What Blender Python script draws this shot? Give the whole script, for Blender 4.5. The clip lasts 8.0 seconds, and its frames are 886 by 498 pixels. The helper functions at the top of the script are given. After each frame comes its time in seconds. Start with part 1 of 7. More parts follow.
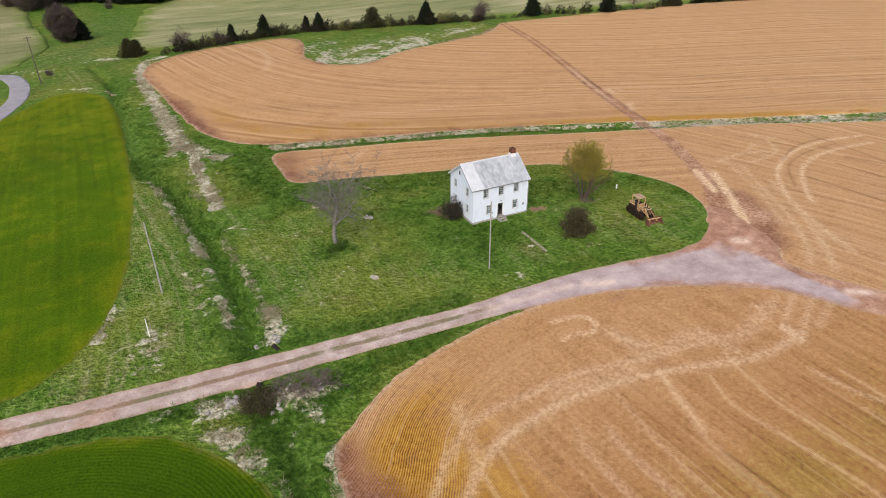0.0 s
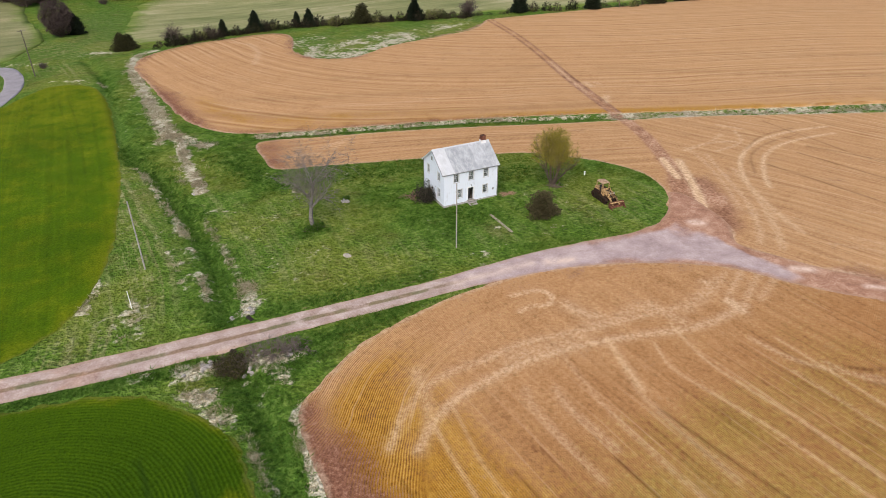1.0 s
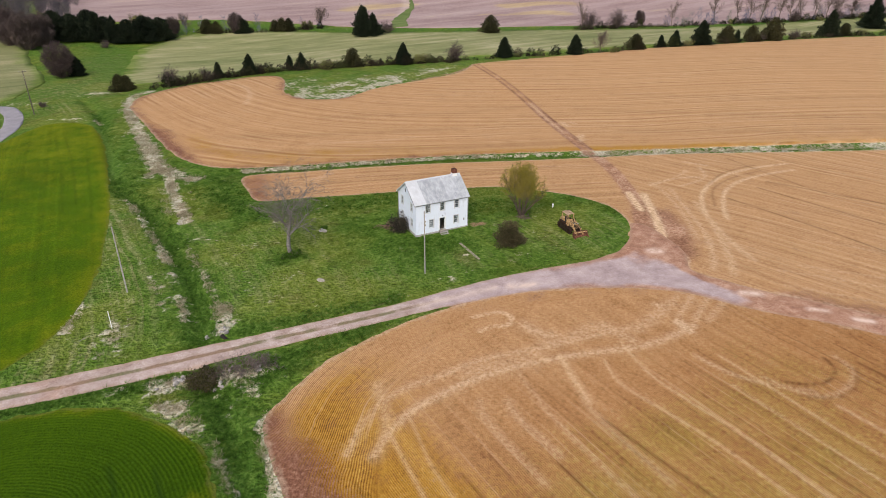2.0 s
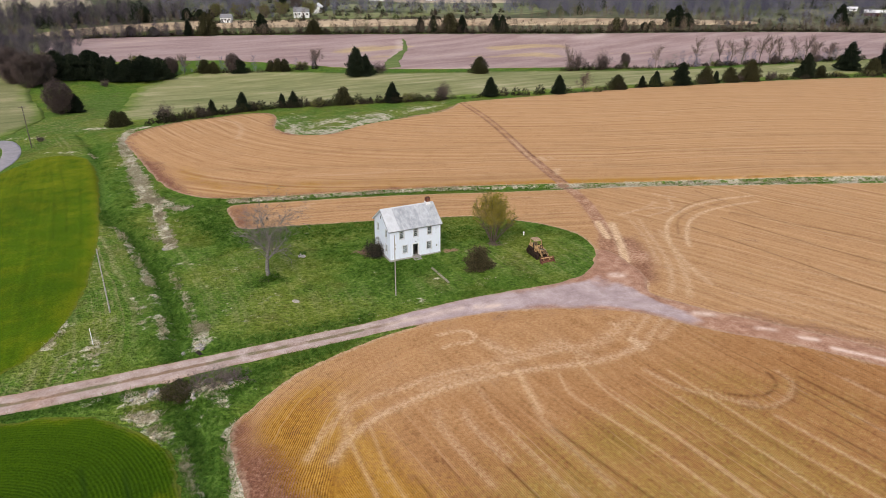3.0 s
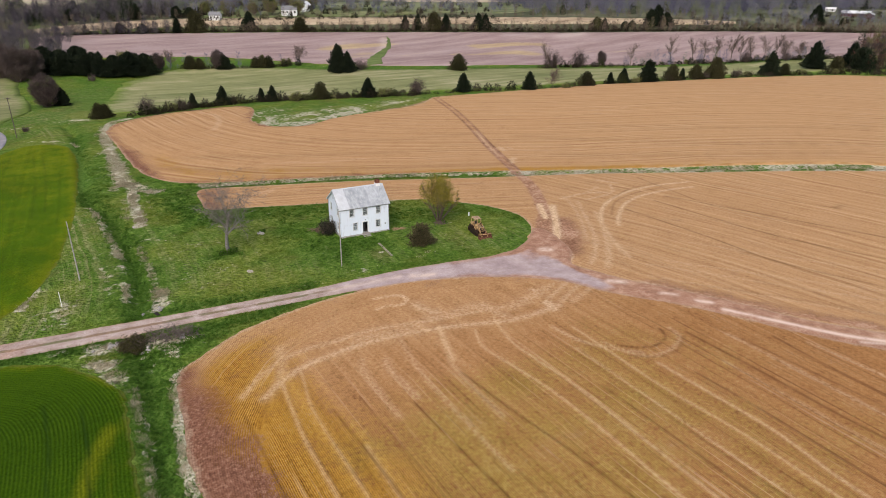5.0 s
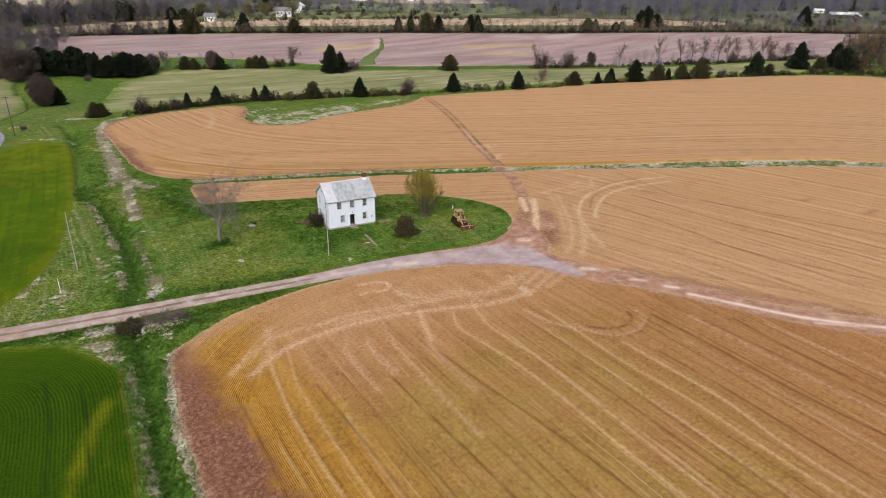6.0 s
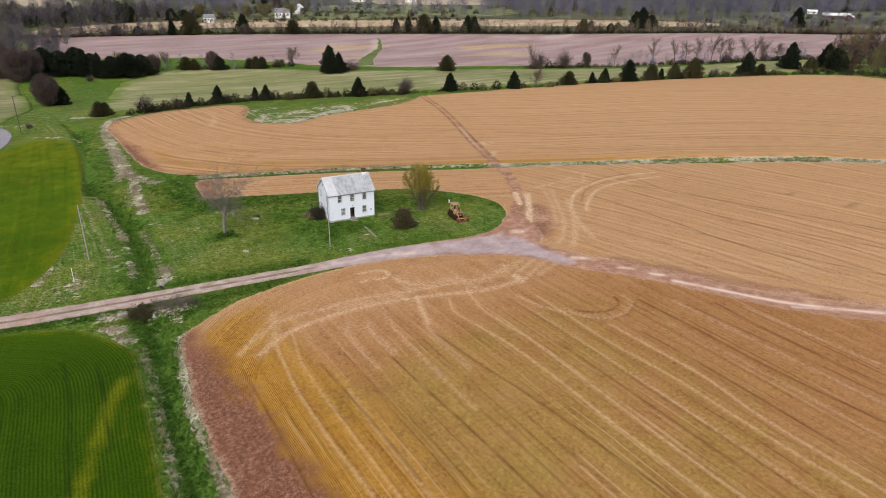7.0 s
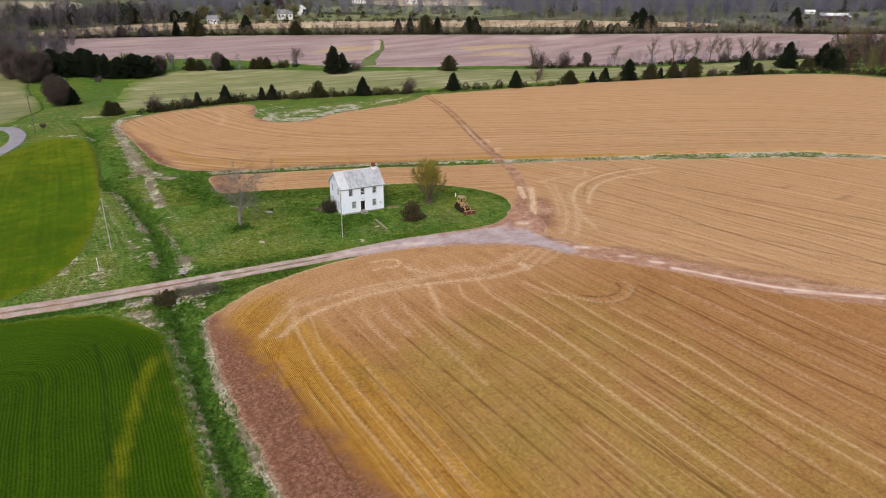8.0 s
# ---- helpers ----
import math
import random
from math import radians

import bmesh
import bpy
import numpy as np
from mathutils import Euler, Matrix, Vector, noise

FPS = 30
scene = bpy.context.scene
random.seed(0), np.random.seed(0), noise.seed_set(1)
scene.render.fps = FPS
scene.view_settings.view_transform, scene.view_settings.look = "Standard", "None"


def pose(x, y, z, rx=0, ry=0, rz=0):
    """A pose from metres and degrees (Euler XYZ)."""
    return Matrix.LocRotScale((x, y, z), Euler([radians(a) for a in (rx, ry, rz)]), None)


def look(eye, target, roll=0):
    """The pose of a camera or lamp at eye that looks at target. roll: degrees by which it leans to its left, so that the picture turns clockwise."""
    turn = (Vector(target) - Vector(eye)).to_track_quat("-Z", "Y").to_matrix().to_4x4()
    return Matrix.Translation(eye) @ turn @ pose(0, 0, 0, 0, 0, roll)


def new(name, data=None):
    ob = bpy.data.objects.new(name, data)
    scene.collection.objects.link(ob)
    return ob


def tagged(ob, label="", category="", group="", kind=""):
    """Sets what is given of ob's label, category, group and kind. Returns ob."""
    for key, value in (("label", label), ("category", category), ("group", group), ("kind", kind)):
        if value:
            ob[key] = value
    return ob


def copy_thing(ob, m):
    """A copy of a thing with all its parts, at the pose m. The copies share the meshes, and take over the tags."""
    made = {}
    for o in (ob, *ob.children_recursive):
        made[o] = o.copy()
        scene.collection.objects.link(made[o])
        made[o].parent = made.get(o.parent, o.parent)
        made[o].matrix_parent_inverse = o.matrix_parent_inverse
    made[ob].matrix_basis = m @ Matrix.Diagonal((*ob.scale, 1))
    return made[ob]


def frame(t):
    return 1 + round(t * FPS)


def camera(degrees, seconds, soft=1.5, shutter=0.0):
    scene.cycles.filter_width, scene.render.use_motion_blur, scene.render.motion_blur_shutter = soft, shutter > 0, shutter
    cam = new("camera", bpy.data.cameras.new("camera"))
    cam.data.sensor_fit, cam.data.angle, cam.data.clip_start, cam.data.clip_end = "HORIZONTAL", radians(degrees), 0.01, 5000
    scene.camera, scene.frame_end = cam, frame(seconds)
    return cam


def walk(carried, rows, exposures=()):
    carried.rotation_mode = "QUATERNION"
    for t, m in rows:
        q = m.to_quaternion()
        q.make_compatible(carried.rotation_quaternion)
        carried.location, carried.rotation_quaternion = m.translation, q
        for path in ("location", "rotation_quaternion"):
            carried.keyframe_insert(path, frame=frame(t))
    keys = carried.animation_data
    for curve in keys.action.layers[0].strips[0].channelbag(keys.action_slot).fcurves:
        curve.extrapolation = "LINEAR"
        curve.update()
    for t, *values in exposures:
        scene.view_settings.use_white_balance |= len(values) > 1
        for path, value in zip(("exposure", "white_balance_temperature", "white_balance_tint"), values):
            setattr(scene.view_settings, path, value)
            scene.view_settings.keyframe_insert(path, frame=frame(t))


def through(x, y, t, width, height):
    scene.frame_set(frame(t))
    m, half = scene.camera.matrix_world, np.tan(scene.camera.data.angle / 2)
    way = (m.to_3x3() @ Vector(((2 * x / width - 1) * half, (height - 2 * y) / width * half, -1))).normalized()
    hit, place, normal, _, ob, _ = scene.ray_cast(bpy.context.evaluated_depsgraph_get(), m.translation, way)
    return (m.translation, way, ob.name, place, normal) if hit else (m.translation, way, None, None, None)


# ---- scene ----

# ============================================================ camera and walk
cam = camera(67.4, 8.0, soft=0.6)
# seconds, eye x y z, yaw, pitch, roll
ROWS = [
    (0.0, 0.00, 0.00, 46.94, -30.67, -30.18, -0.48),
    (0.5, 0.31, -3.34, 46.91, -30.73, -30.18, -0.36),
    (1.0, 0.73, -6.70, 46.90, -30.80, -30.22, -0.25),
    (1.5, 1.16, -10.08, 47.00, -30.86, -30.16, -0.14),
    (1.6, 1.25, -10.74, 47.03, -30.89, -29.84, -0.10),
    (1.7, 1.34, -11.40, 47.06, -30.92, -29.42, -0.06),
    (1.8, 1.43, -12.06, 47.09, -30.95, -28.78, -0.01),
    (1.9, 1.53, -12.73, 47.12, -30.97, -27.78, 0.03),
    (2.0, 1.62, -13.41, 47.13, -31.00, -26.57, 0.07),
    (2.1, 1.71, -14.07, 47.14, -31.03, -25.50, 0.12),
    (2.2, 1.80, -14.74, 47.14, -31.06, -24.51, 0.17),
    (2.35, 1.94, -15.76, 47.13, -31.08, -23.78, 0.20),
    (2.5, 2.08, -16.78, 47.12, -31.10, -23.45, 0.23),
    (2.8, 2.38, -18.82, 47.09, -31.13, -23.25, 0.28),
    (3.1, 2.68, -20.86, 47.06, -31.15, -23.20, 0.31),
    (3.5, 3.07, -23.62, 47.03, -31.17, -23.18, 0.35),
    (4.0, 3.75, -27.05, 47.07, -31.21, -23.22, 0.39),
    (4.5, 4.49, -30.56, 47.17, -31.24, -23.24, 0.43),
    (5.0, 4.90, -34.10, 47.28, -31.49, -23.25, 0.57),
    (5.5, 4.72, -37.32, 47.43, -31.68, -23.21, 0.60),
    (6.0, 4.05, -40.15, 47.57, -31.83, -23.14, 0.61),
    (6.5, 2.99, -42.59, 47.70, -31.96, -23.08, 0.61),
    (7.0, 1.46, -44.80, 47.80, -32.02, -23.04, 0.59),
    (7.5, -0.51, -46.72, 47.87, -32.07, -22.99, 0.58),
    (8.0, -2.71, -48.52, 47.92, -32.04, -22.95, 0.46),
]
walk(cam, [(t, pose(x, y, z, 90 + pitch, 0, yaw) @ pose(0, 0, 0, 0, 0, roll)) for t, x, y, z, yaw, pitch, roll in ROWS], [(0.0, 0.03), (2.0, -0.03), (4.0, -0.07), (8.0, -0.12)])

# ============================================================ light
SUN_HIGH, SUN_FROM = 46.0, 222.0     # degrees above the ground; bearing from +y towards +x
world = bpy.data.worlds.new("sky")
scene.world = world
world.use_nodes = True
_wt = world.node_tree
_sky = _wt.nodes.new("ShaderNodeTexSky")
_sky.sky_type, _sky.sun_disc = "NISHITA", False
_sky.sun_elevation, _sky.sun_rotation = radians(SUN_HIGH), radians(SUN_FROM)
_sky.air_density, _sky.dust_density, _sky.ozone_density = 1.0, 4.0, 1.0
_wt.links.new(_sky.outputs[0], _wt.nodes["Background"].inputs[0])
_wt.nodes["Background"].inputs[1].default_value = 0.17
sun = new("sun", bpy.data.lights.new("sun", "SUN"))
sun.data.energy, sun.data.angle, sun.data.color = 2.0, radians(45), (1.0, 0.95, 0.88)
_a, _e = radians(SUN_FROM), radians(SUN_HIGH)
sun.matrix_world = look((0, 0, 0), (-math.sin(_a) * math.cos(_e), -math.cos(_a) * math.cos(_e), -math.sin(_e)))


# ============================================================ material kit
class Graph:
    """Short hand for the nodes of one material."""

    def __init__(self, name):
        self.mat = bpy.data.materials.new(name)
        self.mat.use_nodes = True
        self.t = self.mat.node_tree
        self.out = self.t.nodes["Material Output"]
        self.b = self.t.nodes["Principled BSDF"]

    def n(self, kind, **props):
        node = self.t.nodes.new(kind)
        for k, v in props.items():
            setattr(node, k, v)
        return node

    def put(self, socket, value):
        if isinstance(value, bpy.types.NodeSocket):
            self.t.links.new(value, socket)
        elif isinstance(value, tuple) and len(value) == 3 and socket.type == "RGBA":
            socket.default_value = (*value, 1)
        else:
            socket.default_value = value

    def place(self, sx=1.0, sy=1.0, sz=1.0, turn=0.0, own=False):
        m = self.n("ShaderNodeMapping")
        m.inputs["Scale"].default_value = (sx, sy, sz)
        m.inputs["Rotation"].default_value = (0, 0, radians(turn))
        src = self.n("ShaderNodeTexCoord").outputs["Object"] if own else self.n("ShaderNodeNewGeometry").outputs["Position"]
        self.put(m.inputs[0], src)
        return m.outputs[0]

    def noise(self, scale, detail=3, rough=0.55, at=None, warp=0.0):
        x = self.n("ShaderNodeTexNoise")
        x.inputs["Scale"].default_value, x.inputs["Detail"].default_value = scale, detail
        x.inputs["Roughness"].default_value, x.inputs["Distortion"].default_value = rough, warp
        self.put(x.inputs["Vector"], at if at is not None else self.place())
        return x.outputs["Fac"]

    def math(self, op, a, b=0.0, clamp=False):
        x = self.n("ShaderNodeMath", operation=op, use_clamp=clamp)
        self.put(x.inputs[0], a), self.put(x.inputs[1], b)
        return x.outputs[0]

    def step(self, v, lo, hi):
        x = self.n("ShaderNodeMapRange", clamp=True, interpolation_type="SMOOTHSTEP")
        self.put(x.inputs[0], v)
        self.put(x.inputs[1], lo), self.put(x.inputs[2], hi)
        return x.outputs[0]

    def mix(self, f, a, b, blend="MIX"):
        x = self.n("ShaderNodeMix", data_type="RGBA", blend_type=blend)
        self.put(x.inputs[0], f), self.put(x.inputs[6], a), self.put(x.inputs[7], b)
        return x.outputs[2]

    def ramp(self, f, *stops):
        x = self.n("ShaderNodeValToRGB")
        e = x.color_ramp.elements
        while len(e) < len(stops):
            e.new(0.5)
        for s, (p, c) in zip(e, stops):
            s.position, s.color = p, (*c, 1)
        self.put(x.inputs[0], f)
        return x.outputs[0]

    def attr(self, name):
        return self.n("ShaderNodeAttribute", attribute_name=name).outputs["Fac"]

    def rand(self):
        return self.n("ShaderNodeObjectInfo").outputs["Random"]

    def island(self):
        return self.n("ShaderNodeNewGeometry").outputs["Random Per Island"]

    def bump(self, height, strength=0.5, dist=0.1):
        x = self.n("ShaderNodeBump")
        x.inputs["Strength"].default_value, x.inputs["Distance"].default_value = strength, dist
        self.put(x.inputs["Height"], height)
        self.put(self.b.inputs["Normal"], x.outputs[0])

    def done(self, colour, rough=0.9, metal=0.0, spec=0.2):
        self.put(self.b.inputs["Base Color"], colour)
        self.put(self.b.inputs["Roughness"], rough)
        self.b.inputs["Metallic"].default_value = metal
        self.b.inputs["Specular IOR Level"].default_value = spec
        return self.mat


# ============================================================ the lie of the land
SWELLS = [(-20, 10, -1.22), (-20, 110, -1.01), (20, 70, -1.38), (20, 190, 1.85), (60, 30, 2.94), (60, 110, 0.06), (55, 72, 0.93), (110, 60, -1.32), (110, 140, -2.26),
          (110, 210, 0.26), (170, 20, 2.26), (190, 110, 0.78), (180, 210, -0.23), (260, 150, 2.53), (60, 300, -6.3), (180, 310, -5.12), (300, 260, -6.41), (-80, 240, -6.49)]


def ease(t):
    t = np.clip(t, 0, 1)
    return t * t * (3 - 2 * t)


def land(x, y):
    """Height of the open land, without ditches."""
    x, y = np.asarray(x, float), np.asarray(y, float)
    z = np.zeros(np.broadcast(x, y).shape)
    for cx, cy, h in SWELLS:
        z = z + h * np.exp(-((x - cx) ** 2 + (y - cy) ** 2) / 7200)
    d = x * 0.524 + y * 0.852
    return z + 12 * ease((d - 400) / 230) + 45 * ease((d - 600) / 900)


def spline(pts, closed=False, n=5):
    """A smooth line through the points of a plan."""
    p = np.array(pts, float)
    k = len(p)
    out = []
    for i in range(k if closed else k - 1):
        a, b, c, d = (p[j % k] if closed else p[min(max(j, 0), k - 1)] for j in (i - 1, i, i + 1, i + 2))
        for s in np.arange(n) / n:
            out.append(0.5 * (2 * b + (c - a) * s + (2 * a - 5 * b + 4 * c - d) * s ** 2 + (3 * b - a - 3 * c + d) * s ** 3))
    if not closed:
        out.append(p[-1])
    return np.array(out)


def line_gap(line, x, y, signed=False):
    """Distance of places from a line; signed: positive on its left."""
    best = np.full(x.shape, 1e9)
    side = np.zeros(x.shape)
    for (ax, ay), (bx, by) in zip(line[:-1], line[1:]):
        ux, uy = bx - ax, by - ay
        ll = ux * ux + uy * uy + 1e-9
        t = np.clip(((x - ax) * ux + (y - ay) * uy) / ll, 0, 1)
        d = np.hypot(x - ax - t * ux, y - ay - t * uy)
        if signed:
            s = np.sign(ux * (y - ay) - uy * (x - ax))
            side = np.where(d < best, s, side)
        best = np.minimum(best, d)
    return best * side if signed else best


def depth_in(ring, x, y):
    """Distance to the rim of a closed ring, positive inside."""
    loop = np.vstack([ring, ring[:1]])
    d = line_gap(loop, x, y)
    inside = np.zeros(x.shape, bool)
    for (ax, ay), (bx, by) in zip(loop[:-1], loop[1:]):
        if ay != by:
            inside ^= ((ay > y) != (by > y)) & (x < (bx - ax) * (y - ay) / (by - ay) + ax)
    return np.where(inside, d, -d)


DITCH = spline([(11, 215), (12.5, 190), (12, 165), (11, 144), (10, 125), (12.8, 113), (13.2, 101), (13.8, 90), (13.6, 78), (12.6, 69), (11.2, 62), (9.6, 55), (10.3, 47), (9.6, 38), (8.9, 28), (8.3, 16), (7.8, 5), (7.5, -30)])
DRAIN = spline([(22, 126), (30, 122), (44, 117.2), (60, 112), (76, 106), (88, 99.7), (98, 94.5), (120, 82.5), (145, 67), (172, 50), (190, 35), (220, 8), (255, -32)])


def smooth_noise(x, y, scale, seed):
    """Value noise on a plan, 0 to 1."""
    r = np.random.RandomState(seed).rand(128, 128)
    u, v = x / scale + 1000, y / scale + 1000
    i, j = np.floor(u).astype(int), np.floor(v).astype(int)
    f, g = ease(u - i), ease(v - j)
    a, b, c, d = (r[(i + p) % 128, (j + q) % 128] for p, q in ((0, 0), (1, 0), (0, 1), (1, 1)))
    return (a * (1 - f) + b * f) * (1 - g) + (c * (1 - f) + d * f) * g


def ground(x, y):
    """Height of the ground, ditches included."""
    x, y = np.asarray(x, float), np.asarray(y, float)
    z = land(x, y)
    cut = 0.9 * np.exp(-(line_gap(DITCH, x, y) / 1.3) ** 2) * ease((np.abs(y - 59.2 + 0.2 * (x - 10)) - 2.3) / 1.5)
    cut = cut + 0.5 * np.exp(-(line_gap(DRAIN, x, y) / 0.9) ** 2)
    return z - cut


def gz(x, y):
    return float(ground(np.array([x]), np.array([y]))[0])


# ============================================================ mesh kit
def mesh_of(name, verts, faces, mat=None, smooth=False):
    """A mesh from arrays of places and of triangles or quads."""
    me = bpy.data.meshes.new(name)
    verts, faces = np.asarray(verts, np.float32), np.asarray(faces, np.int32)
    k = faces.shape[1]
    me.vertices.add(len(verts)), me.loops.add(faces.size), me.polygons.add(len(faces))
    me.vertices.foreach_set("co", verts.ravel())
    me.loops.foreach_set("vertex_index", faces.ravel())
    me.polygons.foreach_set("loop_start", np.arange(len(faces), dtype=np.int32) * k)
    me.polygons.foreach_set("use_smooth", np.full(len(faces), smooth))
    me.update(calc_edges=True)
    if mat:
        me.materials.append(mat)
    return me


def note(me, name, values):
    """A value for each vertex, that the materials read."""
    me.attributes.new(name, "FLOAT", "POINT").data.foreach_set("value", np.asarray(values, np.float32))


def axis(stops):
    """Grid lines: (from, to, step) stretches."""
    out = []
    for a, b, s in stops:
        out.extend(np.arange(a, b - 1e-6, s))
    return np.array(out + [stops[-1][1]])


def sheet_grid(xs, ys):
    X, Y = np.meshgrid(xs, ys)
    nx = len(xs)
    i = (np.arange(len(ys) - 1)[:, None] * nx + np.arange(nx - 1)[None]).ravel()
    tris = np.concatenate([np.stack([i, i + 1, i + nx + 1], 1), np.stack([i, i + nx + 1, i + nx], 1)])
    return X.ravel(), Y.ravel(), tris


def plot(name, ring, xs, ys, lift, mat, ragged=0.3, skirt=True):
    """A sheet over the land inside a ring, cut along its rim. Returns the object, x, y and the depth inside the rim."""
    X, Y, T = sheet_grid(xs, ys)
    s = depth_in(ring, X, Y) + ragged * (smooth_noise(X, Y, 1.1, 7) + smooth_noise(X, Y, 3.3, 8) - 1)
    inn = s > 0
    cnt = inn[T].sum(1)
    tris = [tuple(t) for t in T[cnt == 3]]
    vx, vy, vs = list(X), list(Y), list(s)
    made, rim = {}, []

    def cross(a, b):
        key = (min(a, b), max(a, b))
        if key not in made:
            f = s[a] / (s[a] - s[b])
            made[key] = len(vx)
            vx.append(X[a] + f * (X[b] - X[a])), vy.append(Y[a] + f * (Y[b] - Y[a])), vs.append(0.0)
        return made[key]

    for t in T[(cnt == 1) | (cnt == 2)]:
        t = list(t)
        if inn[t].sum() == 1:
            while not inn[t[0]]:
                t = t[1:] + t[:1]
            p, q = cross(t[0], t[1]), cross(t[0], t[2])
            tris.append((t[0], p, q))
            rim.append((p, q))
        else:
            while inn[t[0]]:
                t = t[1:] + t[:1]
            p, q = cross(t[0], t[1]), cross(t[0], t[2])
            tris.append((p, t[1], t[2]))
            tris.append((p, t[2], q))
            rim.append((q, p))
    vx, vy, vs = np.array(vx), np.array(vy), np.array(vs)
    tris = np.array(tris)
    z = ground(vx, vy) + lift
    if skirt and rim:
        low = {}
        ex, ey, ez, es, more = [], [], [], [], []
        for a, b in rim:
            for v in (a, b):
                if v not in low:
                    low[v] = len(vx) + len(ex)
                    ex.append(vx[v]), ey.append(vy[v]), ez.append(z[v] - lift - 0.06), es.append(0.0)
            more += [(a, low[a], low[b]), (a, low[b], b)]
        vx, vy, z, vs = (np.concatenate([u, w]) for u, w in ((vx, ex), (vy, ey), (z, ez), (vs, es)))
        tris = np.concatenate([tris, np.array(more)])
    used, inv = np.unique(tris, return_inverse=True)
    me = mesh_of(name, np.stack([vx, vy, z], 1)[used], inv.reshape(-1, 3), mat, True)
    note(me, "rim", vs[used])
    return new(name, me), vx[used], vy[used], vs[used]


def strokes(x, y, marks):
    """How strongly worn lines (points, width, strength) touch each place."""
    out = np.zeros(x.shape)
    for pts, w, k in marks:
        line = spline(pts, n=4)
        near = (x > line[:, 0].min() - 4 * w) & (x < line[:, 0].max() + 4 * w) & (y > line[:, 1].min() - 4 * w) & (y < line[:, 1].max() + 4 * w)
        if near.any():
            out[near] = np.maximum(out[near], k * np.exp(-(line_gap(line, x[near], y[near]) / w) ** 2))
    return out


def box(bm, x0, y0, z0, x1, y1, z1):
    v = [bm.verts.new(p) for p in ((x0, y0, z0), (x1, y0, z0), (x1, y1, z0), (x0, y1, z0), (x0, y0, z1), (x1, y0, z1), (x1, y1, z1), (x0, y1, z1))]
    for f in ((3, 2, 1, 0), (4, 5, 6, 7), (0, 1, 5, 4), (1, 2, 6, 5), (2, 3, 7, 6), (3, 0, 4, 7)):
        bm.faces.new([v[i] for i in f])
    return v


def slab(bm, outline, y0, y1):
    """A flat plate: its outline in x and z, from y0 to y1."""
    a = [bm.verts.new((x, y0, z)) for x, z in outline]
    b = [bm.verts.new((x, y1, z)) for x, z in outline]
    bm.faces.new(a), bm.faces.new(b[::-1])
    for i in range(len(a)):
        j = (i + 1) % len(a)
        bm.faces.new((a[i], b[i], b[j], a[j]))
    bmesh.ops.recalc_face_normals(bm, faces=bm.faces)


def rod(bm, p, q, r, r2=None, sides=8):
    """A round bar from p to q."""
    p, q = Vector(p), Vector(q)
    d = (q - p).normalized()
    u = d.orthogonal().normalized()
    w = d.cross(u)
    rings = []
    for c, rr in ((p, r), (q, r if r2 is None else r2)):
        rings.append([bm.verts.new(c + rr * (math.cos(a) * u + math.sin(a) * w)) for a in np.arange(sides) * 2 * math.pi / sides])
    for i in range(sides):
        bm.faces.new((rings[0][i], rings[0][(i + 1) % sides], rings[1][(i + 1) % sides], rings[1][i]))
    bm.faces.new(rings[0][::-1]), bm.faces.new(rings[1])


def part(name, bm, mat, parent=None, label="", bevel=0.0, smooth=False):
    """Links a bmesh as one mesh object under a thing or a part."""
    if bevel:
        bmesh.ops.bevel(bm, geom=list(bm.edges), offset=bevel, segments=2, affect="EDGES", profile=0.6)
    me = bpy.data.meshes.new(name)
    bm.to_mesh(me)
    bm.free()
    if smooth:
        me.polygons.foreach_set("use_smooth", np.full(len(me.polygons), True))
    me.materials.append(mat)
    ob = new(name, me)
    ob.parent = parent
    return tagged(ob, label) if label else ob


def joined(name, me, parent, label=""):
    ob = new(name, me)
    ob.parent = parent
    return tagged(ob, label) if label else ob


def thing(name, label, category, m, group="", kind=""):
    ob = new(name)
    ob.matrix_world = m
    ob.empty_display_size = 0.2
    return tagged(ob, label, category, group, kind)


# ============================================================ materials of the land
def lawn_colour(g, f, big):
    """Green of the rough lawn: f picks the lumps with their painted shade, big the wide patches."""
    fresh = g.ramp(f, (0.36, (0.040, 0.080, 0.009)), (0.47, (0.076, 0.144, 0.017)), (0.55, (0.110, 0.190, 0.026)), (0.66, (0.200, 0.278, 0.060)))
    olive = g.ramp(f, (0.36, (0.067, 0.093, 0.011)), (0.5, (0.145, 0.192, 0.026)), (0.66, (0.255, 0.284, 0.074)))
    return g.mix(g.step(big, 0.44, 0.60), fresh, olive)


def lush_colour(g, f):
    return g.ramp(f, (0.37, (0.027, 0.063, 0.009)), (0.5, (0.067, 0.145, 0.019)), (0.64, (0.148, 0.252, 0.044)))


def grass_lumps(g):
    """Small tussocks: pale tips and dark thatch, with light and shade put into the colour."""
    lump, mid, fine = g.noise(2.0, 2, 0.5), g.noise(0.62, 3, 0.6), g.noise(5.5, 3, 0.6)
    return g.math("ADD", g.math("MULTIPLY", lump, 0.46), g.math("ADD", g.math("MULTIPLY", mid, 0.34), g.math("MULTIPLY", fine, 0.22))), lump, mid, fine


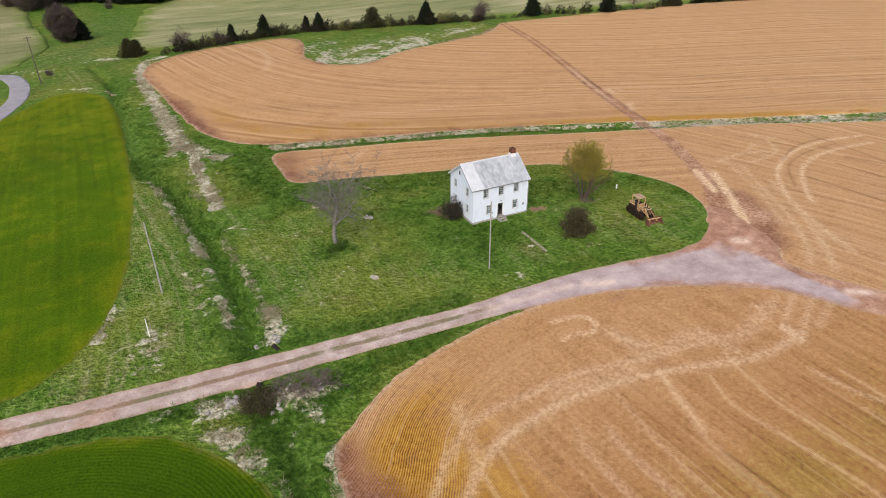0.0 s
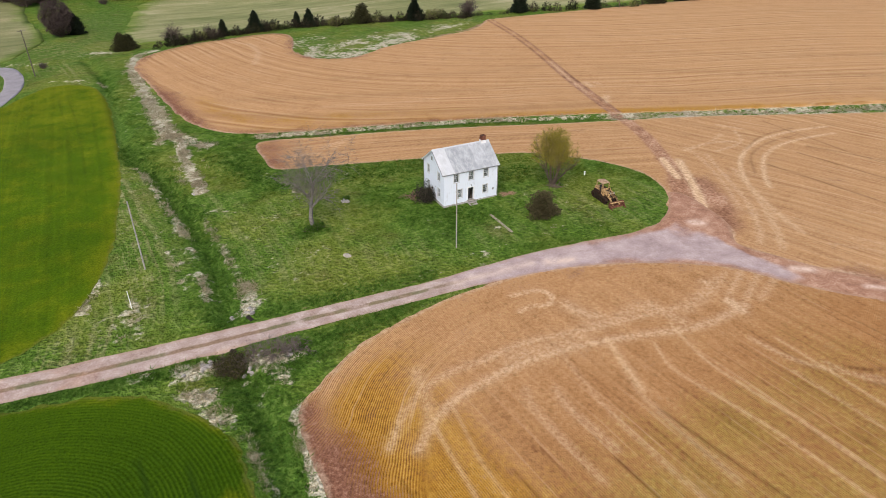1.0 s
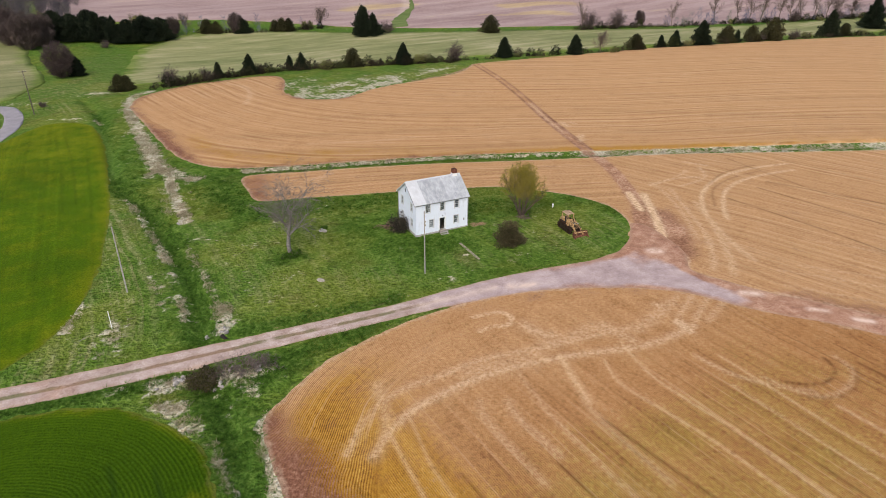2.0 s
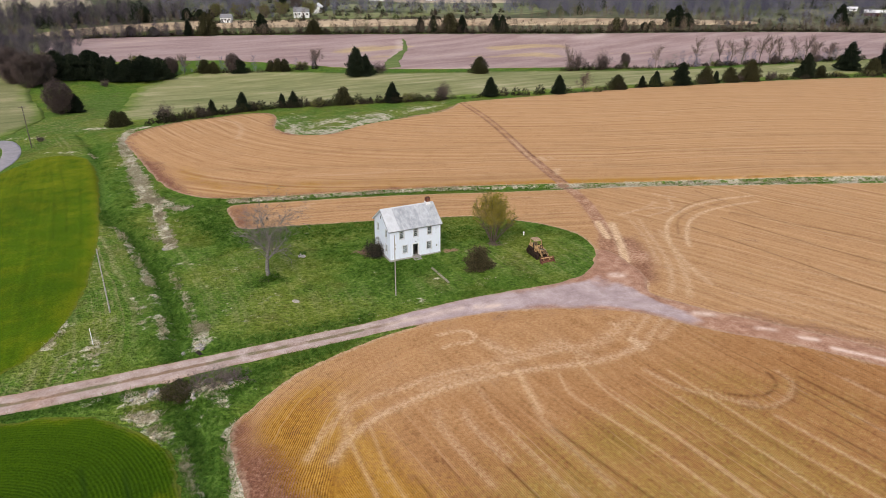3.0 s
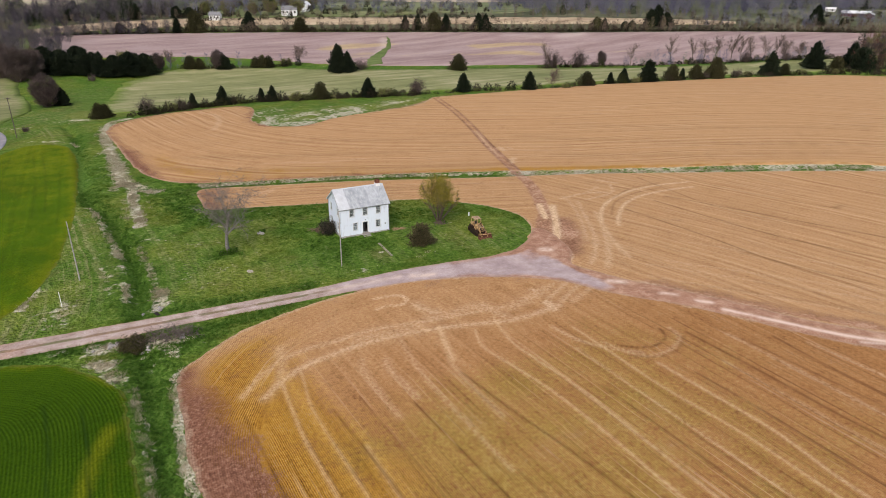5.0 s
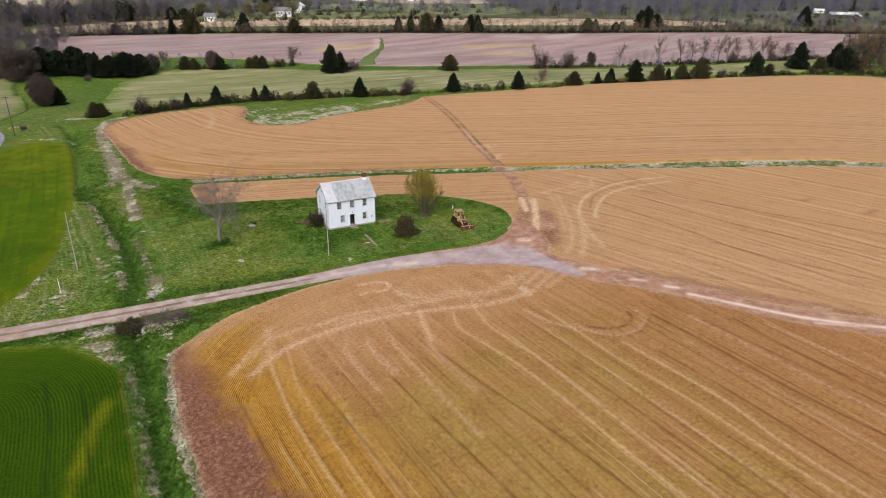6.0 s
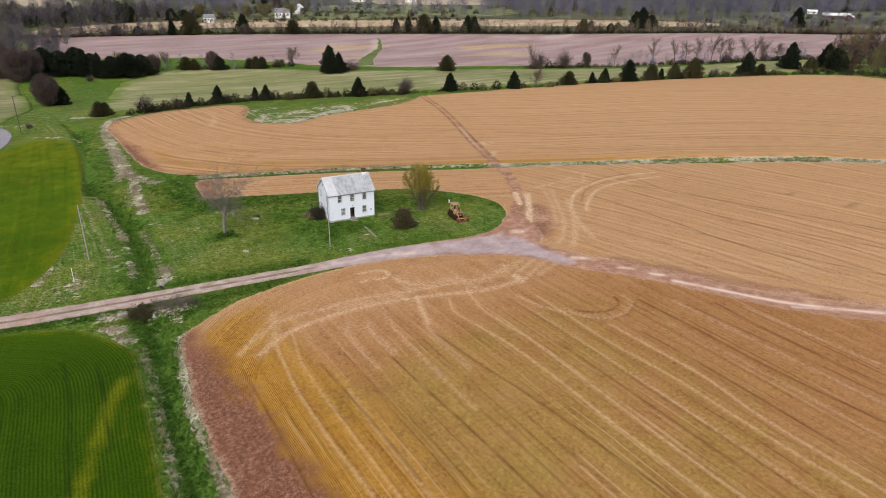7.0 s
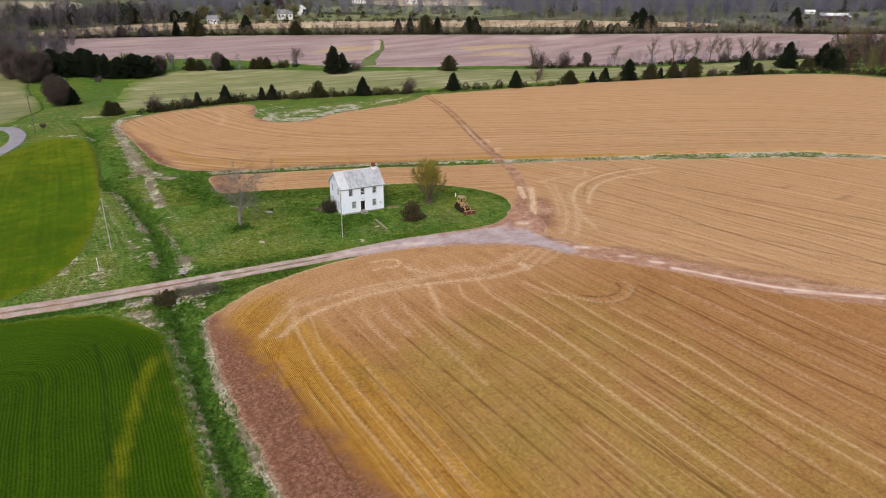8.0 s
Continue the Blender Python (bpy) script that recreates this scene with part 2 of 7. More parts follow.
def grass_material():
    g = Graph("grass")
    f, lump, mid, fine = grass_lumps(g)
    big = g.noise(0.05, 4)
    col = lawn_colour(g, f, big)
    umber = g.step(g.math("ADD", g.noise(0.11, 4, 0.6), g.math("MULTIPLY", fine, 0.12)), 0.60, 0.74)
    col = g.mix(g.math("MULTIPLY", umber, 0.5), col, g.ramp(f, (0.37, (0.070, 0.062, 0.014)), (0.5, (0.135, 0.125, 0.032)), (0.64, (0.22, 0.195, 0.075))))
    # swaths left by the mower, running with the ditch
    swath = g.n("ShaderNodeTexNoise", noise_dimensions="1D")
    g.put(swath.inputs["W"], g.math("ADD", g.attr("across"), g.math("MULTIPLY", g.noise(0.12, 2), 1.4)))
    swath.inputs["Scale"].default_value, swath.inputs["Detail"].default_value = 0.75, 2
    mown = g.math("MULTIPLY", g.attr("mown"), g.step(g.math("ADD", swath.outputs["Fac"], g.math("MULTIPLY", g.math("SUBTRACT", g.noise(0.7, 4, 0.65), 0.5), 0.75)), 0.44, 0.66))
    col = g.mix(g.math("MULTIPLY", mown, 0.85), col, g.ramp(f, (0.37, (0.125, 0.138, 0.036)), (0.5, (0.235, 0.240, 0.092)), (0.64, (0.38, 0.365, 0.20))))
    col = g.mix(g.attr("lush"), col, lush_colour(g, f))
    straw = g.ramp(g.math("ADD", g.math("MULTIPLY", fine, 0.5), g.math("MULTIPLY", lump, 0.5)), (0.34, (0.200, 0.175, 0.095)), (0.46, (0.440, 0.390, 0.270)), (0.58, (0.650, 0.605, 0.480)))
    d = g.math("ADD", g.attr("dry"), g.math("MULTIPLY", g.math("ADD", g.math("SUBTRACT", g.noise(0.8, 4, 0.65), 0.53), g.math("MULTIPLY", g.math("SUBTRACT", g.noise(0.22, 3), 0.5), 0.8)), 2.4))
    col = g.mix(g.step(d, 0.38, 0.86), col, straw)
    bare = g.math("ADD", g.attr("bare"), g.math("MULTIPLY", g.math("SUBTRACT", g.noise(0.5, 4, 0.6), 0.5), 1.2))
    col = g.mix(g.step(bare, 0.5, 0.9), col, g.ramp(fine, (0.3, (0.25, 0.14, 0.088)), (0.7, (0.44, 0.28, 0.19))))
    far = g.ramp(g.noise(0.02, 5, 0.6), (0.35, (0.070, 0.078, 0.046)), (0.5, (0.118, 0.126, 0.072)), (0.65, (0.20, 0.190, 0.125)))
    col = g.mix(g.attr("far"), col, far)
    g.bump(g.math("ADD", g.math("MULTIPLY", lump, 1.7), g.math("ADD", g.math("MULTIPLY", mid, 0.5), g.math("MULTIPLY", fine, 0.45))), 1.0, 0.45)
    return g.done(col, 0.95, spec=0.06)


def stubble_material():
    """Pale straw of a sown field: drill rows, tyre lines, bare red soil at the rim."""
    g = Graph("stubble")
    row, rim = g.attr("row"), g.attr("rim")
    wob = g.math("MULTIPLY", g.noise(0.35, 2), 0.3)
    line = g.math("MULTIPLY", g.math("SINE", g.math("MULTIPLY", g.math("ADD", row, wob), 2 * math.pi / 0.215)), g.math("SUBTRACT", 1.0, g.attr("calm")))

    def streaks(scale, detail, sway):
        x = g.n("ShaderNodeTexNoise", noise_dimensions="1D")
        g.put(x.inputs["W"], g.math("ADD", row, g.math("MULTIPLY", g.noise(0.1, 2), sway)))
        x.inputs["Scale"].default_value, x.inputs["Detail"].default_value = scale, detail
        return x.outputs["Fac"]

    wide, thin = streaks(0.55, 4, 0.8), streaks(1.7, 1, 0.5)
    big, mid, fine, speck = g.noise(0.035, 4, 0.6), g.noise(0.22, 4, 0.6), g.noise(2.3, 4, 0.65), g.noise(9.0, 3, 0.7)
    tone = g.math("ADD", g.math("MULTIPLY", g.math("SUBTRACT", wide, 0.5), g.math("MULTIPLY", g.attr("far_haze"), 0.16)), g.math("MULTIPLY", fine, 0.27))
    tone = g.math("ADD", tone, g.math("ADD", g.math("MULTIPLY", wide, 0.11), g.math("ADD", g.math("MULTIPLY", mid, 0.13), 0.108)))
    tone = g.math("ADD", g.math("ADD", g.math("ADD", tone, 0.086), g.math("MULTIPLY", speck, 0.11)), g.math("MULTIPLY", line, g.math("ADD", 0.007, g.math("MULTIPLY", g.attr("comb"), 0.072))))
    calmer = g.math("MULTIPLY", g.attr("far_haze"), 0.42)
    tone = g.math("ADD", g.math("MULTIPLY", tone, g.math("SUBTRACT", 1.0, calmer)), g.math("MULTIPLY", calmer, 0.505))
    straw = g.ramp(tone, (0.38, (0.200, 0.098, 0.040)), (0.46, (0.395, 0.212, 0.094)), (0.53, (0.495, 0.288, 0.138)), (0.62, (0.660, 0.440, 0.250)))
    gold = g.ramp(tone, (0.38, (0.130, 0.051, 0.008)), (0.46, (0.305, 0.142, 0.019)), (0.54, (0.420, 0.222, 0.036)), (0.63, (0.570, 0.345, 0.095)))
    green = g.ramp(tone, (0.38, (0.130, 0.072, 0.015)), (0.5, (0.310, 0.197, 0.045)), (0.63, (0.490, 0.345, 0.115)))
    # haze painted into the straw: bluer and paler with distance
    straw = g.mix(g.attr("far_haze"), straw, g.mix(1.0, straw, (1.0, 1.03, 1.06), "MULTIPLY"))
    dusk = g.mix(1.0, straw, (0.76, 0.655, 0.52), "MULTIPLY")
    col = g.mix(g.attr("deep"), straw, dusk)
    col = g.mix(g.step(g.math("ADD", g.attr("ripe"), g.math("ADD", g.math("MULTIPLY", g.math("SUBTRACT", g.noise(0.09, 4, 0.6), 0.5), 1.4), g.math("MULTIPLY", g.math("SUBTRACT", fine, 0.5), 1.6))), 0.15, 1.1), col, green)
    col = g.mix(g.step(g.math("ADD", g.attr("gold"), g.math("ADD", g.math("MULTIPLY", g.math("SUBTRACT", mid, 0.5), 1.4), g.math("ADD", g.math("MULTIPLY", g.math("SUBTRACT", fine, 0.5), 1.2), g.math("MULTIPLY", line, 0.12)))), 0.15, 1.15), col, gold)
    soil = g.ramp(g.math("ADD", g.math("MULTIPLY", fine, 0.6), g.math("MULTIPLY", speck, 0.4)), (0.38, (0.125, 0.050, 0.030)), (0.5, (0.205, 0.092, 0.054)), (0.63, (0.350, 0.190, 0.125)))
    s = g.math("ADD", g.attr("soil"), g.math("ADD", g.math("MULTIPLY", g.math("SUBTRACT", mid, 0.5), 1.8), g.math("MULTIPLY", g.math("SUBTRACT", fine, 0.5), 1.4)))
    s = g.math("ADD", s, g.math("MULTIPLY", line, 0.30))
    col = g.mix(g.step(s, 0.34, 0.86), col, soil)
    beaten = g.ramp(g.math("ADD", g.math("MULTIPLY", fine, 0.5), g.math("MULTIPLY", mid, 0.5)), (0.38, (0.20, 0.095, 0.052)), (0.5, (0.345, 0.180, 0.105)), (0.62, (0.54, 0.34, 0.225)))
    t = g.math("ADD", g.attr("track"), g.math("MULTIPLY", g.math("SUBTRACT", g.noise(0.35, 3, 0.55), 0.5), 0.35))
    rutted = g.math("SUBTRACT", 1.0, g.math("MAXIMUM", g.math("MAXIMUM", g.step(t, 0.05, 0.5), g.step(g.attr("soil"), 0.1, 0.6)), g.attr("calm")))
    col = g.mix(g.step(t, 0.25, 0.95), col, beaten)
    dark_line = g.math("MULTIPLY", g.step(thin, 0.63, 0.70), g.step(g.noise(0.05, 3, 0.6), 0.36, 0.58))
    col = g.mix(g.math("MULTIPLY", g.math("MULTIPLY", dark_line, rutted), g.math("SUBTRACT", 0.42, g.math("MULTIPLY", g.step(g.attr("far_haze"), 0.2, 0.34), 0.22))), col, g.mix(1.0, col, (0.42, 0.36, 0.30), "MULTIPLY"))
    pass_f = g.n("ShaderNodeMath", operation="PINGPONG")
    g.put(pass_f.inputs[0], g.math("ADD", row, g.math("MULTIPLY", g.noise(0.06, 2), 1.1))), g.put(pass_f.inputs[1], 1.45)
    overlap = g.math("MULTIPLY", g.math("SUBTRACT", 1.0, g.step(pass_f.outputs[0], 0.05, 0.17)), g.step(g.noise(0.11, 3, 0.6), 0.40, 0.60))
    col = g.mix(g.math("MULTIPLY", g.math("MULTIPLY", overlap, g.math("MULTIPLY", rutted, g.math("SUBTRACT", 1.0, g.step(g.attr("far_haze"), 0.2, 0.34)))), 0.34), col, g.mix(1.0, col, (0.48, 0.42, 0.36), "MULTIPLY"))
    # wide passes of the far fields: a dark wheel line with a pale one beside it
    wide_row = g.math("ADD", row, g.math("ADD", g.math("MULTIPLY", g.noise(0.018, 2), 9.0), g.math("MULTIPLY", g.noise(0.006, 2), 20.0)))
    lane_f = g.n("ShaderNodeMath", operation="PINGPONG")
    g.put(lane_f.inputs[0], wide_row), g.put(lane_f.inputs[1], 3.4)
    far_f = g.math("MULTIPLY", g.step(g.attr("far_haze"), 0.12, 0.34), rutted)
    long = g.step(g.noise(0.02, 3, 0.6, g.place(0.5, 1.6, 1, 26)), 0.40, 0.58)
    wheel = g.math("MULTIPLY", g.math("SUBTRACT", 1.0, g.step(lane_f.outputs[0], 0.12, 0.50)), g.math("MULTIPLY", long, far_f))
    col = g.mix(g.math("MULTIPLY", wheel, 0.42), col, g.mix(1.0, col, (0.55, 0.47, 0.40), "MULTIPLY"))
    beside = g.math("MULTIPLY", g.math("SUBTRACT", g.step(lane_f.outputs[0], 0.5, 0.8), g.step(lane_f.outputs[0], 1.0, 1.5)), g.math("MULTIPLY", long, far_f))
    col = g.mix(g.math("MULTIPLY", beside, 0.20), col, (0.66, 0.47, 0.28))
    pale_line = g.math("MULTIPLY", g.step(thin, 0.38, 0.30), g.step(g.noise(0.06, 3, 0.6), 0.42, 0.62))
    col = g.mix(g.math("MULTIPLY", g.math("MULTIPLY", pale_line, rutted), 0.30), col, (0.63, 0.44, 0.285))
    worn = g.math("MULTIPLY", g.attr("worn"), g.step(g.math("ADD", g.math("ADD", g.math("MULTIPLY", fine, 0.8), g.math("MULTIPLY", g.noise(0.28, 3, 0.6), 1.0)), g.math("MULTIPLY", line, 0.07)), 0.34, 0.98))
    col = g.mix(g.math("MULTIPLY", worn, 0.66, True), col, g.ramp(fine, (0.36, (0.42, 0.265, 0.145)), (0.62, (0.74, 0.545, 0.37))))
    tram = g.math("MULTIPLY", g.attr("tram"), g.math("ADD", 0.55, g.math("MULTIPLY", g.noise(0.8, 3, 0.6), 0.7)), True)
    col = g.mix(tram, col, g.ramp(fine, (0.36, (0.52, 0.33, 0.175)), (0.62, (0.69, 0.49, 0.30))))
    sprout = g.math("MULTIPLY", g.step(g.noise(2.1, 2, 0.5, g.place(1.0, 0.55)), 0.57, 0.70), g.math("SUBTRACT", 1.0, g.attr("far_haze")))
    col = g.mix(g.math("MULTIPLY", sprout, 0.28), col, g.mix(1.0, col, (0.45, 0.45, 0.38), "MULTIPLY"))
    col = g.mix(g.math("MULTIPLY", g.attr("rut"), g.step(g.math("ADD", fine, g.noise(0.3, 3, 0.6)), 0.66, 1.1)), col, g.mix(1.0, col, (0.40, 0.34, 0.28), "MULTIPLY"))
    edge = g.math("ADD", rim, g.math("MULTIPLY", g.math("SUBTRACT", g.noise(0.7, 3), 0.5), 1.6))
    col = g.mix(g.math("MULTIPLY", g.math("SUBTRACT", 1.0, g.step(edge, 0.1, 0.9)), 0.45), col, g.ramp(fine, (0.35, (0.30, 0.19, 0.12)), (0.62, (0.60, 0.46, 0.33))))
    g.bump(g.math("ADD", g.math("MULTIPLY", line, 0.10), g.math("ADD", g.math("MULTIPLY", fine, 1.3), g.math("MULTIPLY", speck, 0.5))), 0.8, 0.12)
    return g.done(col, 0.95, spec=0.1)


def wheat_material():
    g = Graph("young_wheat")
    row, rim = g.attr("row"), g.attr("rim")
    line = g.math("SINE", g.math("MULTIPLY", g.math("ADD", row, g.math("MULTIPLY", g.noise(0.3, 2), 0.16)), 2 * math.pi / 0.40))
    wide = g.n("ShaderNodeTexNoise", noise_dimensions="1D")
    g.put(wide.inputs["W"], g.math("ADD", row, g.math("MULTIPLY", g.noise(0.1, 2), 1.2)))
    wide.inputs["Scale"].default_value, wide.inputs["Detail"].default_value = 0.9, 4
    big, fine = g.noise(0.06, 4, 0.6), g.noise(4.0, 4, 0.7)
    tone = g.math("ADD", g.math("ADD", g.math("MULTIPLY", fine, 0.45), g.math("MULTIPLY", wide.outputs["Fac"], 0.12)), g.math("ADD", g.math("MULTIPLY", big, 0.22), 0.08))
    tone = g.math("ADD", tone, g.math("MULTIPLY", line, g.math("ADD", 0.002, g.math("MULTIPLY", g.attr("deep"), g.math("MULTIPLY", g.step(g.noise(0.12, 3, 0.6), 0.30, 0.62), 0.060)))))
    col = g.ramp(tone, (0.36, (0.030, 0.062, 0.002)), (0.46, (0.053, 0.102, 0.003)), (0.54, (0.073, 0.132, 0.004)), (0.66, (0.12, 0.185, 0.010)))
    warm = g.ramp(tone, (0.36, (0.080, 0.098, 0.003)), (0.5, (0.150, 0.170, 0.006)), (0.66, (0.27, 0.255, 0.018)))
    y = g.math("ADD", g.attr("yellow"), g.math("MULTIPLY", g.math("SUBTRACT", g.noise(0.25, 4, 0.6), 0.5), 1.1))
    col = g.mix(g.step(y, 0.25, 0.95), col, warm)
    col = g.mix(g.math("MULTIPLY", g.attr("deep"), g.math("SUBTRACT", 1.0, g.math("MULTIPLY", g.step(y, 0.3, 1.1), 0.6))), col, g.mix(1.0, col, (0.55, 0.62, 0.60), "MULTIPLY"))
    col = g.mix(g.math("MULTIPLY", g.attr("rut"), 0.8), col, (0.012, 0.03, 0.004))
    fringe = g.math("ADD", rim, g.math("MULTIPLY", g.math("SUBTRACT", g.noise(0.9, 3), 0.5), 1.6))
    col = g.mix(g.math("MULTIPLY", g.math("SUBTRACT", 1.0, g.step(fringe, 0.0, 0.6)), 0.35), col, (0.15, 0.14, 0.04))
    g.bump(g.math("ADD", g.math("MULTIPLY", line, g.math("MULTIPLY", g.attr("deep"), 0.14)), fine), 0.7, 0.15)
    return g.done(col, 0.9, spec=0.04)


def gravel_material():
    g = Graph("gravel")
    side = g.attr("side")
    mid, fine = g.noise(0.5, 4, 0.6), g.noise(5.0, 5, 0.75)
    tone = g.math("ADD", g.math("MULTIPLY", mid, 0.5), g.math("MULTIPLY", fine, 0.5))
    stone = g.ramp(tone, (0.34, (0.26, 0.175, 0.145)), (0.5, (0.415, 0.318, 0.280)), (0.66, (0.60, 0.50, 0.455)))
    red = g.ramp(tone, (0.36, (0.225, 0.105, 0.066)), (0.5, (0.375, 0.202, 0.130)), (0.64, (0.55, 0.355, 0.250)))
    grey = g.ramp(tone, (0.34, (0.28, 0.205, 0.195)), (0.5, (0.41, 0.315, 0.305)), (0.68, (0.56, 0.46, 0.445)))
    lane = g.attr("lane")
    col = g.mix(g.step(g.math("ADD", lane, g.math("MULTIPLY", g.math("SUBTRACT", mid, 0.5), 0.8)), 0.3, 0.7), grey, stone)
    centre = g.math("ABSOLUTE", g.math("ADD", side, g.math("MULTIPLY", g.math("SUBTRACT", g.noise(0.5, 3), 0.5), 0.5)))
    strip = g.math("MULTIPLY", g.math("SUBTRACT", 1.0, g.step(centre, 0.18, 0.52)), lane)
    strip = g.math("MULTIPLY", strip, g.step(g.noise(0.35, 3), 0.25, 0.5))
    col = g.mix(g.math("MULTIPLY", strip, 0.85), col, g.mix(g.step(g.noise(0.16, 3), 0.42, 0.60), g.ramp(fine, (0.35, (0.14, 0.085, 0.045)), (0.65, (0.29, 0.185, 0.11))), g.ramp(fine, (0.35, (0.075, 0.085, 0.025)), (0.65, (0.19, 0.175, 0.07)))))
    red_f = g.math("ADD", g.attr("red"), g.math("MULTIPLY", g.math("SUBTRACT", g.noise(0.22, 4, 0.6), 0.5), 1.4))
    col = g.mix(g.step(red_f, 0.25, 0.9), col, red)
    col = g.mix(g.math("MULTIPLY", g.attr("pale"), g.step(g.math("ADD", g.math("MULTIPLY", g.noise(0.35, 4, 0.7), 0.7), g.math("MULTIPLY", fine, 0.3)), 0.30, 0.54)), col, (0.74, 0.585, 0.48))
    edge = g.math("ADD", g.attr("rim"), g.math("MULTIPLY", g.math("SUBTRACT", g.noise(0.9, 3), 0.5), 0.9))
    col = g.mix(g.math("MULTIPLY", g.math("SUBTRACT", 1.0, g.step(edge, 0.0, 0.6)), 0.55), col, (0.36, 0.235, 0.155))
    g.bump(g.math("ADD", fine, g.math("MULTIPLY", mid, 2)), 0.4, 0.08)
    return g.done(col, 0.95, spec=0.15)


def meadow_material(name, a, b, c, fade=0.0):
    g = Graph(name)
    big, mid, fine = g.noise(0.02, 4, 0.6, g.place(1, 1, 1, 32)), g.noise(0.10, 5, 0.65, g.place(0.35, 1.6, 1, 32)), g.noise(1.5, 3, 0.7)
    tone = g.math("ADD", g.math("ADD", g.math("MULTIPLY", big, 0.35), g.math("MULTIPLY", mid, 0.45)), g.math("MULTIPLY", fine, 0.2))
    col = g.ramp(tone, (0.38, a), (0.5, b), (0.62, c))
    if fade:
        rim = g.math("ADD", g.attr("rim"), g.math("MULTIPLY", g.math("SUBTRACT", g.noise(0.12, 4, 0.65), 0.5), 2.5 * fade))
        col = g.mix(g.math("SUBTRACT", 1.0, g.step(rim, 0.0, fade)), col, g.ramp(tone, (0.38, (0.075, 0.115, 0.016)), (0.5, (0.130, 0.178, 0.034)), (0.62, (0.20, 0.235, 0.07))))
    g.bump(fine, 0.5, 0.2)
    return g.done(col, 0.95, spec=0.1)


def far_field_material():
    g = Graph("far_field")
    big, mid, fine = g.noise(0.012, 4, 0.6, g.place(1, 2.2, 1, 30)), g.noise(0.04, 5, 0.65, g.place(0.4, 2.0, 1, 30)), g.noise(0.8, 3, 0.7)
    tone = g.math("ADD", g.math("MULTIPLY", mid, 0.7), g.math("MULTIPLY", fine, 0.3))
    # pinkish soil, its blue raised to carry the haze of distance
    pink = g.ramp(tone, (0.36, (0.240, 0.160, 0.152)), (0.5, (0.325, 0.233, 0.220)), (0.64, (0.40, 0.305, 0.285)))
    straw = g.ramp(tone, (0.36, (0.29, 0.20, 0.10)), (0.64, (0.52, 0.39, 0.19)))
    f = g.math("ADD", g.attr("straw"), g.math("ADD", g.math("MULTIPLY", g.math("SUBTRACT", mid, 0.5), 2.4), g.math("MULTIPLY", g.math("SUBTRACT", big, 0.5), 0.8)))
    col = g.mix(g.math("MULTIPLY", g.step(f, 0.22, 0.80), 0.72), pink, straw)
    col = g.mix(g.math("MULTIPLY", g.attr("pale"), 0.6), col, (0.52, 0.42, 0.37))
    return g.done(col, 0.95, spec=0.1)


GRASS, STUBBLE, WHEAT, GRAVEL = grass_material(), stubble_material(), wheat_material(), gravel_material()

# ============================================================ plan of the fields
# wheel marks: points, half width, strength
HEADLAND_WORN = [
    ([(42.5, 47.1), (45.9, 46.3), (46.6, 44.3), (45.1, 43.1), (43.2, 44.0), (41.5, 43.9)], 0.40, 1.0),
    ([(20.8, 31.6), (24.1, 34.1), (27.5, 35.5), (31.3, 36.0), (35.8, 36.2), (41.2, 35.4), (46.5, 34.0), (50.8, 32.4), (55.9, 30.5), (61.1, 30.1), (64.3, 30.3)], 0.60, 0.80),
    ([(18.8, 33.3), (21.9, 36.4), (25.3, 38.5), (29.2, 39.2), (32.5, 38.9), (37.8, 38.9), (43.0, 37.6), (47.0, 36.4), (52.1, 35.4), (57.3, 34.2)], 0.55, 0.62),
    ([(26.1, 41.6), (25.1, 38.6), (23.8, 34.7), (21.0, 31.5)], 0.8, 0.5),
    ([(46.8, 42.0), (47.3, 39.6), (48.4, 37.9)], 1.0, 0.65), ([(63.4, 31.9), (62.9, 29.8)], 0.7, 1.3), ([(64.2, 36.3), (64.3, 35.0)], 0.6, 0.9),
    ([(55.0, 36.4), (55.4, 34.1), (55.7, 31.9)], 0.9, 0.6),
]
HEADLAND_SPOTS = [
    ([(46.0, 37.1), (48.8, 36.5), (53.5, 36.7), (54.2, 35.6)], 1.1, 0.5), ([(36, 37.5), (40, 36.4), (44, 36)], 1.5, 0.4), ([(58, 33.6), (62, 34.4), (66, 35.6)], 1.1, 0.5),
    ([(69.6, 35.1), (64.7, 32.9)], 0.55, 0.55), ([(70.8, 33.6), (65.3, 31.0)], 0.55, 0.55), ([(71.9, 32.0), (66.7, 30.1)], 0.55, 0.5), ([(68.2, 36.4), (63.6, 34.4)], 0.5, 0.4),
    ([(73.9, 29.9), (75.8, 31.6)], 0.6, 0.8), ([(59.4, 25.8), (60.0, 21.4), (61.8, 18.1), (64.8, 14.7)], 0.4, 0.55),
]
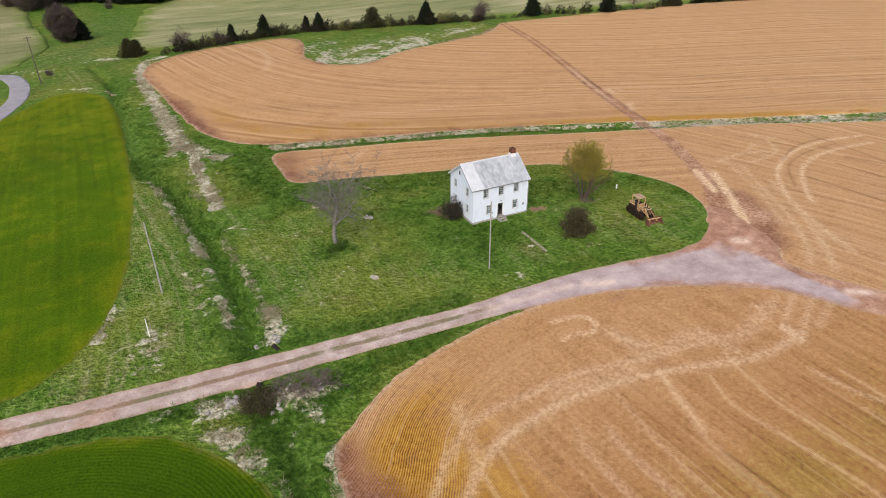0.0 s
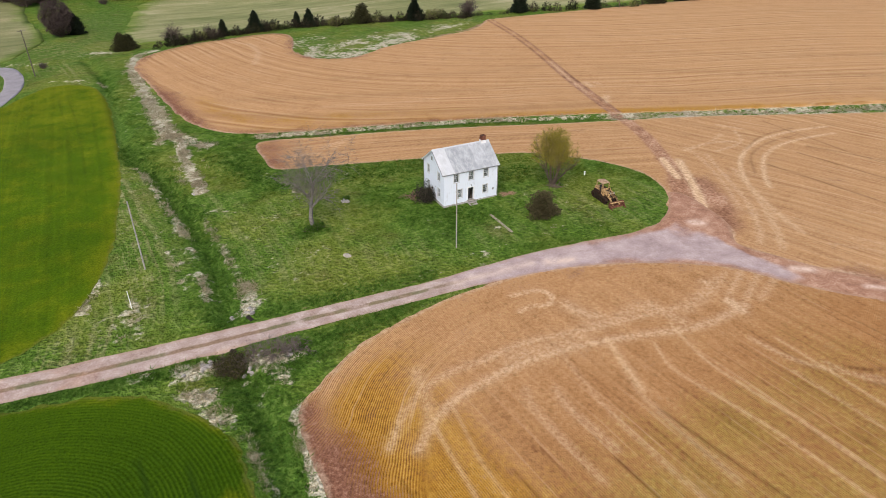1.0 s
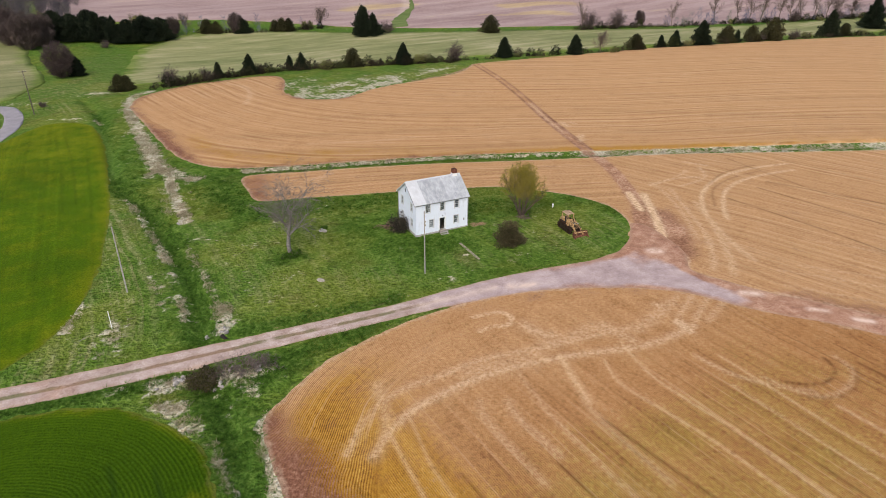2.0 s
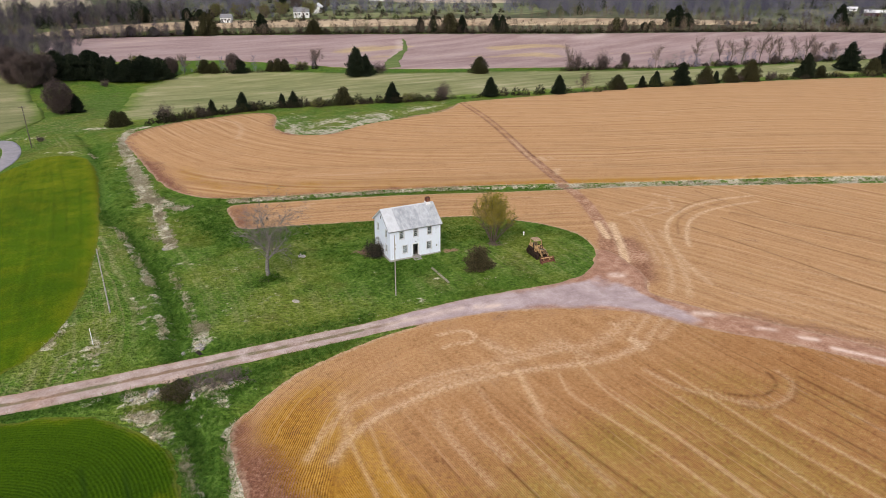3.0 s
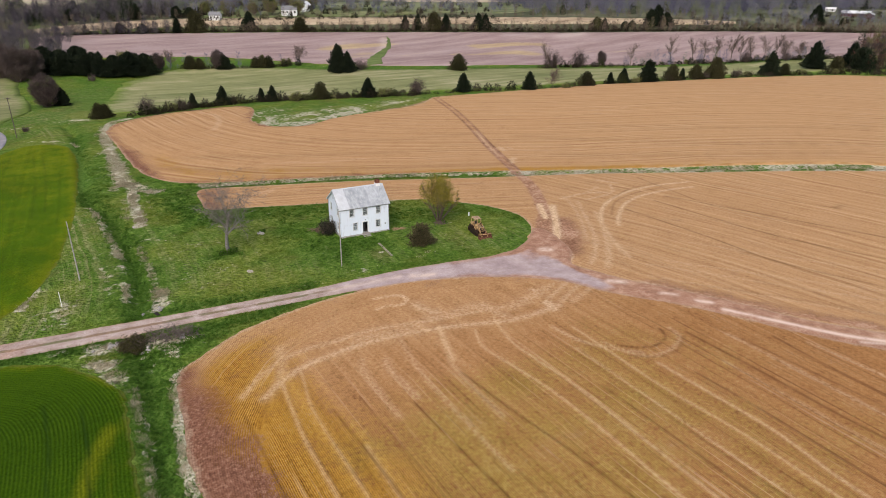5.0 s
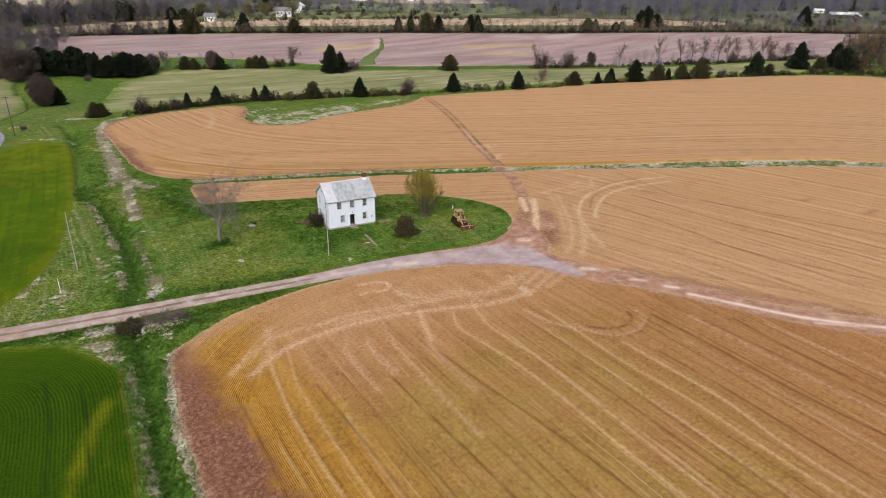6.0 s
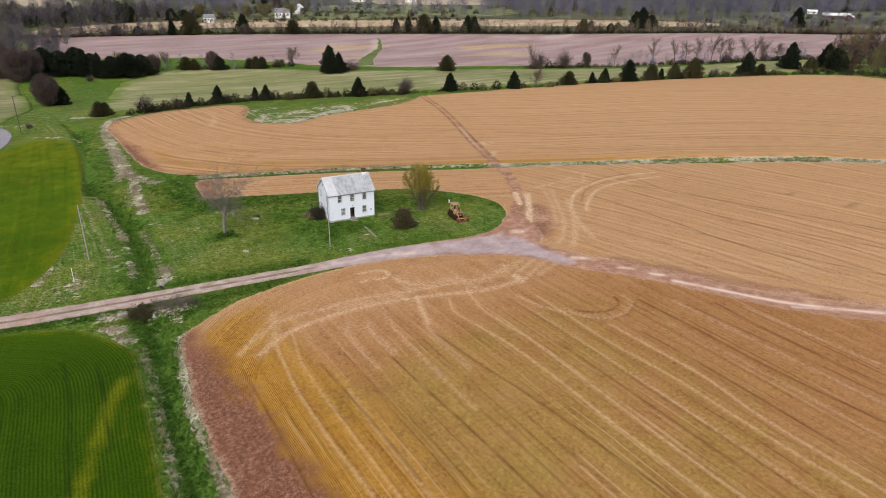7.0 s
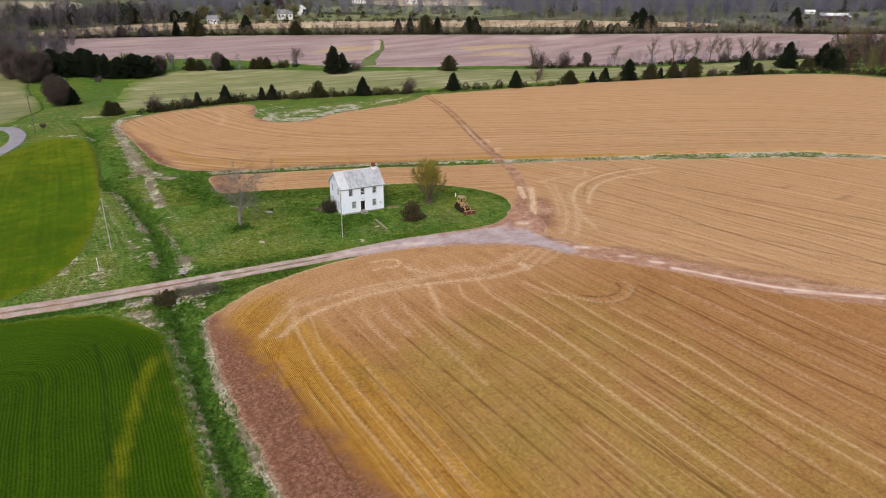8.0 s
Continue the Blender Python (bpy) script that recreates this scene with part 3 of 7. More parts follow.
TRAM_LINES = [
    ([(26.6, 35.2), (25.6, 30.5), (24.9, 26.6), (24.6, 18), (24.4, 4), (24.6, -12)], 0.28, 0.40),
    ([(23.6, 33.1), (23.1, 29.3), (22.3, 22), (22.1, 16), (22.0, 10), (22.3, 2), (22.5, -10)], 0.32, 0.53),
    ([(27.4, 17.5), (27.0, 9), (27.0, 3), (26.8, -8)], 0.34, 0.40),
    ([(46.2, 34.2), (44.8, 30.2), (43.6, 26.4)], 0.55, 0.80), ([(43.3, 26.6), (42.6, 23.0), (42.3, 14)], 0.5, 0.36),
    ([(50.1, 31.0), (48.5, 27.0), (49.0, 22), (49.8, 15.0), (49.9, 5.5), (49.5, -4), (49.5, -30)], 0.27, 0.58),
    ([(54.2, 32.5), (52.4, 26), (52.5, 20), (52.8, 14.9), (52.5, 3.0), (52.2, -10), (52.3, -30)], 0.27, 0.58),
    ([(61.7, 24.3), (61.5, 17.4), (61.3, 8), (62.1, -2.4), (62.0, -14), (62.6, -30)], 0.27, 0.53),
    ([(64.7, 12), (65.0, 5.0), (65.3, -4), (64.3, -13.0), (64.8, -30)], 0.32, 0.64),
]
FAINT_LINES = [
    ([(36.5, 31.1), (35.9, 29.0), (36.0, 22)], 0.5, 0.5), ([(33.9, 32.8), (32.9, 29.6), (32.6, 20)], 0.5, 0.4), ([(40.3, 34.2), (38.6, 24), (38.1, 6.6)], 0.35, 0.35),
    ([(58.5, 20), (58.3, 2), (58.4, -25)], 0.3, 0.35), ([(72.0, 8), (72.2, -10), (72.6, -30)], 0.3, 0.35), ([(78.0, 12), (78.2, -8), (79, -25)], 0.35, 0.45), ([(85.2, 5), (86.5, -12), (88, -25)], 0.35, 0.5),
    ([(62.4, 19.1), (63.3, 15.6), (65.2, 13.5), (68.6, 13.3), (71.8, 14.6), (72.6, 17.2)], 0.35, 0.5),
]
RUT_LINES = [
    ([(35.2, 21.2), (35.4, 12.8), (35.7, 3), (36.1, -12)], 0.16, 0.9), ([(43.0, 23.5), (43.7, 14.5), (45.0, 4.2), (46.3, -12.0), (47.6, -24)], 0.17, 0.85),
    ([(55.5, 12), (55.5, 1), (55.5, -10), (55.6, -26)], 0.17, 0.8), ([(67.0, 8), (67.3, -0.8), (67.2, -14), (67.1, -30)], 0.2, 0.95),
    ([(73.7, 15.2), (73.9, 4), (74.0, -8), (75.6, -22)], 0.22, 0.85), ([(82.6, 8.4), (82.0, -2), (82.6, -18)], 0.22, 0.8), ([(78.6, 9), (79.6, -6), (80.6, -22)], 0.18, 0.6),
    ([(38.6, 6), (38.7, -7.2), (38.3, -18)], 0.16, 0.7), ([(26.8, 25.2), (27.2, 12.5), (27.2, 0)], 0.17, 0.85), ([(18.0, 29.6), (17.9, 20.2), (17.4, 3.7), (17.2, -8)], 0.14, 0.7),
]
RUT_ENDS = [
    ([(63.7, 17.3), (65.6, 15.6), (67.9, 15.0), (70.3, 15.8), (71.3, 17.5)], 0.22, 0.9), ([(63.0, 14.9), (66, 12.9), (69.4, 12.9), (72.6, 14.6)], 0.2, 0.6),
    ([(30.4, 26), (30.6, 8), (30.8, -10)], 0.13, 0.6),
]
LOWER_RUT = RUT_LINES + RUT_ENDS
MID_WORN = [
    ([(91.6, 68.6), (89.3, 64.8), (87.1, 61.0)], 0.55, 2.4), ([(93.2, 66.4), (89.6, 61.4), (86.4, 57.1), (81.6, 51.1)], 0.62, 2.4),
    ([(94.3, 53.0), (99.7, 58.5), (106.7, 62.9), (114.9, 65.2), (123.1, 64.9), (131, 62.8)], 0.45, 1.0), ([(95.9, 50.0), (100.7, 54.6), (107.1, 59.1), (113.8, 61.2), (121.0, 61.1), (128.5, 59.6)], 0.45, 1.0),
    ([(94.3, 53.0), (91.2, 48.3), (87.9, 42.1), (86.0, 37.6)], 0.6, 0.6), ([(97.8, 58.2), (93.0, 51.2), (88.4, 45.3), (83.4, 39.8), (79.7, 36.3)], 0.6, 0.55),
]
MID_LOOPS = [
    ([(98.2, 69.3), (105.5, 69.5), (109.6, 67.4)], 0.5, 0.75), ([(102.6, 65.8), (107.7, 65.9), (111.4, 67.3), (114.8, 71.5)], 0.45, 0.65),
    ([(99.5, 65.5), (92.9, 55.5), (87.7, 47.7), (82.0, 41.7), (78.6, 38.9)], 0.55, 0.6), ([(99.6, 70.2), (96.1, 62.7), (90.6, 54.2), (85.3, 47.4)], 0.55, 0.5),
    ([(106.5, 70.0), (111.0, 71.7)], 0.5, 0.5), ([(115.1, 75.7), (116.8, 71.7)], 0.6, 0.7), ([(42.0, 108.3), (48.9, 110.7)], 0.6, 0.6), ([(43.2, 105.9), (47.4, 109.9)], 0.5, 0.5), ([(36, 107.6), (41, 106.5)], 0.7, 0.5),
    ([(86, 34), (100, 14), (116, -6)], 0.35, 0.4), ([(90, 33), (104, 14), (120, -4)], 0.35, 0.4), ([(99, 38), (112, 18), (130, -2)], 0.35, 0.4), ([(83, 30.5), (95, 12), (110, -6)], 0.3, 0.45),
]
MID_RUT = [
    ([(104.3, 56.5), (105.0, 36.1), (105.8, 21.2), (115.1, -1.4)], 0.25, 0.8), ([(113.6, 57.0), (116.2, 28.8), (127.0, 4.6)], 0.25, 0.8),
    ([(118.0, 58.1), (126.5, 33.4), (136.3, 9.2)], 0.3, 0.8), ([(85.1, 25.8), (95.1, 13.4), (107.2, -5.3)], 0.22, 0.5), ([(41.5, 107.0), (61.0, 99.2), (80.9, 90.5)], 0.35, 0.6),
    ([(52.5, 105.9), (72.1, 96.6), (91.1, 89.0)], 0.35, 0.5), ([(124.3, 72.1), (122, 58), (121, 45), (128, 24)], 0.25, 0.6), ([(132, 66), (136, 44), (146, 20)], 0.3, 0.6),
    ([(108, 63.5), (116, 66.4), (125, 66)], 0.25, 0.6), ([(99, 55), (106, 61), (114, 63.3), (122, 63)], 0.25, 0.5),
]
UPPER_WORN = [
    ([(50.3, 177.2), (55.1, 189.6), (56.6, 202.5), (53.6, 210.1)], 0.9, 0.6),
    ([(52.3, 132.4), (63.9, 127.9), (76.8, 124.9)], 0.8, 0.4),
    ([(116.1, 116.5), (114.8, 113.2)], 0.9, 0.9),
    ([(117.9, 115.1), (117.9, 113.9)], 0.7, 0.8),
    ([(183.6, 135.5), (181.9, 132.1)], 0.8, 0.5), ([(110.5, 103.5), (112, 104.5)], 0.8, 1.2), ([(108.2, 100.6), (109.6, 102)], 0.7, 1.0), ([(110.5, 110), (113.5, 117.5), (117, 126), (122, 138)], 0.6, 0.7),
]
UPPER_RUT = [
    ([(130.2, 123.8), (166.3, 85.2), (216.8, 49.4)], 0.5, 0.6),
    ([(27.3, 140.3), (53.7, 124.8), (105.5, 101.7)], 0.5, 0.7),
    ([(148.6, 131.8), (188.0, 91.9), (242.3, 62.1)], 0.5, 0.5),
    ([(123.4, 101.0), (162.7, 72.0), (208.9, 45.5)], 0.5, 0.6),
    ([(33.6, 148.5), (58.2, 137.6), (89.6, 126.5)], 0.5, 0.6),
    ([(63.6, 152.9), (97.1, 140.5), (122.2, 135.1)], 0.4, 0.5),
]
ROAD_PALE = [
    ([(75.9, 48.1), (76.7, 47.6)], 0.8, 1.0),
    ([(76.3, 32.2), (77.9, 30.8)], 0.7, 0.9),
    ([(79.8, 24.9), (81.2, 23.5)], 0.5, 0.9),
    ([(82.3, 20.4), (83.5, 19.1)], 0.5, 0.9),
    ([(83.4, 16.6), (87.4, 9.6), (92.3, 2.0), (102.0, -7.6)], 0.42, 1.0),
    ([(91.2, 1.5), (97.0, -3.1), (103.1, -7.4)], 0.3, 0.7),
    ([(51.4, 51.0), (54.3, 49.5)], 0.7, 0.8),
    ([(38.5, 53.5), (45.4, 52.5), (49.5, 52.0)], 0.6, 0.5),
]
WHEAT_YELLOW = [
    ([(4.6, 35.5), (1.1, 26.1), (-1.5, 18.4), (-3.2, 11.6)], 1.5, 0.82), ([(4.9, 37), (4.2, 30), (3.4, 24)], 0.8, 0.5),
]

LOWER = spline([(14, 43.2), (16.4, 45), (19.2, 47), (23.1, 48.8), (27.1, 50), (31.1, 50.6), (35.2, 51), (39.2, 51), (46.5, 50.3), (53.6, 48.2), (59.9, 45), (65.6, 41.2), (70.1, 36.6), (72.8, 31.2), (75.5, 27),
                (79, 22), (83, 15), (86.6, 8), (91.3, 0.5), (100.5, -9), (115, -22), (135, -45), (140, -110), (10, -110), (10.5, -30), (10.7, 2), (10.8, 11), (10.9, 18), (11.1, 25), (11.9, 34), (12.6, 39.5)], True)
MIDDLE = spline([(33, 118), (44.7, 114.3), (55.3, 110.8), (65.7, 106.8), (76.3, 102), (86.6, 96.8), (97.7, 91.4), (117.8, 81.2), (141.9, 65.3), (167, 49.2), (186.2, 35), (216.2, 8.8), (251, -29.2), (265, -110), (143, -110),
                 (138, -45), (118, -20), (104, -7), (95, 2.5), (90, 9.5), (86.5, 17), (82, 25.5), (78.8, 31), (76.5, 36), (75, 40.5), (78.5, 44), (79, 50), (77, 54), (79.4, 56), (81.9, 59.5), (83.5, 64), (83.6, 67.9),
                 (81.2, 74.9), (75, 83.5), (70.1, 86.9), (57.1, 92.9), (47.7, 96.6), (38.6, 100.4), (31.6, 103.2), (31.2, 109)], True)
UPPER = spline([(21.7, 193), (21.4, 180), (22.1, 158), (23.4, 140.6), (27.6, 128.7), (33.9, 123.2), (42, 119.9), (60, 113.8), (72.7, 109.2), (85.3, 103.8), (98.2, 97.4), (120.6, 84.2), (146.4, 69), (175, 51), (190.4, 37), (221, 10.2), (257.2, -29.8),
                (300, -80), (360, -60), (372, 40), (362, 95), (352, 118), (347, 132), (325, 146), (297, 154), (266, 161), (240, 168), (216, 177.5), (191, 185), (167, 191.5), (143, 197), (136.6, 192.6), (126, 185.6), (111, 182.7),
                (92, 178.6), (77, 171), (67.4, 175.7), (64.8, 185), (68, 195), (71.5, 206), (72, 215), (66.9, 219.3), (56.6, 218.3), (40.6, 214.7), (27, 205.4)], True)
WHEAT_A = spline([(-11.7, 171.4), (-7.1, 176.6), (-0.8, 184), (5.3, 183), (9.7, 176.7), (11, 165), (10.2, 148), (8.5, 128.3), (6.4, 110.4), (4.2, 98.4), (2, 88.6), (-0.1, 81.9), (-2.5, 76.4), (-5.3, 72.6), (-8.4, 70), (-13.3, 68),
                  (-30, 71), (-60, 85), (-75, 120), (-60, 160), (-30, 165)], True)
WHEAT_B = spline([(-9, 58.3), (-3.8, 56.3), (0, 53.7), (3.3, 50.4), (5.3, 47), (6.6, 42), (6.9, 37.5), (6.6, 32), (6, 24.5), (5.6, 17), (5, 11), (4.8, 6), (4, -30), (-10, -60), (-60, -50), (-75, 20), (-60, 62), (-25, 60.6)], True)
ROAD = spline([(-80, 79.3), (-40, 70.7), (-13.3, 65.1), (-3, 63), (8.3, 60.9), (20.7, 58.5), (34.3, 55.9), (42.1, 55.1), (50.4, 54.2), (58.6, 52.5), (65.2, 50.9), (69.1, 50.7), (72.3, 51), (76.4, 53.3), (79.4, 56), (81.5, 57.6), (82.6, 55), (81.5, 50), (79.6, 45), (76, 40.6), (77, 36),
               (79, 31), (82.2, 25.5), (86.7, 17), (90.2, 9.5), (95.2, 2.5), (104.2, -7), (118.2, -20), (138, -45), (134.5, -46), (115, -22.5), (100.2, -9.3), (91, 0.2), (86.3, 7.7), (82.7, 14.7), (78.7, 21.7), (75.2, 26.5), (72.5, 31),
               (70.2, 36), (65.8, 40.5), (60.3, 44.4), (54, 47.7), (47, 50), (39.7, 51.5), (32.5, 52.7), (19.2, 54.9), (7.2, 56.7), (-3.5, 58.6), (-13.4, 60.8), (-40, 66.5), (-80, 75)], True)
ROAD_MID = spline([(-80, 77.2), (-40, 68.6), (-13.3, 63), (-3.2, 60.8), (7.8, 58.8), (20, 56.7), (33.4, 54.3), (41, 53.3), (48.6, 52.1), (60, 47), (70, 41), (75, 34), (79, 26.5), (84.6, 16), (88.2, 8.6), (93, 1.4), (102.2, -8.2), (116.5, -21.2), (136, -45.5)])
TRACK = spline([(77.5, 50), (84, 57.5), (88.5, 63), (98.5, 79.6), (104.9, 95), (115, 121), (126.2, 148.7), (133.9, 170.5), (140.5, 192.7), (143, 199)])
LANE = spline([(-60, 246), (-30, 232), (-12, 219.5), (-8, 210), (-7.2, 196), (-9.5, 182), (-20, 163), (-50, 140), (-90, 120)])
PASTURE = spline([(25, 230), (60, 233), (100, 227), (130, 215), (160, 207), (190, 194.5), (215, 186), (250, 174), (330, 157), (400, 150), (405, 180), (330, 216), (279, 250), (215, 281), (157, 312), (103, 342), (70, 345), (45, 322), (34, 285)], True)
PASTURE_B = spline([(-10, 384), (0, 300), (3, 262), (-5, 238), (-14, 228), (-60, 240), (-90, 380)], True)
FAR_FIELD = spline([(16.7, 398), (60, 385), (103, 371), (157, 329), (215, 296), (279, 268), (330, 229), (391, 195), (430, 178), (570, 210), (535, 236), (464, 283), (353, 348), (202, 425), (93, 471), (16, 493)], True)
FAR_STRAW = spline([(7, 513), (98, 501), (214, 454), (373, 373), (471, 316), (485, 327), (393, 396), (227, 483), (106, 536), (27, 540)], True)
VILLAGE_GREEN = spline([(120, 540), (200, 500), (260, 475), (300, 480), (260, 530), (190, 580), (130, 585)], True)

# ---- the ground itself, one sheet to the horizon
xs = axis([(-3200, -800, 300), (-800, -200, 60), (-200, -40, 10), (-40, -16, 2), (-16, 40, 0.8), (40, 96, 1.2), (96, 200, 1.6), (200, 400, 10), (400, 900, 25), (900, 4000, 240)])
ys = axis([(-3200, -800, 300), (-800, -120, 50), (-120, -12, 6), (-12, 130, 0.8), (130, 235, 2), (235, 420, 6), (420, 700, 14), (700, 1100, 30), (1100, 4100, 250)])
X, Y, T = sheet_grid(xs, ys)
me = mesh_of("ground", np.stack([X, Y, ground(X, Y)], 1), T, GRASS, True)
DRY_STRIPS = [
    ([(30, 212), (24, 206), (21, 190), (20, 174), (19, 151)], 1.7, 1.2), ([(19, 151), (19.2, 142), (18.5, 134), (21, 127), (24, 122.5)], 2.1, 1.25), ([(18.6, 133), (16.2, 128)], 1.6, 0.8),
    ([(19.4, 124), (18.6, 117), (18.2, 108), (17.6, 101)], 1.2, 1.25), ([(18, 92), (20, 80), (22, 70)], 3.0, 0.25),
    ([(10.2, 118), (11.2, 108), (11.6, 98), (12.0, 88), (11.6, 78), (10.6, 68)], 0.9, 0.75), ([(15.6, 90), (15.7, 78), (15.4, 68)], 0.8, 0.6),
    ([(15.5, 68.6), (15.1, 65.1), (14.2, 62.6)], 1.3, 1.25), ([(16.2, 66), (16.2, 62.6)], 0.9, 0.9),
]
DRY_BANKS = [
    ([(3.6, 51.6), (6.3, 47.6), (7.9, 42.5), (7.9, 37), (7.5, 30), (7.0, 22), (6.6, 15), (6.1, 6)], 0.7, 0.75), ([(5.5, 49.5), (6.8, 46.5)], 1.6, 0.7),
    ([(5, 55.2), (6.8, 54.7), (8.6, 54.2)], 1.5, 1.25), ([(12, 53.0), (14.6, 51.9), (17, 51.6)], 1.1, 1.1), ([(12.4, 51.6), (13.2, 49.6), (13.8, 48.2)], 1.2, 0.85),
    ([(0, 57.4), (3, 56.4), (6, 55.4)], 0.9, 0.7), ([(4.6, 50.8), (6.4, 49.4)], 1.1, 1.0), ([(5.8, 47.4), (6.9, 45)], 1.2, 1.0), ([(10.5, 50.5), (11.6, 47.5)], 1.0, 0.55),
    ([(2.3, 72), (1.5, 68), (-1, 65)], 2.2, 0.55), ([(-1, 80), (-3, 74)], 1.4, 0.6),
]
DRY_TUFTS = [
    ([(8.8, 86), (9, 78), (8.6, 71)], 1.0, 0.55), ([(14.6, 43.6), (13.0, 41.8), (11.7, 34), (10.6, 25), (10.4, 16), (10.4, 5), (10.3, -30)], 0.75, 1.2),
    ([(66, 178), (76, 174.5), (92, 182), (104, 186)], 5.0, 0.85), ([(70, 182), (74, 186), (90, 190), (104, 192)], 6.0, 0.72), ([(68, 190), (72, 200), (80, 204)], 4.0, 0.6),
    ([(84, 187), (100, 192), (122, 194)], 7.0, 0.42), ([(118, 193), (133, 197)], 2.0, 0.8), ([(34, 121.5), (60, 112.8), (76, 107), (88, 101), (98, 95.8)], 1.0, 0.95),
    ([(103, 91.5), (120, 82.7), (146, 67), (172, 50), (190, 35.5), (220, 8.5)], 1.5, 0.8),
]
DRY_SPIT = [
    ([(22, 217), (14, 222)], 2.0, 0.8), ([(-8, 222), (0, 216)], 2.5, 0.6), ([(1, 190), (9, 185)], 1.2, 0.7), ([(11.5, 183), (12.5, 178)], 1.0, 0.9), ([(56.5, 57), (58, 57.5)], 2.2, 0.4),
    ([(24.5, 73), (27, 69)], 1.6, 0.5), ([(31, 92), (33, 90)], 1.5, 0.45), ([(45.5, 57.8), (49, 57.6)], 1.2, 0.5), ([(52.6, 65.4), (52.3, 63)], 0.35, 0.6),
]
DRY = DRY_STRIPS + DRY_BANKS + DRY_TUFTS + DRY_SPIT
LUSH_DITCH = [
    ([(12.5, 190), (12, 165), (11, 144), (10, 125), (12.8, 113), (13.2, 101), (13.8, 90), (13.6, 78), (12.6, 69), (11.2, 62.5)], 2.0, 0.75),
    ([(9.3, 55), (10.3, 47), (9.6, 38), (8.9, 28), (8.3, 16), (7.8, 5), (7.5, -30)], 2.3, 1.0), ([(22, 126), (30, 122), (44, 117.2), (60, 112), (76, 106), (88, 99.7), (97, 95)], 1.1, 0.6),
    ([(17, 52), (22, 52.4), (30, 52.2)], 1.6, 0.8), ([(-14, 60), (-6, 58.3), (2, 56.6), (8, 55.6)], 1.3, 0.8), ([(13, 50), (16, 50), (20, 51)], 2.0, 0.7), ([(28, 115), (27, 108)], 4.0, 0.5),
    ([(17, 60.5), (26, 58.8), (36, 56.8)], 1.6, 0.6),
]
LUSH_HOLLOWS = [
    ([(60, 82), (68, 79)], 4.0, 0.3), ([(33, 98), (48, 93), (62, 87)], 4.0, 0.45), ([(14, 268), (22, 295), (26, 325)], 12.0, 0.4),
    ([(60, 352), (105, 349), (157, 320), (215, 288), (279, 258), (330, 222), (400, 186)], 4.5, 1.0), ([(46, 66), (46, 72), (52, 69)], 3.5, 0.4), ([(26.5, 77.5), (29.5, 77.2)], 1.6, 0.55),
    ([(30, 96), (27, 104), (25, 112)], 2.4, 0.6),
]
LUSH = LUSH_DITCH + LUSH_HOLLOWS
SEAMS = [   # bare soil between the road and the fields
    ([(82.4, 56.5), (81.4, 50), (79.4, 45), (75.4, 40.5), (76.8, 36), (78.9, 31), (82.1, 25.5), (86.6, 17), (90.1, 9.5), (95.1, 2.5), (104.1, -7), (118, -20), (138, -45)], 1.0, 1.3),
    ([(42, 51.0), (47, 50.1), (53.8, 48), (60.1, 44.7), (65.7, 40.9), (70.2, 36.3), (72.6, 31.1), (75.3, 26.8), (78.9, 21.9), (82.9, 14.9), (86.5, 7.9), (91.2, 0.4), (100.4, -9.1), (115, -22.2), (135, -45)], 0.9, 1.3),
]
dist = X * 0.524 + Y * 0.852
note(me, "dry", np.maximum(strokes(X, Y, DRY), 0.72 * ease((X - 99) / 4) * ease((7 - line_gap(DRAIN, X, Y)) / 1.0)))
note(me, "lush", strokes(X, Y, LUSH))
across = line_gap(DITCH, X, Y, True)
MOWN = [
        ([(-8, 215), (10, 235), (18, 262), (24, 300)], 13.0, 0.55), ([(14, 205), (8, 190)], 6.0, 0.4),
        ([(6.5, 118), (6, 104), (5.2, 92), (5.0, 82), (3.5, 74), (0, 68), (-6, 65)], 4.6, 1.0), ([(18, 100), (19, 88), (20, 76), (20, 68)], 3.2, 0.55), ([(27, 90), (24, 78), (24, 68)], 3.5, 0.35),
        ([(32, 66), (40, 63.5)], 4.0, 0.4), ([(48, 62), (55, 59.5)], 2.6, 0.4), ([(36, 90), (33, 82), (30, 74)], 4.0, 0.3), ([(64, 66), (71, 57.5), (77, 60)], 5.0, 0.5), ([(75, 190), (100, 192), (130, 196)], 9.0, 0.6), ([(2, 245), (10, 228), (22, 236)], 11.0, 0.9), ([(2, 208), (8, 198)], 6.0, 0.8)]
note(me, "across", across)
note(me, "mown", strokes(X, Y, MOWN) * ease((np.abs(across) - 1.6) / 1.0))
note(me, "bare", strokes(X, Y, [([(20, 59.4), (34, 56.9), (42, 56), (50, 55), (58, 53.5), (69, 51.6)], 0.8, 0.5), ([(58.9, 72), (60.5, 71.5)], 1.3, 0.9), ([(68, 70.2), (69, 70)], 1.2, 0.6), ([(27.5, 77), (30, 76)], 2.0, 0.35), ([(106, 90.5), (120, 82.7), (146, 67), (172, 50), (190, 35.5), (220, 8.5)], 4.5, 0.42), ([(11.2, 55.2), (10.8, 51)], 0.5, 0.7), ([(106, 182.6), (118, 184.5), (130, 188.5), (141, 196)], 1.6, 0.9), ([(67, 176.5), (65, 184)], 1.5, 0.8), ([(98, 79), (105, 95.5), (108, 103)], 1.7, 1.2)] + SEAMS))
note(me, "far", np.maximum(ease((dist - 452) / 40), ease((12 - X) / 10) * ease((Y - 375) / 20)))
tagged(new("ground", me), "rough green grass with straw patches and ditches", "ground", kind="structure")

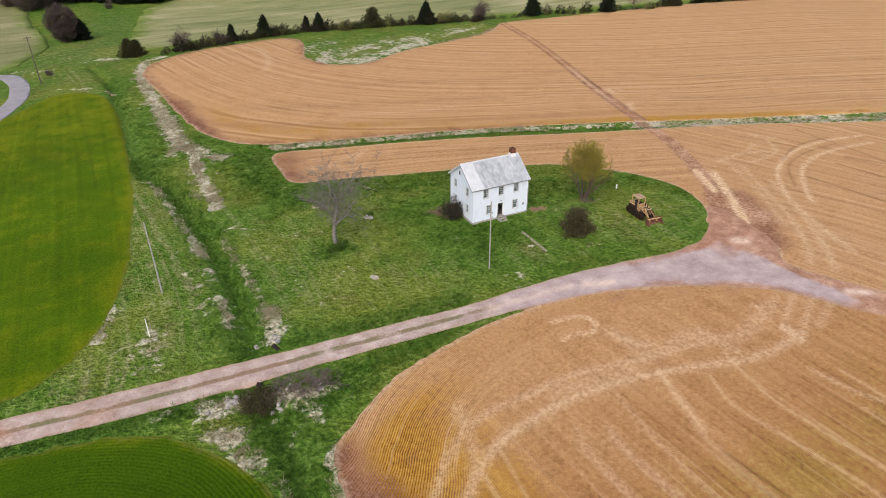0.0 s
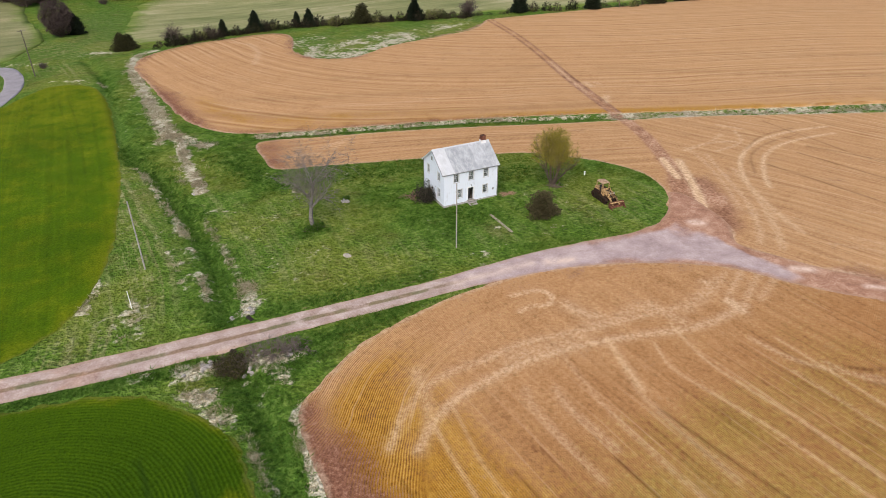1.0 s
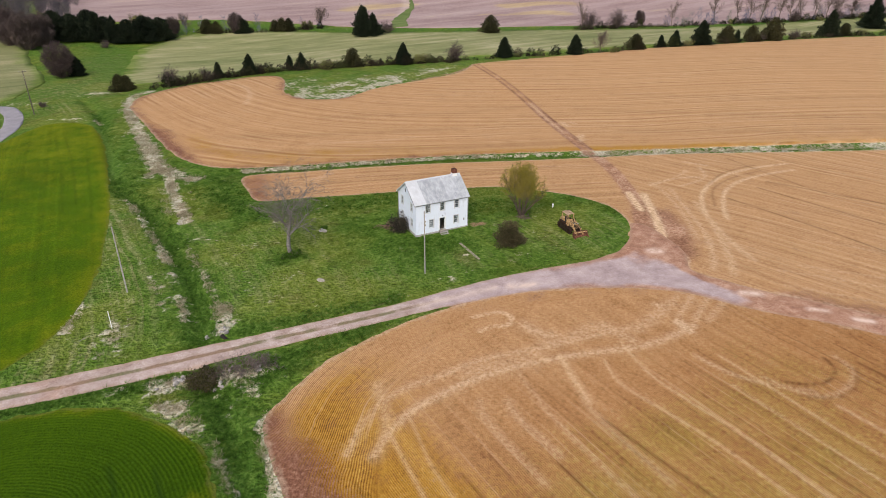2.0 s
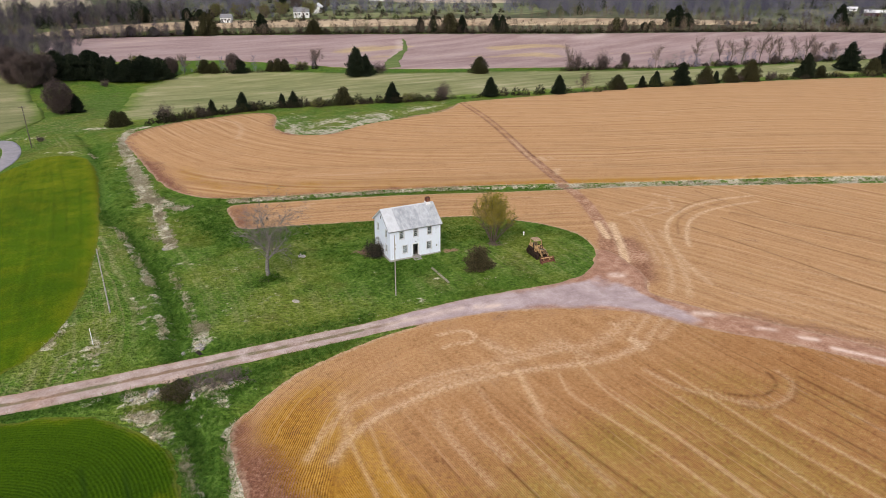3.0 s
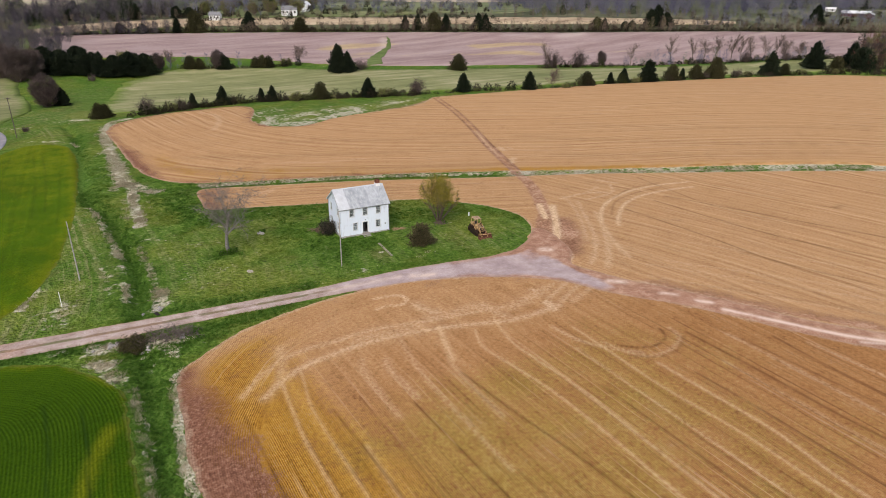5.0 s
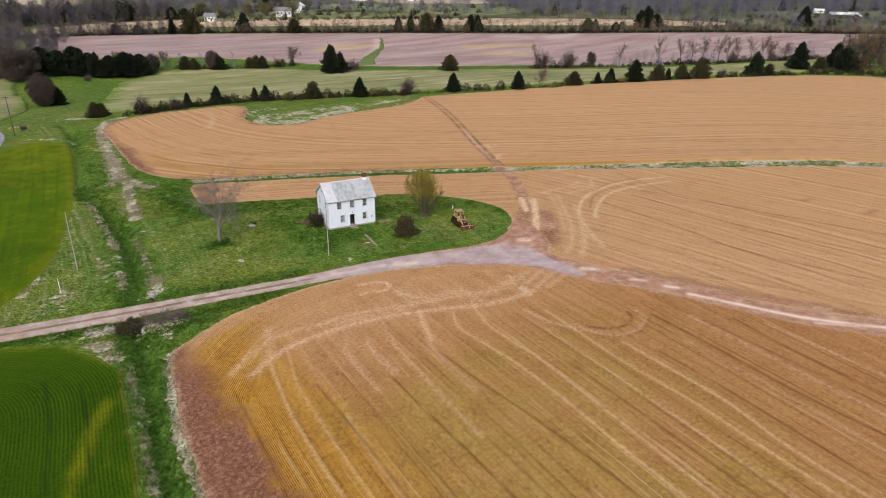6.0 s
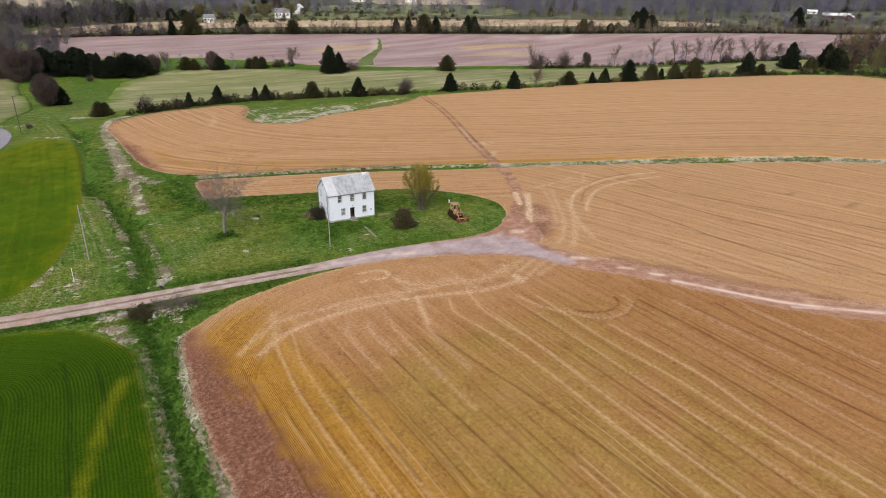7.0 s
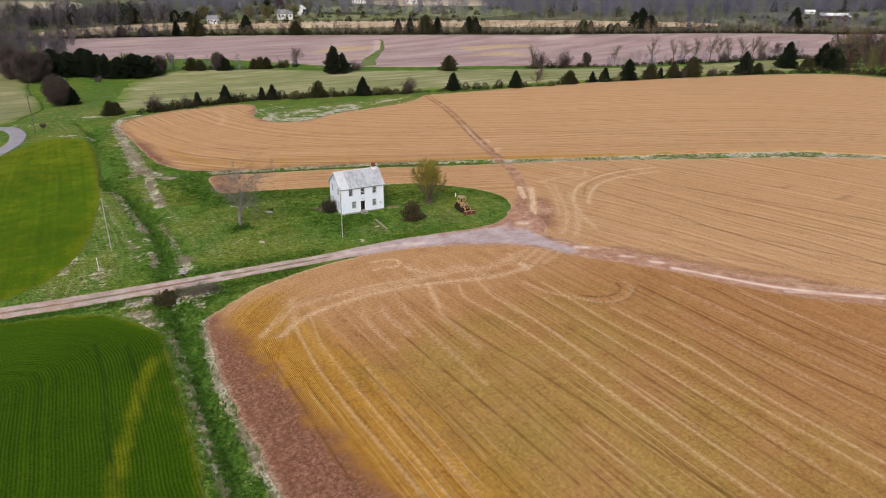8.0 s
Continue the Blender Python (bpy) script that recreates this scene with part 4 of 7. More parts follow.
ob, x, y, r = plot("field_lower", LOWER, axis([(4, 90, 0.22), (90, 150, 3)]), axis([(-115, -30, 4), (-30, 54, 0.45)]), 0.05, STUBBLE, skirt=False)
tagged(ob, "straw-gold sown field with drill rows and tyre lines", "field", kind="structure")
me = ob.data
top = line_gap(LOWER[:75], x, y)
bend = -7 * np.log(np.exp(-np.maximum(x - 6, 0) / 7) + np.exp(-np.maximum(top + 0.10 * np.maximum(x - 25, 0), 0) / 7))
turn_row = bend + 0.10 * np.maximum(x - 22, 0) - 10
note(me, "row", np.where(turn_row < 0, bend, x))
note(me, "calm", np.maximum(np.exp(-(turn_row / 0.7) ** 2) * ease((x - 15) / 3), 0.7 * ease((y - 16) / 16) * ease((x - 20) / 14)))
note(me, "comb", np.maximum(ease((13 - r) / 6) * ease((50 - x) / 18), 0.55 * ease((x - 60) / 4) * ease((y - 27) / 3) * ease((74 - x) / 3)))
note(me, "worn", strokes(x, y, HEADLAND_WORN + HEADLAND_SPOTS + FAINT_LINES)), note(me, "tram", strokes(x, y, [(p, w * 0.85, 0.9 * k) for p, w, k in TRAM_LINES] + [(p, w * 0.5, 0.17 * k) for p, w, k in HEADLAND_WORN + HEADLAND_SPOTS])), note(me, "rut", strokes(x, y, LOWER_RUT))
note(me, "rim", r + 5 * ease((x - 36) / 6) * ease((7 - line_gap(ROAD_MID, x, y)) / 2))
note(me, "deep", 0.3 + 0.7 * ease((43 - y) / 30))
verge = 15.2 + 0.105 * (40 - y)          # where the bare soil ends
note(me, "gold", 1.2 * ease((verge + 19 - x) / 18) * ease((r - 1) / 4) + 0.25 * ease((40 - x) / 20) * ease((9 - r) / 8))
note(me, "ripe", 0.72 * ease((x - verge - 3) / 5) * ease((95 - x) / 50) * ease((30 - y) / 14))
note(me, "soil", 1.15 * ease((verge - x) / 8 + 0.5) * ease((47 - y) / 5) + 0.10 * ease((7 - r) / 6) * ease((x - 20) / 20) + 0.12 * ease((y - 22) / 12) * ease((x - 24) / 14))

ob, x, y, r = plot("field_middle", MIDDLE, axis([(26, 70, 0.7), (70, 140, 0.33), (140, 270, 5)]), axis([(-115, -15, 5), (-15, 40, 0.6), (40, 76, 0.35), (76, 124, 0.6)]), 0.05, STUBBLE, 0.12, skirt=False)
tagged(ob, "pale straw field with tyre loops and drill lines", "field", kind="structure")
me = ob.data
note(me, "row", np.where((line_gap(TRACK, x, y, True) > 0) & (y > 50), line_gap(DRAIN, x, y), x + 0.22 * y))
note(me, "comb", 0.45 * ease((13 - np.hypot(x - 83, y - 43)) / 5))
note(me, "worn", strokes(x, y, MID_WORN + MID_LOOPS)), note(me, "tram", strokes(x, y, [(p, w, 0.55) for p, w, k in MID_WORN[:2]] + [(p, w * 0.8, 0.35 * k) for p, w, k in MID_WORN[2:]])), note(me, "rut", strokes(x, y, MID_RUT))
note(me, "gold", np.full(x.shape, 0.0))
note(me, "calm", np.exp(-(line_gap(TRACK, x, y) / 0.9) ** 2))
note(me, "far_haze", 0.25 + 0.35 * ease((x - 80) / 60))
note(me, "rim", r + 5 * ease((7 - line_gap(ROAD_MID, x, y)) / 2))
note(me, "soil", 0.75 * strokes(x, y, [([(78, 47), (82, 50), (88, 58)], 3.5, 0.9), ([(82, 28), (88, 17), (97, 3)], 1.6, 0.8), ([(31, 103), (31.5, 109), (34, 117)], 5.0, 1.05)]))
note(me, "track", 1.3 * np.exp(-(line_gap(TRACK, x, y) / 1.15) ** 2) + 0.30 * np.exp(-(line_gap(TRACK, x, y) / 4.5) ** 2) + strokes(x, y, [([(79, 46), (82.5, 50), (87, 57)], 4.0, 1.0), ([(80.5, 29), (86, 19), (91, 10), (104, -6)], 1.3, 0.8)]))

ob, x, y, r = plot("field_upper", UPPER, axis([(16, 96, 0.8), (96, 148, 0.5), (148, 376, 4)]), axis([(-84, 80, 4), (80, 224, 0.8)]), 0.05, STUBBLE, 0.5)
tagged(ob, "wide straw field rising to a hedgerow", "field", kind="structure")
me = ob.data
low_edge = line_gap(spline([(-60, 158), (-10, 140), (30, 124.5), (60, 113.8), (98.2, 98), (121, 85), (147, 70), (176, 52), (191, 38), (222, 11), (258, -29), (300, -80)]), x, y)
note(me, "row", np.where(x < 200, -24 * np.log(np.exp(-low_edge / 24) + np.exp(-np.maximum(x - 20, 0) * 1.0 / 24)) + 0, low_edge))
note(me, "far_haze", 0.35 + 0.65 * ease((x - 90) / 120))
note(me, "worn", strokes(x, y, UPPER_WORN)), note(me, "rut", np.maximum(strokes(x, y, [(p, 1.8, 0.35 * k) for p, w, k in UPPER_RUT]), 0.40 * np.exp(-((line_gap(TRACK, x, y) - 1.1) / 0.4) ** 2)))
note(me, "gold", 0.62 * ease((6 - r) / 5) * ease((x - 20) / 20) * (line_gap(DRAIN, x, y) < 12) * (1 + 0.8 * np.exp(-((x - 114) / 26) ** 2)) + 0.62 * np.exp(-((r - 7.5) / 3.5) ** 2) * ease((100 - x) / 50) * ease((165 - y) / 20))
note(me, "soil", 0.62 * ease((7 - r) / 5) * ease((34 - x) / 8) * ease((172 - y) / 14) * ease((y - 132) / 8) + 0.52 * ease((4.5 - r) / 4) * ease((105 - x) / 40) + 0.25 * ease((1.5 - r) / 1.5))
note(me, "track", (0.9 * np.exp(-((line_gap(TRACK, x, y) - 0.95) / 0.5) ** 2) + 0.42 * np.exp(-(line_gap(TRACK, x, y) / 0.8) ** 2)) * (0.55 + 0.45 * ease((150 - y) / 40)) + 0.22 * np.exp(-(line_gap(TRACK, x, y) / 4) ** 2))

ob, x, y, r = plot("wheat_field_far", WHEAT_A, axis([(-80, -20, 3), (-20, 14, 0.35)]), axis([(64, 190, 0.9)]), 0.045, WHEAT, 0.5, skirt=False)
tagged(ob, "bright green young wheat with yellow edges", "crop field", kind="structure")
me = ob.data
note(me, "row", x * 0.99 - 0.08 * y)
note(me, "yellow", 0.22 * ease((3 - r) / 3) + 0.40 + 0.20 * ease((y - 120) / 50))
note(me, "rut", strokes(x, y, [([(1.5, 170), (1, 145), (-0.5, 118)], 0.25, 0.22), ([(3.6, 168), (3.2, 145), (2.0, 120)], 0.25, 0.3), ([(6.4, 150), (5.2, 128), (3.6, 112)], 0.25, 0.15), ([(-3, 150), (-4, 120), (-6, 95)], 0.25, 0.12)]))

ob, x, y, r = plot("wheat_field_near", WHEAT_B, axis([(-78, -22, 3), (-22, 9, 0.45)]), axis([(-62, 0, 3), (0, 64, 0.45)]), 0.045, WHEAT, 0.7, skirt=False)
tagged(ob, "deep green young wheat with a yellow streak", "crop field", kind="structure")
me = ob.data
note(me, "row", depth_in(WHEAT_B, x, y))
note(me, "deep", 0.45 + 0.55 * ease((56 - y) / 16))
note(me, "yellow", np.maximum(strokes(x, y, WHEAT_YELLOW), 0.55 * ease((2.2 - r) / 2)))
note(me, "rut", strokes(x, y, [([(2.5, 42), (2.2, 33), (1.6, 22)], 0.22, 0.9), ([(-1.5, 45), (-1.2, 36), (-2.4, 22), (-3, 8)], 0.25, 0.7)]))

ob, x, y, r = plot("farm_road", ROAD, axis([(-82, -20, 2), (-20, 72, 0.6), (72, 106, 0.3), (106, 140, 2)]), axis([(-48, -12, 2), (-12, 34, 0.3), (34, 80, 0.6)]), 0.056, GRAVEL, 0.2, skirt=False)
tagged(ob, "pale two-track gravel farm road opening into a yard", "road", kind="structure")
me = ob.data
note(me, "side", line_gap(ROAD_MID, x, y, True))
note(me, "lane", ease((46 - x) / 14))
note(me, "pale", strokes(x, y, ROAD_PALE))
note(me, "red", 0.62 * ease((x - 66) / 10) * ease((y - 40) / 8) + 1.5 * ease((x - 73) / 5) + 0.42 * ease((8 - x) / 20) + 0.75 * ease((2.4 - r) / 2.2) * ease((x - 50) / 12))

tang = np.gradient(LANE, axis=0)
tang /= np.linalg.norm(tang, axis=1)[:, None]
norm = np.stack([-tang[:, 1], tang[:, 0]], 1)
g = Graph("asphalt")
_c = g.ramp(g.math("ADD", g.math("MULTIPLY", g.noise(0.4, 4), 0.5), g.math("MULTIPLY", g.noise(6, 3), 0.5)), (0.35, (0.22, 0.20, 0.215)), (0.65, (0.34, 0.315, 0.33)))
ob, x, y, r = plot("lane", np.vstack([LANE + 2.3 * norm, (LANE - 2.3 * norm)[::-1]]), axis([(-95, -3, 1.0)]), axis([(115, 250, 1.0)]), 0.1, g.done(_c, 0.85), 0.1)
tagged(ob, "curved worn grey asphalt lane", "road", kind="structure")

ob, *_ = plot("pasture", PASTURE, axis([(20, 410, 5)]), axis([(145, 350, 5)]), 0.12, meadow_material("pasture", (0.140, 0.160, 0.055), (0.245, 0.243, 0.108), (0.40, 0.358, 0.210), 7.0), 3.0)
tagged(ob, "pale grazed pasture behind the hedgerow", "pasture", kind="structure")
ob, *_ = plot("hay_meadow", PASTURE_B, axis([(-95, 8, 4)]), axis([(222, 390, 4)]), 0.12, meadow_material("hay_meadow", (0.13, 0.145, 0.055), (0.21, 0.21, 0.095), (0.35, 0.31, 0.18), 6.0), 1.0)
tagged(ob, "dry yellowish meadow", "meadow", kind="structure")
ob, x, y, r = plot("field_far", FAR_FIELD, axis([(5, 580, 4)]), axis([(170, 500, 4)]), 0.25, far_field_material(), 1.5)
note(ob.data, "straw", strokes(x, y, [([(262, 346), (277, 342), (293, 338), (305, 330)], 6, 0.9), ([(254, 323), (273, 318), (283, 310)], 6, 0.8), ([(168, 378), (188, 380), (208, 376)], 7, 0.8), ([(172, 350), (190, 355)], 6, 0.5), ([(235, 330), (250, 322)], 6, 0.6), ([(320, 300), (350, 280)], 6, 0.5)]))
note(ob.data, "pale", strokes(x, y, [([(333, 345), (350, 343)], 5, 1.0), ([(217, 393), (207, 373), (191, 351)], 2.2, 1.0), ([(300, 366), (318, 354)], 4, 0.6)]))
tagged(ob, "bare pinkish brown ploughed field", "field", kind="structure")
way = spline([(175, 320), (184, 338), (198, 356), (208, 368), (217, 385), (222, 398)])
side = np.column_stack([np.interp(np.linspace(0, 1, len(way)), [0, 0.3, 0.6, 1], [5.0, 4.2, 1.6, 0.6]), np.zeros(len(way))])
ob, *_ = plot("grass_waterway", np.vstack([way - side, (way + side)[::-1]]), axis([(160, 232, 1.5)]), axis([(312, 405, 1.5)]), 0.40, meadow_material("waterway_grass", (0.075, 0.115, 0.03), (0.125, 0.165, 0.05), (0.20, 0.215, 0.09)), 1.2)
tagged(ob, "green grassed waterway across the ploughed field", "grass strip", kind="structure")
ob, *_ = plot("field_far_straw", FAR_STRAW, axis([(0, 495, 7)]), axis([(305, 545, 7)]), 0.25, meadow_material("dry_field", (0.29, 0.20, 0.13), (0.43, 0.33, 0.22), (0.54, 0.43, 0.29)), 1.5)
tagged(ob, "strip of dry straw-coloured field", "field", kind="structure")
ob, *_ = plot("village_green", VILLAGE_GREEN, axis([(110, 310, 7)]), axis([(465, 595, 7)]), 0.3, meadow_material("lawn", (0.085, 0.105, 0.042), (0.145, 0.165, 0.068), (0.23, 0.225, 0.125)), 1.5)
tagged(ob, "lawns round the distant houses", "lawn", kind="structure")

HILL_GREEN = spline([(226, 522), (290, 482), (366, 441), (430, 478), (442, 505), (332, 560), (245, 596)], True)
ob, *_ = plot("field_hill", HILL_GREEN, axis([(215, 455, 7)]), axis([(430, 606, 7)]), 0.3, meadow_material("hill_grass", (0.10, 0.125, 0.06), (0.165, 0.185, 0.09), (0.25, 0.25, 0.15)), 1.5)
tagged(ob, "dull green grass field on the far slope", "field", kind="structure")
HILL_STRAW = spline([(325, 580), (440, 524), (490, 540), (430, 600), (345, 640)], True)
ob, *_ = plot("field_hill_straw", HILL_STRAW, axis([(310, 500, 7)]), axis([(515, 650, 7)]), 0.45, meadow_material("hill_straw", (0.26, 0.21, 0.15), (0.37, 0.31, 0.23), (0.46, 0.40, 0.31)), 1.5)
tagged(ob, "pale straw field on the far slope", "field", kind="structure")
HILL_TAN = spline([(-90, 640), (0, 632), (38, 640), (62, 700), (45, 770), (-90, 800)], True)
ob, *_ = plot("hill_meadow", HILL_TAN, axis([(-110, 72, 7)]), axis([(622, 806, 7)]), 0.3, meadow_material("hill_dry_grass", (0.27, 0.225, 0.15), (0.37, 0.315, 0.22), (0.46, 0.40, 0.30)), 1.5)
tagged(ob, "dry tan meadow on the hilltop", "meadow", kind="structure")


# ============================================================ materials of things
def paint_material(name, base, dirt, wear=0.5, rough=0.7, own=True):
    """Old paint: stains, streaks that run down, worn patches."""
    g = Graph(name)
    p = g.place(1, 1, 1, own=own)
    streak = g.noise(1.0, 5, 0.6, g.place(5, 5, 0.35, own=own))
    blot, fine = g.noise(1.1, 5, 0.65, p), g.noise(14, 3, 0.6, p)
    f = g.math("ADD", g.math("MULTIPLY", streak, 0.45), g.math("ADD", g.math("MULTIPLY", blot, 0.45), g.math("MULTIPLY", fine, 0.10)))
    col = g.mix(g.math("MULTIPLY", g.step(f, 0.52, 0.66), wear), base, dirt)
    g.bump(fine, 0.25, 0.01)
    return g.done(col, rough, spec=0.25)


def plain(name, base, other, rough=0.7, metal=0.0, scale=3.0, spec=0.3, own=True):
    g = Graph(name)
    p = g.place(own=own)
    f = g.math("ADD", g.math("MULTIPLY", g.noise(scale, 5, 0.65, p), 0.7), g.math("MULTIPLY", g.noise(scale * 8, 3, 0.6, p), 0.3))
    g.bump(f, 0.3, 0.02)
    return g.done(g.ramp(f, (0.36, base), (0.64, other)), rough, metal, spec)


def leaf_material(name, dark, mid, light, through=0.0):
    g = Graph(name)
    f = g.math("ADD", g.math("MULTIPLY", g.island(), 0.55), g.math("ADD", g.math("MULTIPLY", g.rand(), 0.2), g.math("MULTIPLY", g.noise(0.8, 3), 0.3)))
    col = g.ramp(f, (0.25, dark), (0.55, mid), (0.85, light))
    g.done(col, 0.85, spec=0.12)
    return let_through(g, through) if through else g.mat


def let_through(g, amount):
    """Thin leaves pass part of the light on."""
    t = g.n("ShaderNodeBsdfTranslucent")
    g.put(t.inputs["Color"], g.b.inputs["Base Color"].links[0].from_socket)
    m = g.n("ShaderNodeMixShader")
    m.inputs[0].default_value = amount
    g.put(m.inputs[1], g.b.outputs[0]), g.put(m.inputs[2], t.outputs[0])
    g.put(g.out.inputs["Surface"], m.outputs[0])
    return g.mat


def blade_material(name, lush):
    """Standing grass in the colours of the sward under it."""
    g = Graph(name)
    f, lump, mid, fine = grass_lumps(g)
    f = g.math("ADD", f, g.math("MULTIPLY", g.math("SUBTRACT", g.island(), 0.4), 0.07))
    g.done(lush_colour(g, f) if lush else lawn_colour(g, f, g.noise(0.05, 4)), 0.9, spec=0.06)
    return let_through(g, 0.5)


def glass_material():
    g = Graph("window_glass")
    g.b.inputs["Transmission Weight"].default_value = 0.9
    return g.done((0.42, 0.47, 0.5), 0.06, spec=0.5)


def brick_material():
    g = Graph("chimney_brick")
    return g.done(g.ramp(g.math("ADD", g.math("MULTIPLY", g.rand(), 0.6), g.math("MULTIPLY", g.noise(9, 3, 0.6, g.place(own=True)), 0.4)), (0.2, (0.075, 0.027, 0.018)), (0.5, (0.155, 0.055, 0.034)), (0.8, (0.25, 0.115, 0.075))), 0.9)


def roof_material(name, clean, stained):
    g = Graph(name)
    run = g.noise(1.0, 5, 0.65, g.place(1.1, 0.45, 0.5, own=True), 1.2)
    blot, fine = g.noise(0.8, 5, 0.65, g.place(own=True)), g.noise(12, 3, 0.6, g.place(own=True))
    f = g.math("ADD", g.math("MULTIPLY", run, 0.55), g.math("ADD", g.math("MULTIPLY", blot, 0.35), g.math("MULTIPLY", fine, 0.1)))
    return g.done(g.ramp(f, (0.36, stained), (0.50, tuple(0.5 * (a + b) for a, b in zip(clean, stained))), (0.62, clean)), 0.55, spec=0.4)


WHITE_WALL = paint_material("limewashed_wall", (0.68, 0.735, 0.84), (0.36, 0.375, 0.40), 0.5, 0.85)
FOOT_WALL = plain("stone_footing", (0.20, 0.195, 0.19), (0.50, 0.49, 0.48), 0.95)
WHITE_WOOD = paint_material("white_woodwork", (0.74, 0.75, 0.76), (0.36, 0.34, 0.31), 0.6)
FRAME_WOOD = paint_material("peeling_frame_paint", (0.52, 0.54, 0.57), (0.20, 0.19, 0.18), 0.8)
GREY_TRIM = plain("weathered_trim", (0.20, 0.21, 0.22), (0.36, 0.37, 0.38), 0.8)
DOOR_DARK = plain("dark_door", (0.03, 0.028, 0.028), (0.075, 0.07, 0.068), 0.6)
ROOF_OLD = roof_material("weathered_roof_metal", (0.47, 0.49, 0.52), (0.23, 0.245, 0.265))
ROOF_NEW = roof_material("bright_roof_metal", (0.56, 0.58, 0.61), (0.42, 0.435, 0.455))
GLASS, BRICK = glass_material(), brick_material()
CONCRETE = plain("concrete", (0.21, 0.20, 0.17), (0.42, 0.40, 0.355), 0.9)
PATH_STONE = plain("mossy_path_slab", (0.15, 0.14, 0.085), (0.36, 0.32, 0.235), 0.9, scale=2)
DARK_IN = plain("bare_boards", (0.10, 0.08, 0.06), (0.17, 0.14, 0.11), 0.9)
WOOD_GREY = plain("silvered_wood", (0.20, 0.185, 0.17), (0.42, 0.395, 0.37), 0.85, scale=6)
WOOD_DARK = plain("tarred_wood", (0.06, 0.05, 0.042), (0.15, 0.125, 0.10), 0.9, scale=6)
YELLOW = plain("machine_yellow", (0.085, 0.038, 0.018), (0.74, 0.49, 0.235), 0.6, scale=4)
BUCKET = plain("red_rust", (0.040, 0.016, 0.011), (0.23, 0.095, 0.062), 0.85, 0.1, scale=4)
RUST = plain("rusty_steel", (0.012, 0.007, 0.006), (0.058, 0.029, 0.019), 0.85, 0.2, scale=5)
STEEL_DARK = plain("oily_steel", (0.014, 0.011, 0.010), (0.060, 0.040, 0.030), 0.6, 0.5, scale=7)
RUSSET = plain("russet_dead_wood", (0.10, 0.055, 0.04), (0.27, 0.17, 0.13), 0.9, scale=6)
RUBBER = plain("black_seat", (0.02, 0.02, 0.02), (0.05, 0.05, 0.05), 0.7)
CANOPY = plain("faded_canopy", (0.22, 0.125, 0.075), (0.56, 0.40, 0.26), 0.75, scale=3)
BARK_YARD = plain("yard_tree_bark", (0.11, 0.100, 0.092), (0.27, 0.25, 0.235), 0.9, scale=5)
BARK_BROWN = plain("brown_bark", (0.075, 0.055, 0.042), (0.19, 0.145, 0.11), 0.9, scale=5)
TWIG_GREY = leaf_material("grey_twigs", (0.075, 0.06, 0.052), (0.145, 0.12, 0.105), (0.24, 0.20, 0.175))
TWIG_YARD = leaf_material("pinkish_grey_twigs", (0.075, 0.062, 0.056), (0.155, 0.130, 0.118), (0.26, 0.225, 0.205))
TWIG_BROWN = leaf_material("brown_twigs", (0.06, 0.042, 0.034), (0.13, 0.095, 0.078), (0.22, 0.165, 0.135))
TWIG_PURPLE = leaf_material("budding_twigs", (0.042, 0.030, 0.028), (0.092, 0.068, 0.064), (0.155, 0.118, 0.108))
TWIG_GOLD = leaf_material("golden_twigs", (0.10, 0.075, 0.02), (0.20, 0.15, 0.04), (0.30, 0.24, 0.08))
LEAF_GOLD = leaf_material("fresh_gold_leaves", (0.150, 0.130, 0.016), (0.290, 0.250, 0.034), (0.44, 0.37, 0.075))
LEAF_DARK = leaf_material("dark_olive_leaves", (0.018, 0.022, 0.006), (0.050, 0.052, 0.014), (0.125, 0.110, 0.032))
TWIG_DARK = leaf_material("dark_twigs", (0.022, 0.017, 0.014), (0.055, 0.042, 0.034), (0.13, 0.10, 0.08))
LEAF_OLIVE = leaf_material("spring_leaves", (0.075, 0.085, 0.018), (0.155, 0.17, 0.038), (0.26, 0.28, 0.08))
JUNIPER = leaf_material("juniper_needles", (0.007, 0.011, 0.007), (0.016, 0.024, 0.013), (0.037, 0.045, 0.024))
JUNIPER_BROWN = leaf_material("bronzed_needles", (0.017, 0.018, 0.008), (0.043, 0.044, 0.018), (0.105, 0.09, 0.042))
SHRUB_BRONZE = leaf_material("bronzed_sprays", (0.032, 0.030, 0.014), (0.080, 0.070, 0.034), (0.165, 0.130, 0.072))
ROCK = plain("field_stone", (0.10, 0.09, 0.085), (0.50, 0.46, 0.43), 0.9, scale=2.5, own=False)
PALE_STONE = plain("pale_stone", (0.26, 0.225, 0.19), (0.50, 0.45, 0.39), 0.9)
BLADE, BLADE_LUSH = blade_material("grass_blades", False), blade_material("lush_blades", True)
BLADE_DRY = leaf_material("straw_blades", (0.25, 0.205, 0.125), (0.46, 0.395, 0.27), (0.68, 0.60, 0.46), 0.5)


